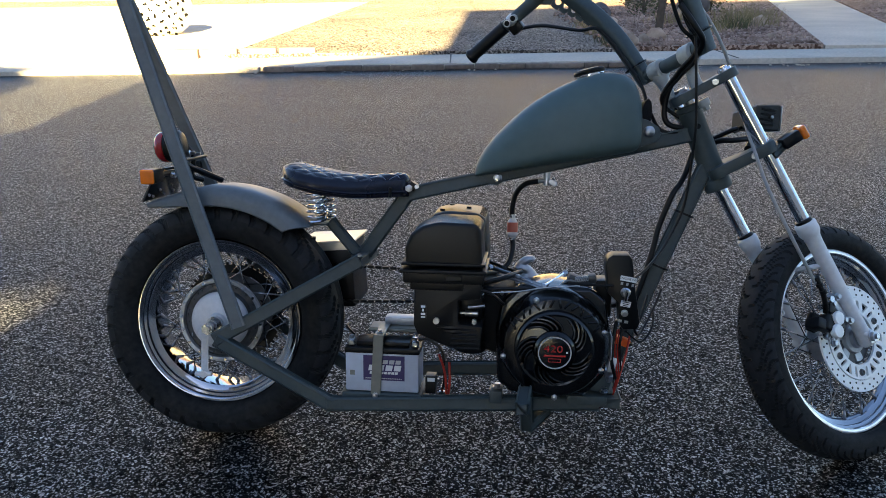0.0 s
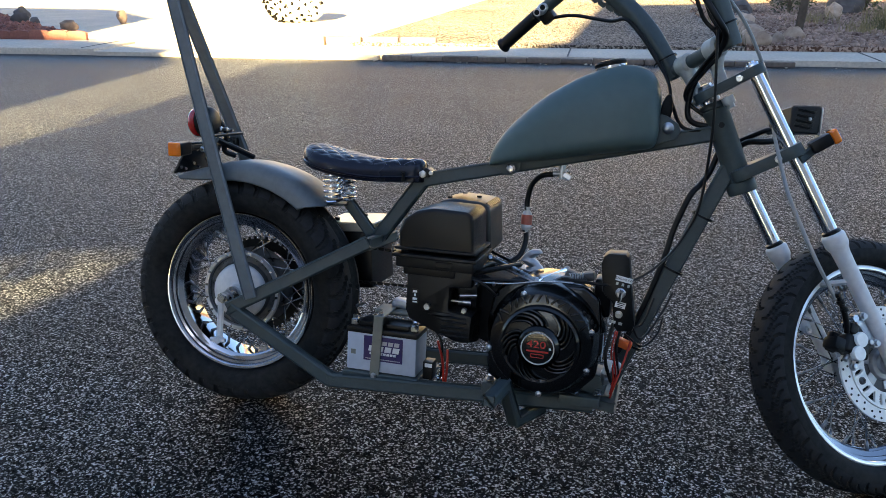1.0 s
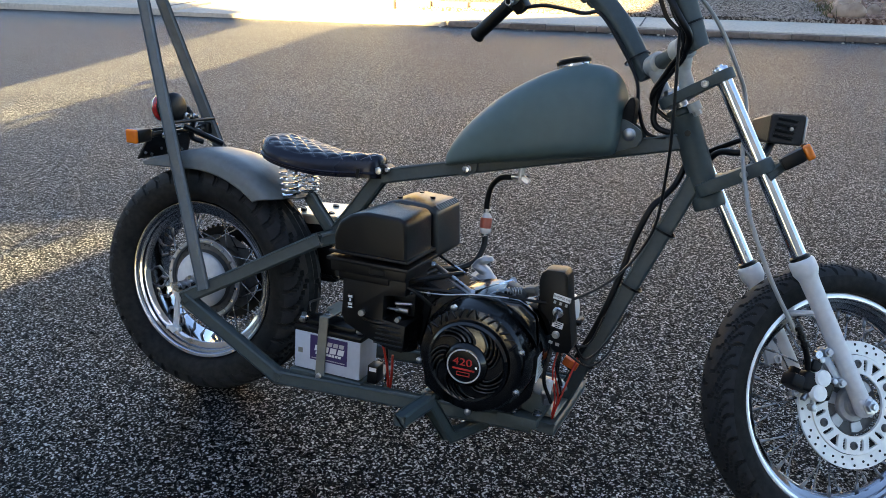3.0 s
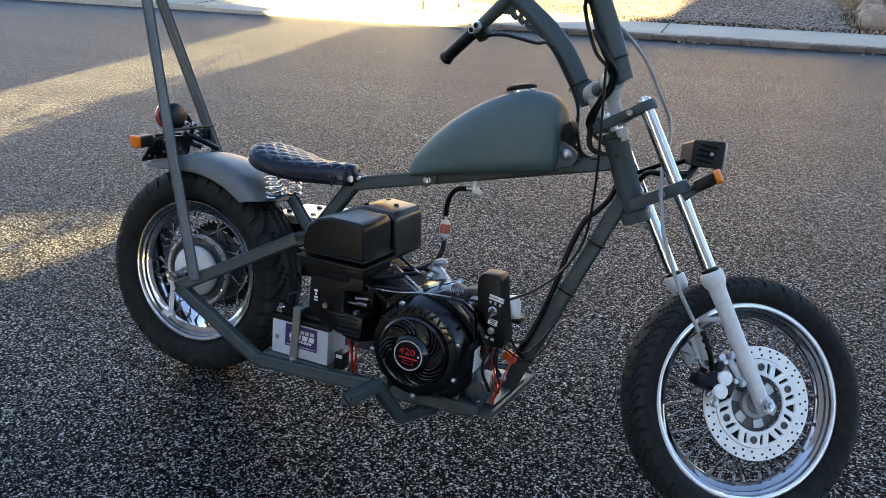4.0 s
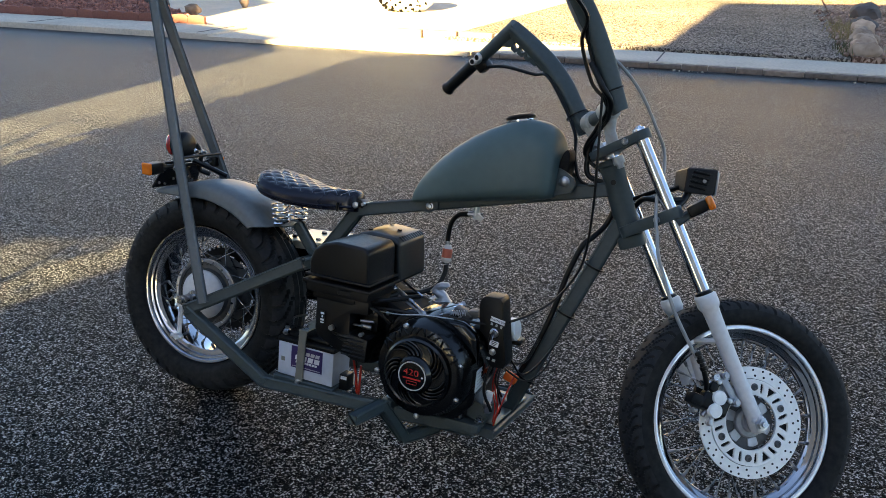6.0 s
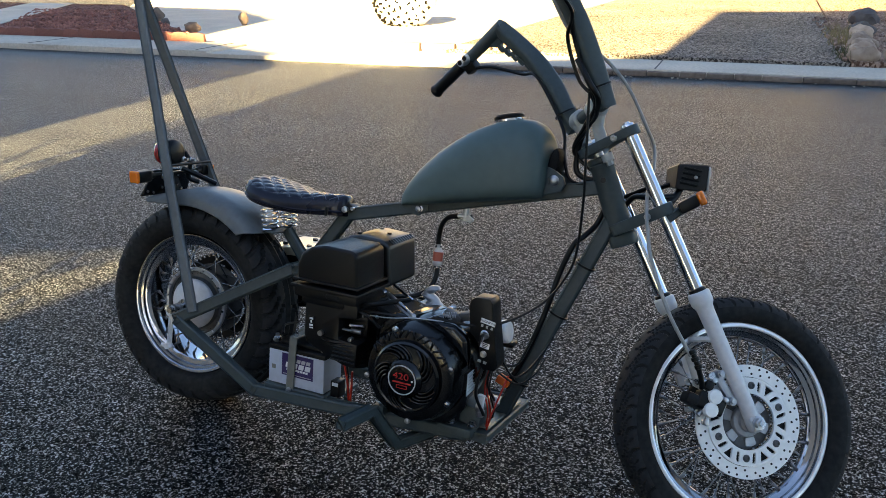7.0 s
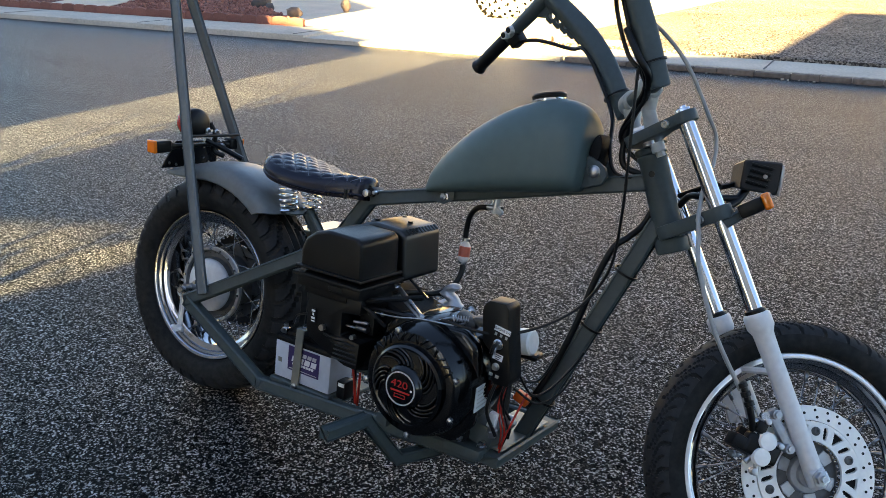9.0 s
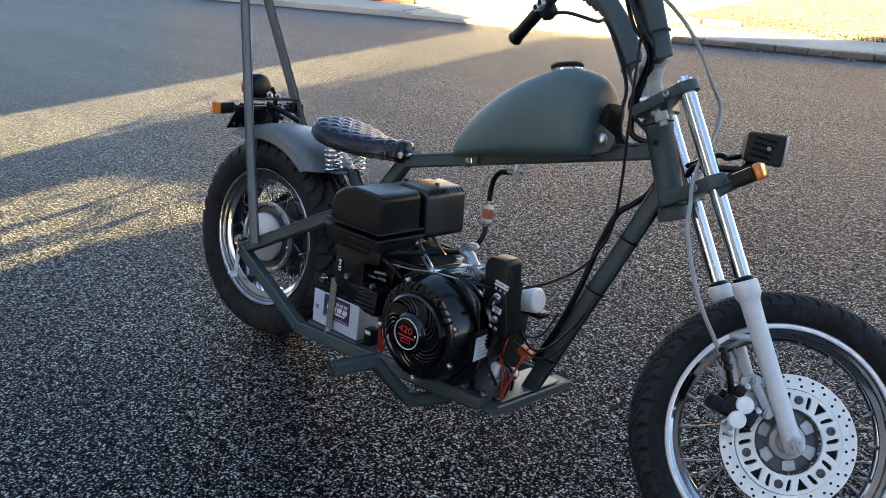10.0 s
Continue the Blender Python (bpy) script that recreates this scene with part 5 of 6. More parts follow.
part("shroud_back", bm, GLOSS, engine, "", 35)
# recoil cover: ring, hub and swept vanes with gaps
bm = lathe(B(), FC, (0, 1, 0), [(0.074, -0.300), (0.080, -0.302), (0.085, -0.298), (0.087, -0.284), (0.080, -0.280), (0.072, -0.290)], 64, closed=True)
cover = part("recoil_cover", bm, GLOSS, engine, "black recoil starter cover with swept cooling slots", 40)
bm = lathe(B(), FC, (0, 1, 0), [(0.0, -0.318), (0.030, -0.318), (0.037, -0.317), (0.039, -0.313), (0.043, -0.309), (0.046, -0.305), (0.046, -0.285), (0.0, -0.285)], 56)
part("cover_hub", bm, GLOSS, cover)
bm = lathe(B(), FC, (0, 1, 0), [(0.080, -0.2865), (0.0, -0.2860), (0.0, -0.280), (0.080, -0.280)], 48)
part("cover_back", bm, DULLBLACK, cover)
for k in range(30):
    if k % 6 > 3:
        continue
    pts = []
    for i in range(7):
        f = i / 6
        r = 0.047 + f * (0.032 - 0.004 * (k % 6 == 3))
        q = 2 * math.pi * k / 30 + 0.62 * f ** 1.4
        pts.append(FC + V(r * math.cos(q), -0.3045 + 0.0045 * f, r * math.sin(q)))
    bm = pipe(B(), pts, lambda f: 0.0034 - 0.0006 * f, 8, 1, smooth=False)
    part("vane", bm, GLOSS, cover)
for k in range(5):
    q0 = 2 * math.pi * (k * 6 + 4.5) / 30
    bm = B()
    loops = []
    for i in range(7):
        f = i / 6
        r = 0.041 + f * 0.038
        q = q0 + 0.62 * f ** 1.4
        w = 0.011 + 0.007 * f
        d = V(math.cos(q), 0, math.sin(q))
        t = V(-math.sin(q), 0, math.cos(q))
        c = FC + d * r
        loops.append([c + t * w + V(0, -0.305 + 0.005 * f, 0), c - t * w + V(0, -0.305 + 0.005 * f, 0), c - t * w + V(0, -0.292, 0), c + t * w + V(0, -0.292, 0)])
    part("web", rings(bm, loops), GLOSS, cover)
for q in (0.35, 1.95, 3.35, 4.75, 5.85):
    p = FC + V(0.112 * math.cos(q), -0.284, 0.112 * math.sin(q))
    bm = lathe(B(), p, (0, -1, 0), [(0.007, -0.004), (0.007, 0.003), (0.004, 0.005), (0.0, 0.005)], 6)
    part("bolt", bm, STEEL, cover)
bm = lathe(B(), FC, (0, -1, 0), [(0.0330, 0.3178), (0.0355, 0.3178), (0.0355, 0.3192), (0.0330, 0.3192)], 56, closed=True)
badge = part("badge", bm, SILVERPRINT, cover, "round badge ring with the number 420")
UPRIGHT = Matrix(((1, 0, 0), (0, 0, -1), (0, 1, 0))).to_4x4()
lettering("number", "420", 0.0215, RED, Matrix.Translation(FC + V(-0.003, -0.3184, 0.008)) @ UPRIGHT @ Matrix.Diagonal((1.28, 1, 1, 1)), badge)
bm = box(B(), FC + V(0, -0.3186, -0.0065), (0.046, 0.0012, 0.0035), None, 0)
part("text_bar", bm, RED, badge)
bm = B()
for sx, sz, w, h in ((0, 0.0035, 0.026, 0.0012), (0, -0.0035, 0.026, 0.0012), (-0.013, 0, 0.0012, 0.008), (0.013, 0, 0.0012, 0.008)):
    box(bm, FC + V(sx, -0.3186, -0.0165 + sz), (w, 0.0012, h), None, 0)
part("text_frame", bm, RED, badge)
bm = box(B(), FC + V(0.026, -0.3186, 0.0015), (0.004, 0.0012, 0.004), None, 0)
part("text_dot", bm, WHITE, badge)
# louvres over the shroud's shoulder
for k in range(14):
    q = radians(28 + k * 9.5)
    c = FC + V(0.1005 * math.cos(q), -0.2865, 0.1005 * math.sin(q))
    bm = box(B(), c, (0.021, 0.007, 0.0050), Matrix.Rotation(-q + (0.55 if k % 3 else -0.3), 3, "Y"), 0.0015, 1)
    part("louvre", bm, GLOSS, shroud)
# sticker on the front of the shroud
stm = Matrix.Translation(V(0.978, -0.205, 0.330)) @ Matrix.Rotation(radians(3), 4, "Z")
bm = B()
box(bm, (0, 0, 0), (0.0016, 0.062, 0.054), None, 0)
bmesh.ops.transform(bm, matrix=stm, verts=bm.verts)
stick = part("sticker", bm, PAPER, engine, "pale printed sticker")
for k in range(5):
    bm = B()
    box(bm, (0.0010, 0.0, 0.018 - k * 0.009), (0.0012, 0.048 - 0.006 * (k % 2), 0.0022), None, 0)
    bmesh.ops.transform(bm, matrix=stm, verts=bm.verts)
    part("text_bar", bm, CLAMP, stick)

# air cleaner: lid, lower box, neck and duct
YF, YB = -0.268, -0.130
bm = B()
out = [(0.524, 0.508), (0.522, 0.552), (0.534, 0.580), (0.560, 0.598), (0.595, 0.607), (0.675, 0.605), (0.688, 0.594), (0.692, 0.508)]
prism(bm, [V(x, YF, z) for x, z in out], (0, 1, 0), YB - YF, 0.009, 3)
acl = part("air_cleaner", bm, MATTE, engine, "matte black plastic air cleaner housing", 35)
bm = B()
box(bm, (0.607, (YF + YB) / 2, 0.5150), (0.184, 0.152, 0.007), None, 0.003, 2)
box(bm, (0.607, (YF + YB) / 2, 0.4990), (0.192, 0.160, 0.009), None, 0.004, 2)
box(bm, (0.607, (YF + YB) / 2, 0.488), (0.178, 0.146, 0.034), None, 0.006, 2)
box(bm, (0.592, (YF + YB) / 2 + 0.004, 0.468), (0.120, 0.130, 0.030), None, 0.006, 2)
part("lower_box", bm, MATTE, acl, "", 35)
bm = B()
out = [(0.542, 0.478), (0.540, 0.372), (0.548, 0.352), (0.600, 0.330), (0.655, 0.312), (0.690, 0.310), (0.694, 0.372), (0.640, 0.378), (0.640, 0.430), (0.690, 0.436), (0.690, 0.478)]
prism(bm, [V(x, -0.255, z) for x, z in out], (0, 1, 0), 0.115, 0.005, 2)
part("intake_neck", bm, MATTE, acl, "", 35)
for k in range(5):
    bm = box(B(), (0.655, -0.255, 0.323 + k * 0.0105), (0.070 - 0.004 * k, 0.005, 0.0040), None, 0.002, 1)
    part("rib", bm, MATTE, acl)
bm = B()
loops = []
for i in range(15):
    f = i / 14
    w = 1.0 if i % 2 else 0.955
    loops.append([V(0.620 + 0.046 * f + (0.070 - 0.034 * f) * w * math.cos(q), -0.202 + (0.062 - 0.026 * f) * w * math.sin(q), 0.374 - 0.070 * f) for q in (2 * math.pi * k / 28 for k in range(28))])
part("sump", rings(bm, loops), MATTE, acl, "ribbed black plastic sump", 30)
bm = B()
box(bm, (0.630, -0.268, 0.485), (0.040, 0.012, 0.016), None, 0.003, 1)
part("clip", bm, MATTE, acl)
part("clip", box(B(), (0.693, -0.20, 0.497), (0.012, 0.060, 0.014), None, 0.003, 1), MATTE, acl)
bm = box(B(), (0.562, -0.2562, 0.405), (0.014, 0.002, 0.032), None, 0)
tag = part("label", bm, BLACK, acl, "small white choke symbol label")
for z, w, h in ((0.416, 0.010, 0.005), (0.408, 0.004, 0.006), (0.399, 0.010, 0.005), (0.392, 0.010, 0.003)):
    part("text_bar", box(B(), (0.562, -0.2575, z), (w, 0.001, h), None, 0), WHITE, tag)
bm = B()
cyl(bm, (0.592, -0.252, 0.385), (0.592, -0.264, 0.385), 0.007, seg=14)
part("screw", bm, STEEL, acl)
bm = B()
cyl(bm, (0.676, -0.250, 0.385), (0.676, -0.262, 0.385), 0.006, seg=6)
part("screw", bm, STEEL, acl)
# carburettor in the opening
bm = B()
box(bm, (0.665, -0.180, 0.405), (0.055, 0.050, 0.060), None, 0.008, 2)
carb = part("carburettor", bm, BLACK, engine, "small dark carburettor with bright levers")
bm = B()
cyl(bm, (0.652, -0.212, 0.392), (0.682, -0.212, 0.392), 0.008, seg=14)
cyl(bm, (0.660, -0.235, 0.412), (0.698, -0.232, 0.416), 0.004, seg=10)
box(bm, (0.655, -0.238, 0.400), (0.026, 0.008, 0.004), None, 0.001, 1)
part("lever", bm, STEEL, carb)
# muffler box
bm = B()
out = [(0.555, 0.492), (0.553, 0.575), (0.566, 0.600), (0.600, 0.609), (0.672, 0.605), (0.690, 0.592), (0.698, 0.492), (0.690, 0.486), (0.563, 0.486)]
prism(bm, [V(x, -0.112, z) for x, z in out], (0, 1, 0), 0.148, 0.010, 3)
muf = part("muffler", bm, HEATBLACK, engine, "black boxed muffler with slotted shoulder", 35)
for k in range(10):
    bm = box(B(), (0.6815, -0.088 + k * 0.0125, 0.598), (0.016, 0.006, 0.004), Matrix.Rotation(radians(36), 3, "Y"), 0.001, 1)
    part("slot", bm, GLOSS, muf)
for x, y in ((0.585, -0.08), (0.645, -0.03), (0.60, 0.01)):
    bm = cyl(B(), (x, y, 0.606), (x, y, 0.6105), 0.006, seg=10)
    part("bolt", bm, BLACK, muf)
# linkages, springs and hoses on top of the shroud
rods = [([(0.640, -0.235, 0.445), (0.760, -0.240, 0.452), (0.828, -0.232, 0.462), (0.905, -0.228, 0.468)], 0.0016, STEEL), ([(0.700, -0.140, 0.486), (0.760, -0.180, 0.476), (0.826, -0.222, 0.462)], 0.0050, STEEL),
        ([(0.722, -0.160, 0.472), (0.775, -0.195, 0.466), (0.822, -0.224, 0.458)], 0.0030, ALLOY), ([(0.828, -0.222, 0.462), (0.850, -0.175, 0.465), (0.876, -0.112, 0.468)], 0.0052, CHROME),
        ([(0.690, -0.075, 0.486), (0.735, -0.100, 0.476), (0.770, -0.118, 0.468)], 0.0036, CHROME), ([(0.850, -0.225, 0.458), (0.880, -0.190, 0.470), (0.905, -0.180, 0.462), (0.880, -0.222, 0.456)], 0.0024, STEEL)]
for pts, r, mat in rods:
    part("linkage_rod", pipe(B(), pts, r, 8, 5), mat, engine)
bm = B()
box(bm, (0.905, -0.165, 0.466), (0.050, 0.032, 0.022), Matrix.Rotation(radians(20), 3, "Y"), 0.008, 2)
box(bm, (0.932, -0.160, 0.470), (0.030, 0.032, 0.022), Matrix.Rotation(radians(-12), 3, "Y"), 0.009, 2)
part("rocker_cover", bm, DARKALLOY, engine, "dull alloy casting")
bm = pipe(B(), coil(V(0.895, -0.215, 0.478), V(0.925, -0.200, 0.480), 0.006, 6, 10), 0.0012, 5, 1, smooth=False)
part("governor_spring", bm, STEEL, engine)
for k in range(6):
    bm = box(B(), (0.782, -0.042, 0.400 + k * 0.009), (0.042, 0.046, 0.003), Matrix.Rotation(radians(12), 3, "Y"), 0.001, 1)
    part("cooling_fin", bm, ALLOY, engine)
for pts, r in (([(0.640, -0.215, 0.430), (0.690, -0.235, 0.465), (0.735, -0.220, 0.478), (0.775, -0.15, 0.478)], 0.006), ([(0.650, -0.22, 0.44), (0.720, -0.232, 0.455), (0.80, -0.222, 0.456)], 0.004),
               ([(0.625, -0.230, 0.455), (0.700, -0.245, 0.452), (0.740, -0.230, 0.420)], 0.004)):
    part("hose", pipe(B(), pts, r, 8), HOSE, engine)

# small bright clips, screws and a fuel banjo among the linkage
for x, y, z, r in ((0.705, -0.150, 0.486, 0.006), (0.770, -0.186, 0.474, 0.005), (0.826, -0.224, 0.464, 0.006), (0.878, -0.110, 0.470, 0.007), (0.690, -0.225, 0.440, 0.005), (0.735, -0.238, 0.448, 0.004)):
    bm = lathe(B(), (x, y, z), (0.1, -0.7, 0.7), [(r, -0.004), (r, 0.003), (r * 0.6, 0.005), (0.0, 0.005)], 10)
    part("clip", bm, STEEL, engine)
bm = B()
loops = []
for k in range(9):
    f = k / 8
    w = 0.024 - 0.010 * f + 0.004 * math.sin(k * 2.1)
    loops.append([V(0.786 + 0.010 * math.sin(k), -0.045, 0.440 + 0.055 * f) + V(w * math.cos(q), w * 0.8 * math.sin(q), 0) for q in (2 * math.pi * i / 12 for i in range(12))])
rings(bm, loops)
part("spark_cap", bm, ALLOY, engine, "crumpled silver heat wrap on the plug cap", 60)

# starter box with key switch
bm = B()
out = [(0.960, 0.512), (0.964, 0.528), (0.974, 0.536), (1.010, 0.537), (1.018, 0.528), (1.026, 0.47), (1.041, 0.385), (1.036, 0.370), (1.005, 0.367), (0.997, 0.378), (0.990, 0.43), (0.968, 0.450)]
prism(bm, [V(x, -0.215, z) for x, z in out], (0, 1, 0), 0.052, 0.004, 2)
kbox = part("starter_box", bm, BLACK, engine, "tall black starter box with key switch and labels", 35)
KM = Matrix.Translation(V(1.0, -0.2155, 0.455)) @ Matrix.Rotation(radians(9.5), 4, V(0, 1, 0))


def kpart(name, bm, mat):
    bmesh.ops.transform(bm, matrix=KM, verts=bm.verts)
    return part(name, bm, mat, kbox)


kpart("label", box(B(), (0.006, -0.0005, 0.030), (0.036, 0.001, 0.011), None, 0), WHITE)
lettering("label_text", "ENGINE SW", 0.0068, BLACK, KM @ Matrix.Translation((0.006, -0.0012, 0.030)) @ UPRIGHT, kbox, 0.0002)
for k in range(3):
    kpart("text_bar", box(B(), (-0.006 + k * 0.012, -0.0005, 0.018), (0.005, 0.001, 0.006), None, 0), CLAMP)
kpart("key_switch", lathe(B(), (0.006, 0, 0.000), (0, -1, 0), [(0.011, 0), (0.011, 0.004), (0.008, 0.006), (0.007, 0.012), (0, 0.012)], 20), STEEL)
kpart("key", box(B(), (0.006, -0.020, -0.004), (0.004, 0.018, 0.020), None, 0.001, 1), BLACK)
kpart("key_ring", lathe(B(), (0.008, -0.012, -0.010), (1, 0.3, 0), [(0.007, -0.001), (0.0085, -0.001), (0.0085, 0.001), (0.007, 0.001)], 20, closed=True), STEEL)
kpart("label", box(B(), (0.012, -0.0005, -0.026), (0.022, 0.001, 0.013), None, 0), WHITE)
for k in range(3):
    kpart("text_bar", box(B(), (0.012, -0.0012, -0.022 - k * 0.004), (0.016 - 0.003 * k, 0.0006, 0.0018), None, 0), BLACK)
kpart("breaker_button", lathe(B(), (0.014, 0, -0.047), (0, -1, 0), [(0.008, 0), (0.008, 0.003), (0.005, 0.004), (0.005, 0.009), (0, 0.009)], 16), STEEL)
for k in range(2):
    kpart("text_bar", box(B(), (0.008 + k * 0.014, -0.0005, -0.066), (0.008, 0.001, 0.006), None, 0), CLAMP)
bm = B()
cyl(bm, (0.950, -0.060, 0.408), (1.012, -0.060, 0.420), 0.029, seg=28, ease=0.004)
part("starter_motor", bm, DISC, engine, "bright cylindrical starter motor")
bm = B()
box(bm, (0.985, -0.045, 0.385), (0.080, 0.040, 0.014), None, 0.004, 1)
box(bm, (0.965, -0.120, 0.420), (0.040, 0.060, 0.090), None, 0.010, 2)
part("motor_mount", bm, BLACK, engine)
bm = B()
box(bm, (0.935, -0.165, 0.186), (0.090, 0.046, 0.022), None, 0.004, 2)
box(bm, (0.945, -0.120, 0.225), (0.095, 0.080, 0.050), Matrix.Rotation(radians(12), 3, "Y"), 0.008, 2)
part("mounting_foot", bm, GREY, engine, "grey engine foot")
part("mounting_foot", box(B(), (0.725, -0.165, 0.185), (0.030, 0.050, 0.030), None, 0.004, 2), GREY, engine)
for x, y in ((0.975, -0.172), (0.925, -0.182), (0.728, -0.172)):
    bm = B()
    lathe(bm, (x, y, 0.203), (0, 0, 1), [(0.011, 0), (0.011, 0.003), (0.008, 0.004), (0.008, 0.011), (0, 0.011)], 6)
    part("bolt", bm, STEEL, engine)
bm = B()
lathe(bm, (0.985, -0.150, 0.225), (0, -0.2, 1), [(0.012, 0), (0.012, 0.014), (0.010, 0.016), (0.010, 0.030), (0, 0.030)], 6)
lathe(bm, (1.000, -0.115, 0.245), (0.5, 0, 0.6), [(0.014, 0), (0.014, 0.018), (0.009, 0.022), (0, 0.026)], 6)
part("drain_plug", bm, STEEL, engine)
for pts, r, mat, nm in (([(1.015, -0.16, 0.375), (1.005, -0.17, 0.320), (1.010, -0.12, 0.255), (1.00, -0.10, 0.205)], 0.0032, HOSE, "wire"), ([(1.030, -0.15, 0.375), (1.050, -0.12, 0.330), (1.070, -0.08, 0.335), (1.100, -0.045, 0.385), (1.115, -0.03, 0.42)], 0.0028, HOSE, "wire"),
                        ([(1.020, -0.15, 0.345), (1.060, -0.11, 0.310), (1.090, -0.07, 0.330), (1.100, -0.03, 0.36)], 0.0026, HOSE, "wire"), ([(1.035, -0.110, 0.325), (1.025, -0.130, 0.280), (1.010, -0.140, 0.225), (1.000, -0.135, 0.185)], 0.0024, WIRERED, "red_wire"),
                        ([(0.995, -0.17, 0.375), (0.985, -0.19, 0.30), (1.000, -0.165, 0.235)], 0.004, HOSE, "wire"), ([(1.025, -0.14, 0.36), (1.055, -0.105, 0.36), (1.075, -0.075, 0.415)], 0.0026, HOSE, "wire")):
    part(nm, pipe(B(), pts, r, 7), mat, engine)
bm = box(B(), (1.020, -0.098, 0.306), (0.034, 0.022, 0.020), Matrix.Rotation(radians(20), 3, "Y"), 0.004, 2)
part("connector", bm, ORANGE, engine, "orange wiring plug")
bm = box(B(), (0.990, -0.165, 0.268), (0.018, 0.014, 0.034), Matrix.Rotation(radians(8), 3, "Y"), 0.003, 2)
part("connector", bm, WHITE, engine, "white wiring plug")
for k in range(3):
    pts = [(1.000 + 0.004 * k, -0.150, 0.350), (0.996 + 0.006 * k, -0.160, 0.300), (1.004 + 0.005 * k, -0.148 + 0.006 * k, 0.240), (1.000, -0.140 + 0.008 * k, 0.196)]
    part("red_wire", pipe(B(), pts, 0.0019, 6), WIRERED if k < 2 else HOSE, engine)

# fuel line: tap, hose, filter
bm = B()
cyl(bm, (0.832, 0.012, 0.695), (0.832, 0.012, 0.660), 0.008, seg=12)
cyl(bm, (0.810, 0.010, 0.672), (0.850, 0.014, 0.672), 0.0065, seg=10)
box(bm, (0.846, 0.000, 0.668), (0.022, 0.008, 0.014), Matrix.Rotation(radians(30), 3, "Y"), 0.002, 1)
part("fuel_tap", bm, STEEL, bike, "small zinc fuel tap")
bm = pipe(B(), [(0.812, 0.010, 0.670), (0.782, 0.018, 0.664), (0.758, 0.030, 0.640), (0.749, 0.038, 0.605), (0.748, 0.041, 0.580)], 0.0070, 10)
part("fuel_hose", bm, HOSE, bike)
bm = pipe(B(), [(0.751, 0.041, 0.522), (0.752, 0.035, 0.495), (0.742, 0.015, 0.462), (0.715, -0.02, 0.445), (0.690, -0.08, 0.450), (0.670, -0.15, 0.440)], 0.0070, 10)
part("fuel_hose", bm, HOSE, bike)
bm = lathe(B(), (0.750, 0.041, 0.548), (0, 0.05, 1), [(0.006, -0.030), (0.007, -0.024), (0.0125, -0.019), (0.0145, -0.014), (0.0135, -0.011), (0.0135, 0.015), (0.0120, 0.019), (0.007, 0.026), (0.006, 0.034)], 20)
filt = part("fuel_filter", bm, CLEARP, bike, "clear in-line fuel filter with a red element")
bm = lathe(B(), (0.750, 0.041, 0.550), (0, 0.05, 1), [(0.0125, -0.012), (0.0139, -0.011), (0.0139, 0.013), (0.0125, 0.014)], 20)
part("element", bm, FUEL, filt)
for z in (0.524, 0.580):
    bm = lathe(B(), (0.750, 0.041, z), (0, 0, 1), [(0.007, -0.004), (0.009, -0.004), (0.009, 0.004), (0.007, 0.004)], 14)
    part("hose_clip", bm, STEEL, filt)

# battery on its tray, with strap
bm = B()
box(bm, (0.450, -0.075, 0.152), (0.215, 0.150, 0.010), None, 0.002, 1)
box(bm, (0.450, -0.112, 0.160), (0.196, 0.100, 0.020), None, 0.003, 1)
part("battery_tray", bm, GREY, bike, "grey-green steel battery tray", 30)
bm = box(B(), (0.450, -0.110, 0.220), (0.178, 0.088, 0.096), None, 0.004, 2)
batt = part("battery", bm, BATTERY, bike, "pale grey battery with a navy label and black lid", 30)
bm = B()
box(bm, (0.450, -0.110, 0.274), (0.182, 0.092, 0.014), None, 0.004, 2)
box(bm, (0.450, -0.110, 0.286), (0.130, 0.060, 0.014), None, 0.004, 2)
part("lid", bm, BLACK, batt, "", 30)
bm = box(B(), (0.455, -0.1548, 0.232), (0.100, 0.0012, 0.062), None, 0)
lab = part("label", bm, NAVYLABEL, batt, "navy label with pale unreadable bars")
for x, z, w, h, mat in ((0.467, 0.2475, 0.062, 0.010, SILVERPRINT), (0.458, 0.2325, 0.082, 0.014, WHITE), (0.455, 0.2200, 0.070, 0.006, WHITE), (0.455, 0.2060, 0.090, 0.0022, SILVERPRINT)):
    n = max(1, int(w / (h * 1.05 + 0.002)))
    for k in range(n):
        bw = w / n
        bm = prism(B(), [V(x - w / 2 + k * bw, -0.1556, z - h / 2), V(x - w / 2 + (k + 0.80) * bw, -0.1556, z - h / 2), V(x - w / 2 + (k + 0.80) * bw + h * 0.2, -0.1556, z + h / 2), V(x - w / 2 + k * bw + h * 0.2, -0.1556, z + h / 2)], (0, -1, 0), 0.0004)
        part("text_bar", bm, mat, lab)
bm = box(B(), (0.378, -0.1545, 0.218), (0.012, 0.0008, 0.012), None, 0)
part("moulded_mark", bm, STRAP, batt)
for x in (0.374, 0.528):
    bm = B()
    box(bm, (x, -0.135, 0.290), (0.016, 0.016, 0.016), None, 0.002, 1)
    cyl(bm, (x, -0.146, 0.292), (x, -0.150, 0.292), 0.005, seg=6)
    cyl(bm, (x, -0.135, 0.298), (x, -0.135, 0.306), 0.006, seg=6)
    part("terminal", bm, STEEL, batt)
bm = B()
box(bm, (0.439, -0.1595, 0.234), (0.024, 0.004, 0.164), Matrix.Rotation(radians(3), 3, "Y"), 0.001, 1)
box(bm, (0.444, -0.110, 0.314), (0.024, 0.102, 0.004), None, 0.001, 1)
strap = part("battery_strap", bm, STRAP, bike, "bent khaki steel hold-down strap", 30)
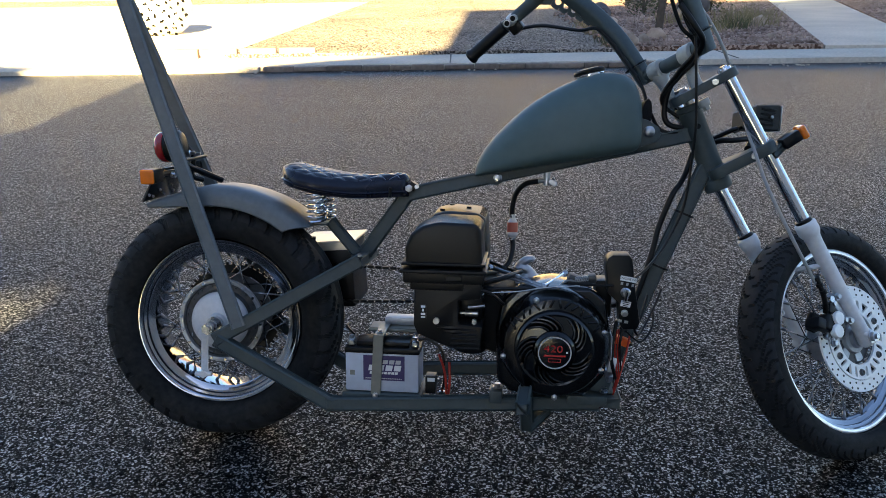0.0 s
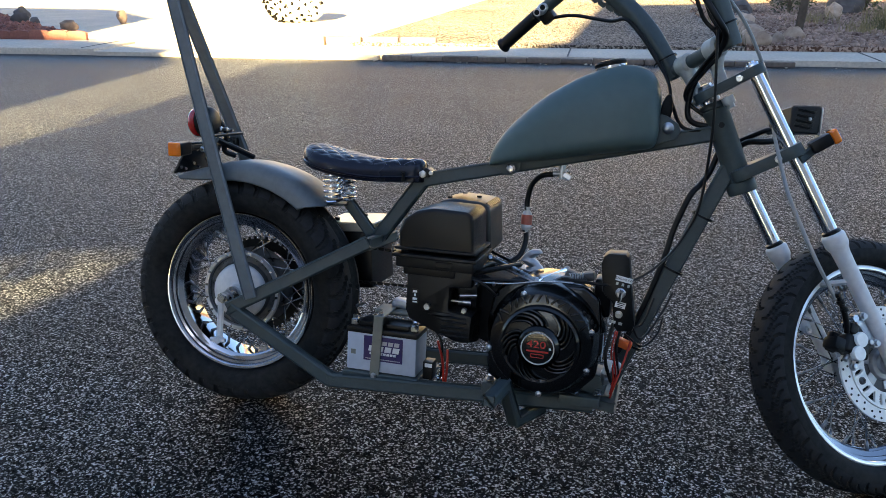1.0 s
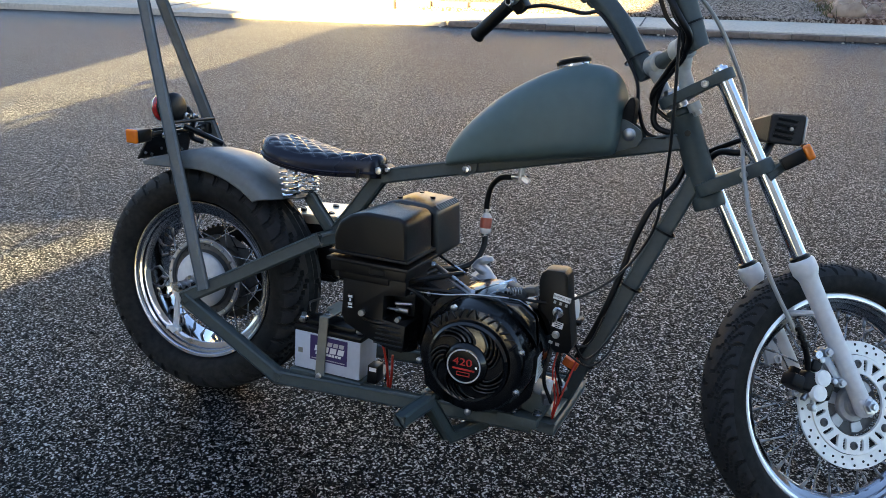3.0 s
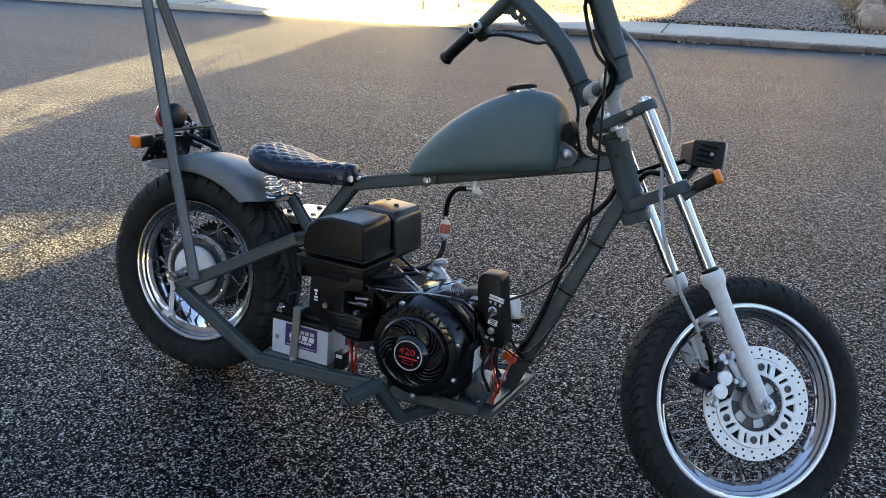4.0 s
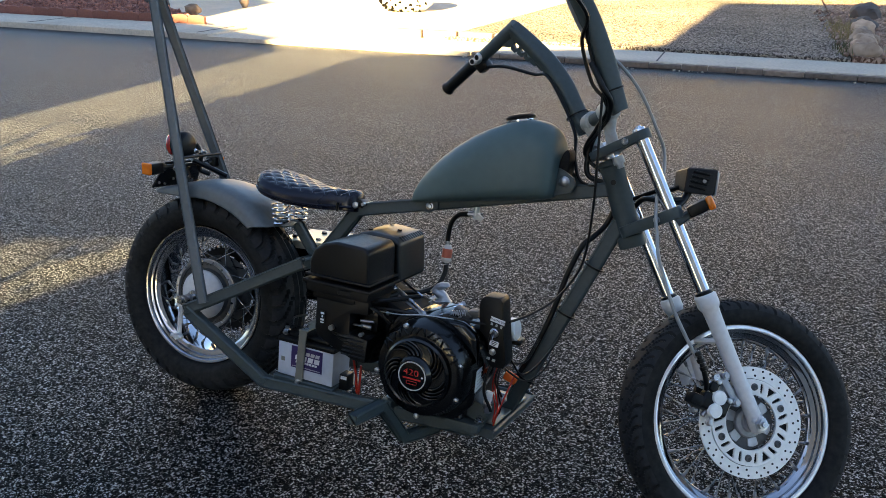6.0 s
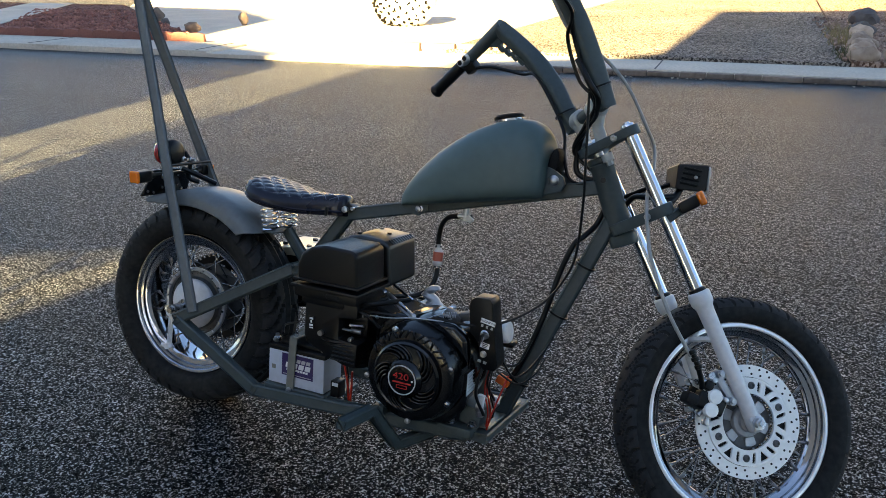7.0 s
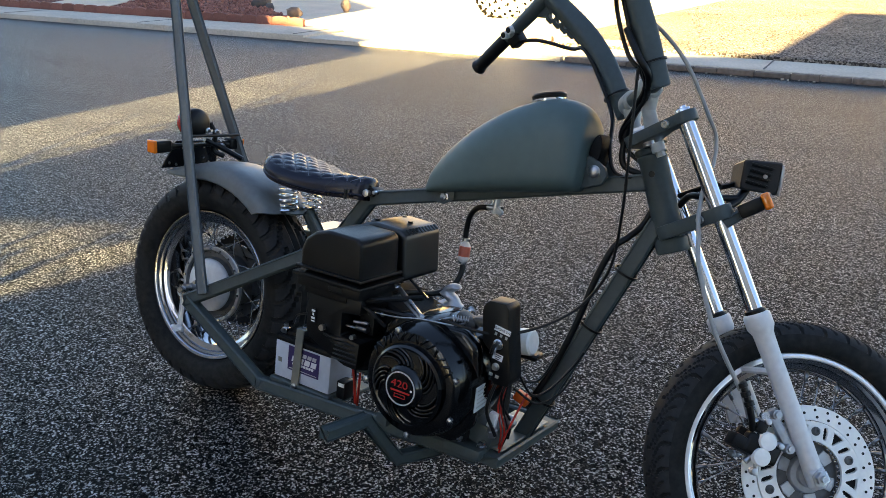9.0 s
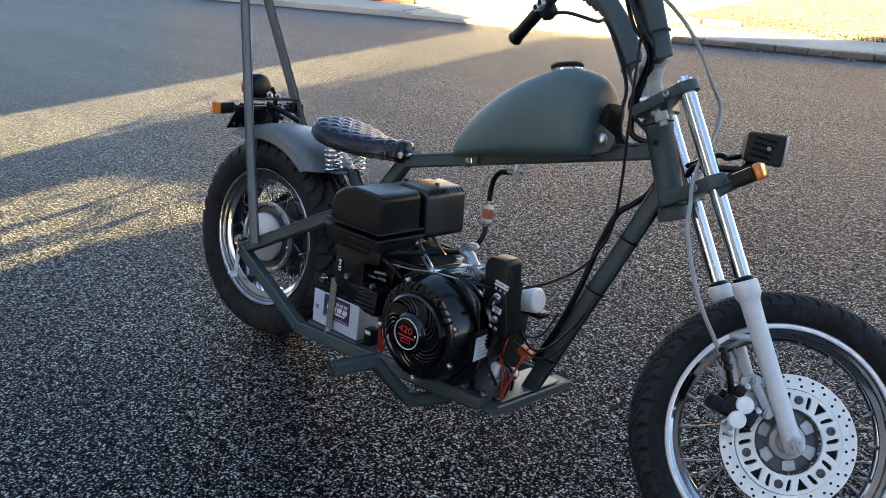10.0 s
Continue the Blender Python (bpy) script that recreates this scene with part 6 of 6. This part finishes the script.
for p, ax in ((V(0.435, -0.162, 0.166), V(0, -1, 0)), (V(0.445, -0.148, 0.316), V(0, 0, 1))):
    bm = lathe(B(), p, ax, [(0.0075, 0), (0.0075, 0.003), (0.005, 0.004), (0.005, 0.009), (0, 0.009)], 6)
    part("bolt", bm, STEEL, strap)
bm = B()
box(bm, (0.470, -0.055, 0.306), (0.130, 0.060, 0.010), None, 0.003, 1)
part("regulator_plate", bm, STRAP, bike)
bm = box(B(), (0.478, -0.040, 0.322), (0.076, 0.040, 0.022), None, 0.008, 2)
part("regulator", bm, ALLOY, bike, "small grey regulator")
bm = B()
box(bm, (0.566, -0.125, 0.190), (0.026, 0.036, 0.045), None, 0.004, 2)
sol = part("starter_relay", bm, BLACK, bike, "small black relay with a white tag")
part("tag", box(B(), (0.568, -0.1438, 0.204), (0.018, 0.0012, 0.009), None, 0), WHITE, sol)
bm = B()
lathe(bm, (0.592, -0.120, 0.160), (0, 0, 1), [(0.008, 0), (0.008, 0.008), (0.004, 0.009), (0.004, 0.018), (0, 0.018)], 6)
part("terminal", bm, STEEL, sol)
for pts, mat in (([(0.530, -0.120, 0.294), (0.560, -0.125, 0.298), (0.592, -0.130, 0.270), (0.598, -0.128, 0.21), (0.594, -0.122, 0.175)], HOSE), ([(0.585, -0.130, 0.265), (0.600, -0.135, 0.22), (0.604, -0.130, 0.165)], WIRERED),
                 ([(0.610, -0.128, 0.245), (0.612, -0.132, 0.20), (0.608, -0.128, 0.160)], WIRERED), ([(0.374, -0.11, 0.30), (0.345, -0.06, 0.305), (0.335, 0.02, 0.29)], HOSE)):
    part("wire", pipe(B(), pts, 0.0032, 7), mat, bike)

# jackshaft box, chain and brake pedal peg
bm = B()
box(bm, (0.262, 0.165, 0.398), (0.140, 0.170, 0.172), Matrix.Rotation(radians(-4), 3, "Y"), 0.006, 2)
jack = part("chain_case", bm, BLACK, bike, "black steel chain case, folded top coloured pale for its sheen")
# folded top in cream: the sunlit reflection it shows is in the colour
bm = B()
box(bm, (0.258, 0.165, 0.490), (0.156, 0.180, 0.006), Matrix.Rotation(radians(-4), 3, "Y"), 0.002, 1)
box(bm, (0.258, 0.074, 0.480), (0.150, 0.004, 0.022), Matrix.Rotation(radians(-4), 3, "Y"), 0.0015, 1)
part("case_top", bm, BARESHEEN, jack, "", 30)
for x, y in ((0.215, 0.11), (0.300, 0.11), (0.262, 0.20)):
    part("bolt", cyl(B(), (x, y, 0.490), (x + 0.002, y, 0.500), 0.008, seg=6), BLACK, jack)
bm = B()
n = 26
for k in range(n):
    f = k / (n - 1)
    for z0, z1 in ((0.435, 0.418), (0.330, 0.345)):
        p = V(0.20 + 0.50 * f, 0.075, z0 + (z1 - z0) * f)
        box(bm, p, (0.017, 0.010 if k % 2 else 0.006, 0.008), None, 0.002, 1)
tagged(part("drive_chain", bm, BLACK, bike, "dull steel roller chain"), kind="stuff")
bm = square(B(), [V(0.845, -0.120, 0.132), V(0.800, -0.225, 0.132), V(0.792, -0.345, 0.262), V(0.785, -0.465, 0.270)], 0.028, 0.028, (1, 0, 0))
part("foot_peg", bm, GREY, bike, "cranked square-tube foot peg", 30)

# loom strapped to the down tube
bm = pipe(B(), [V(1.185, 0.034, 0.745), V(1.170, 0.026, 0.700), V(1.152, 0.0, 0.672), V(1.131, -0.022, 0.645), V(1.104, -0.020, 0.568), V(1.092, -0.022, 0.511), V(1.072, -0.022, 0.436), V(1.043, -0.022, 0.350), V(1.004, -0.026, 0.260)], 0.0072, 12)
part("wire_loom", bm, HOSE, bike, "thick black wiring loom")
for z in (0.60, 0.47, 0.28):
    p = V(0.985 + (z - 0.16) * 0.405, -0.006, z)
    bm = lathe(B(), p, V(0.375, 0, 0.927), [(0.0245, -0.0025), (0.027, -0.0025), (0.027, 0.0025), (0.0245, 0.0025)], 20, closed=True)
    part("cable_tie", bm, BLACK, bike)
bm = pipe(B(), [MF @ V(0.055, 0.088, -0.045), MF @ V(0.070, 0.040, -0.030), MF @ V(0.085, 0.0, -0.045), V(1.335, 0.10, 0.78)], 0.007, 10)
part("lamp_wire", bm, HOSE, bike)

# the frame and what is fixed in its middle lean with it; the rest stands as set
LEANING = {"rear_wheel", "seat_stay", "lower_stay", "bottom_rail", "cross_tube", "frame_spine", "spring_spur", "spring_perch", "down_tube", "front_plate", "engine_plate", "head_tube", "wire_loom", "cable_tie",
           "rear_fender", "fuel_tank", "saddle", "seat_spring", "fuel_tap", "fuel_hose", "fuel_filter"}
for ob in bike.children:
    if ob.name.split(".")[0] not in LEANING:
        ob.matrix_basis = SET @ ob.matrix_basis

# ---- far side details ----
def chunk(c, r, seed, squash=0.7, sub=2, m=None):
    """An uneven stone about c."""
    t = B()
    bmesh.ops.create_icosphere(t, subdivisions=sub, radius=1.0)
    for v in t.verts:
        n1 = noise.noise(v.co * 1.3 + V(seed * 7.1, seed * 3.3, seed))
        n2 = noise.noise(v.co * 3.1 + V(seed, seed * 5.7, 2.0))
        v.co = v.co * (1 + 0.34 * n1 + 0.14 * n2)
        v.co.z *= squash
    rot = Matrix.Rotation(seed * 2.4, 4, "Z")
    bmesh.ops.transform(t, matrix=Matrix.Translation(c) @ rot @ Matrix.Diagonal((r, r * (0.7 + 0.3 * math.sin(seed * 3)), r, 1)), verts=t.verts)
    return t


def boulder(x, y, r, seed, mat, label, ground=0.12):
    ob = link("boulder", chunk(R(x, y, ground + r * 0.30), r, seed, 0.75, 3), mat, None, "", 35)
    return tagged(ob, label, "boulder", "yard boulders")


for x, y, r, seed, mat, label in (
        (2.10, 1.18, 0.15, 1.3, ROCK, "pale tan boulder at the yard's edge"), (2.38, 1.32, 0.11, 2.1, ROCK, "pinkish tan boulder beside the gravel"), (2.70, 2.05, 0.14, 3.7, ROCK, "pinkish boulder beside the post"),
        (2.12, 1.62, 0.16, 4.4, ROCK, "tan boulder in a row of stones"), (2.16, 2.10, 0.15, 5.2, ROCK, "tan boulder in a row of stones"), (2.22, 2.62, 0.17, 6.6, ROCK, "tan boulder in a row of stones"),
        (2.26, 3.15, 0.15, 17.6, ROCK, "tan boulder in a row of stones"), (2.32, 3.75, 0.18, 18.1, ROCK, "tan boulder in a row of stones"), (2.40, 4.45, 0.18, 19.3, DARKROCK, "dark boulder in a row of stones"),
        (4.00, 5.50, 0.24, 20.4, ROCK, "tan boulder in front of the scrub"),
        (4.05, 9.2, 0.42, 7.9, ROCK, "large whitish boulder in the shaded yard"), (4.6, 7.2, 0.30, 8.8, DARKROCK, "dark boulder half hidden by dry grass"), (4.75, 3.9, 0.16, 9.5, ROCK, "small tan boulder in dry grass"),
        (4.2, 1.9, 0.06, 10.1, ROCK, "small pale stone on the gravel"), (2.65, 6.6, 0.26, 11.3, DARKROCK, "dark boulder at the end of the row")):
    boulder(x, y, r, seed, mat, label)
for x, y, r, seed, mat, label in (
        (-9.69, 3.5, 0.15, 12.2, DARKROCK, "dark boulder on the red gravel"), (-10.35, 4.4, 0.18, 13.8, DARKROCK, "dark boulder on the red gravel"), (-9.2, 3.2, 0.10, 14.4, DARKROCK, "dark boulder on the red gravel"),
        (-7.84, 2.2, 0.13, 15.9, ROCK, "sunlit tan boulder beside the driveway"), (-8.18, 4.2, 0.15, 16.5, ROCK, "sunlit tan boulder by the driveway")):
    boulder(x, y, r, seed, mat, label)

# leaning dark post in the yard
bm = B()
square(bm, [R(2.91, 2.85, 0.05), R(3.02, 2.90, 1.35)], 0.10, 0.10, (1, 0, 0), 0.01)
tagged(link("yard_post", bm, BARK, None, "", 30), "dark weathered wooden post in the gravel", "post")

# loose row of old bricks in the gutter, and loose crumbs
gutter = bpy.data.objects["pavement_2"]
rng = random.Random(5)
x = -2.25
while x < 2.05:
    w = rng.uniform(0.24, 0.42)
    bm = B()
    box(bm, R(x + w / 2, 0.045 + rng.uniform(-0.008, 0.008), 0.026), (w - 0.008, 0.10, 0.056 + rng.uniform(-0.010, 0.008)), Matrix.Rotation(radians(5 + rng.uniform(-1.2, 1.2)), 3, "Z"), 0.008, 2)
    ob = link("brick", bm, KERBCON, gutter, "", 35)
    x += w
bm = B()
for k in range(45):
    p = R(rng.uniform(-2.4, 5), -0.05 - abs(rng.gauss(0, 0.06)), 0.005)
    t = chunk(p, rng.uniform(0.006, 0.022), rng.uniform(0, 40), 0.6, 1)
    merge(bm, t)
tagged(link("gutter_grit", bm, CONCRETE, None, "", 0), "pale crumbs and grit along the gutter", "grit", "", "stuff")
# expansion joints in the pavement: dark narrow filler strips
for x in (-0.1, 3.2, 6.6):
    bm = B()
    box(bm, R(x, 0.56, 0.0655), (0.018, 0.86, 0.006), Matrix.Rotation(radians(5), 3, "Z"), 0)
    link("joint_filler", bm, DARKROCK, gutter, "", 30)
leftp = bpy.data.objects["pavement"]
for x in (-12.4, -9.2, -6.2):
    bm = B()
    box(bm, R(x, 0.52, 0.0865), (0.018, 0.90, 0.006), Matrix.Rotation(radians(5), 3, "Z"), 0)
    link("joint_filler", bm, DARKROCK, leftp, "", 30)

# scalloped red edging of the gravel bed
edging = tagged(new("brick_edging"), "scalloped red brick edging along the gravel bed", "edging")
me_brick = None
x = -6.95
while x > -15:
    if me_brick is None:
        bm = B()
        out = [V(-0.148, 0, 0)]
        for k in range(9):
            q = math.pi * (1 - k / 8)
            out.append(V(0.148 * math.cos(q), 0, 0.125 + 0.035 * math.sin(q)))
        out.append(V(0.148, 0, 0))
        prism(bm, out, (0, 1, 0), 0.06, 0.004, 1)
        ob = link("brick", bm, BRICKRED, edging, "", 30)
        me_brick = ob.data
    else:
        ob = new("brick", me_brick)
        ob.parent = edging
    ob.matrix_local = ROAD @ pose(x, 1.06, 0.045 + rng.uniform(-0.006, 0.006), 0, 0, rng.uniform(-1.5, 1.5))
    x -= 0.30
# tan blocks at the corner of the drive
blocks = tagged(new("block_edging"), "low tan edging blocks beside the driveway", "edging")
for x in (-3.55, -3.05, -2.55, -2.05):
    bm = B()
    box(bm, R(x, 1.10, 0.10), (0.46, 0.10, 0.13), Matrix.Rotation(radians(5 + rng.uniform(-1, 1)), 3, "Z"), 0.012, 2)
    link("block", bm, BLOCKTAN, blocks, "", 35)


# loose gravel that stands proud of the beds
def scatter(name, count, x0, x1, y0, y1, r0, r1, mat, label, top=0.115, keep=None):
    verts, faces = [], []
    base = B()
    bmesh.ops.create_icosphere(base, subdivisions=1, radius=1.0)
    bv = [v.co.copy() for v in base.verts]
    bf = [[v.index for v in f.verts] for f in base.faces]
    base.free()
    g = random.Random(count)
    n = 0
    while n < count:
        x, y = g.uniform(x0, x1), y0 + (y1 - y0) * g.random() ** 1.6
        if keep and not keep(x, y):
            continue
        n += 1
        r = g.uniform(r0, r1)
        rot = Euler((g.uniform(0, 6), g.uniform(0, 6), g.uniform(0, 6))).to_matrix()
        sc = V(1, g.uniform(0.6, 1), g.uniform(0.5, 0.8))
        p = R(x, y, top + r * 0.35)
        k = len(verts)
        for v in bv:
            verts.append(p + rot @ V(v.x * sc.x, v.y * sc.y, v.z * sc.z) * r * (1 + 0.25 * noise.noise(v * 2 + V(n, 0, 0))))
        faces += [[k + i for i in f] for f in bf]
    me = bpy.data.meshes.new(name)
    me.from_pydata(verts, [], faces)
    me.materials.append(mat)
    return tagged(new(name, me), label, "gravel", "", "stuff")


scatter("red_gravel", 3600, -19, -6.6, 1.2, 6.0, 0.018, 0.045, GRAVELSTONE_RED, "red lava stones on the bed", 0.115, lambda x, y: x < -6.85 - (y - 1.1) * 1.12 and not (-14.4 - (y - 1.3) * 0.94 < x < -11.2 - (y - 1.3) * 0.84))
scatter("brown_gravel", 3600, 1.9, 9, 1.15, 8.0, 0.016, 0.042, GRAVELSTONE, "brown and pinkish stones on the yard", 0.115, lambda x, y: (x < 4.45 + (y - 1) * 0.298) or x > 5.98 + (y - 1) * 0.323)


# dry grass and scrub in the shaded yard
def tuft(x, y, height, blades, spread, mat, seed):
    g = random.Random(seed)
    bm = B()
    for k in range(blades):
        q, a = g.uniform(0, 2 * math.pi), g.uniform(0.05, 1.0)
        p = R(x + g.gauss(0, spread * 0.4), y + g.gauss(0, spread * 0.4), 0.11)
        h = height * g.uniform(0.5, 1.0)
        d = V(math.cos(q) * a * 0.6, math.sin(q) * a * 0.6, 1).normalized()
        side = d.cross(V(math.cos(q + 1), math.sin(q + 1), 0)).normalized() * 0.004
        bend = V(math.cos(q), math.sin(q), -0.5) * h * 0.22 * a
        v = [bm.verts.new(p - side), bm.verts.new(p + side), bm.verts.new(p + d * h * 0.55 + side * 0.8), bm.verts.new(p + d * h * 0.55 - side * 0.8), bm.verts.new(p + d * h + bend)]
        bm.faces.new((v[0], v[1], v[2], v[3]))
        bm.faces.new((v[3], v[2], v[4]))
    me = bpy.data.meshes.new("grass_tuft")
    bm.to_mesh(me)
    bm.free()
    me.materials.append(mat)
    return tagged(new("grass_tuft", me), "dry straw-coloured grass tuft in gravel", "grass", "", "stuff")


for k, (x, y, h, n, s) in enumerate(((4.2, 3.4, 0.30, 150, 0.4), (4.7, 3.9, 0.36, 150, 0.4), (3.8, 3.0, 0.26, 110, 0.35), (5.0, 4.9, 0.40, 150, 0.5), (1.98, 1.75, 0.16, 80, 0.2), (2.06, 3.0, 0.22, 90, 0.25), (4.5, 4.6, 0.38, 130, 0.4), (2.1, 4.1, 0.28, 90, 0.3), (1.95, 1.25, 0.14, 60, 0.15), (3.5, 4.6, 0.3, 90, 0.4))):
    tuft(x, y, h, n, s, DRYGRASS if k % 4 else LEAF, 40 + k)


def shrub(name, x, y, z0, radius, leaves, size, mat, label, seed, twigs=14, ground=0.1):
    """Twigs from one foot and many small leaves, thinning outwards."""
    g = random.Random(seed)
    root = tagged(new(name), label, "shrub")
    bm = B()
    foot = R(x, y, ground)
    mid = R(x, y, z0)
    ends = []
    for k in range(twigs):
        d = V(g.gauss(0, 1), g.gauss(0, 1), g.gauss(0.3, 0.8)).normalized()
        e = mid + d * radius * g.uniform(0.6, 0.95)
        ends.append(e)
        pipe(bm, [foot, foot.lerp(mid, 0.6) + d * radius * 0.15, e], lambda f: 0.014 * (1 - f) + 0.003, 5, 4)
    part("stem", bm, BARK, root)
    bm = B()
    for k in range(leaves):
        d = V(g.gauss(0, 1), g.gauss(0, 1), g.gauss(0, 0.8)).normalized()
        c = mid + d * radius * g.uniform(0.35, 1.0) ** 0.6
        q = Euler((g.uniform(0, 6), g.uniform(0, 6), g.uniform(0, 6))).to_matrix()
        s = size * g.uniform(0.6, 1.2)
        v = [bm.verts.new(c + q @ V(*p) * s) for p in ((0, -1, 0), (0.42, -0.2, 0.10), (0, 1, 0), (-0.42, -0.2, 0.10))]
        bm.faces.new((v[0], v[1], v[2]))
        bm.faces.new((v[0], v[2], v[3]))
    me = bpy.data.meshes.new("leaves")
    bm.to_mesh(me)
    bm.free()
    me.materials.append(mat)
    ob = new("leaves", me)
    ob.parent = root
    tagged(ob, kind="stuff")
    return root


shrub("shrub", 3.6, 7.0, 0.55, 0.55, 900, 0.035, LEAF, "grey-green scrubby bush in the shaded yard", 3)
shrub("shrub", 5.0, 7.4, 0.5, 0.55, 800, 0.035, LEAF, "grey-green scrubby bush behind dry grass", 4)
# rounded desert shrub: foliage whitened for sun glare, dark tufts set in spirals
mound = tagged(new("desert_shrub"), "rounded desert shrub, whitened for full-sun glare, with dark tufts", "shrub")
c = R(-5.17, 5.0, 0.48)
t = B()
bmesh.ops.create_icosphere(t, subdivisions=4, radius=1.0)
for v in t.verts:
    v.co *= 0.56 * (1 + 0.06 * noise.noise(v.co * 5) + 0.03 * noise.noise(v.co * 13))
    v.co.z *= 0.88
bmesh.ops.translate(t, vec=c, verts=t.verts)
part("foliage", t, PALELEAF, mound, "", 60)
for k in range(230):
    z = 1 - 2 * (k + 0.5) / 230
    q = k * 2.39996
    r = math.sqrt(1 - z * z)
    n3 = V(r * math.cos(q), r * math.sin(q), z)
    if n3.y > -0.25:
        continue
    p = c + V(n3.x * 0.57, n3.y * 0.57, n3.z * 0.50)
    bm = B()
    for j in range(5):
        dd = (n3 + V(rng.gauss(0, 0.6), rng.gauss(0, 0.6), rng.gauss(0, 0.6))).normalized()
        _, a2, b2 = basis(dd)
        vs = [bm.verts.new(p), bm.verts.new(p + dd * 0.03 + a2 * 0.024), bm.verts.new(p + dd * rng.uniform(0.05, 0.08)), bm.verts.new(p + dd * 0.03 - a2 * 0.024)]
        bm.faces.new(vs)
    part("tuft", bm, TUFTDARK, mound, "", 0)
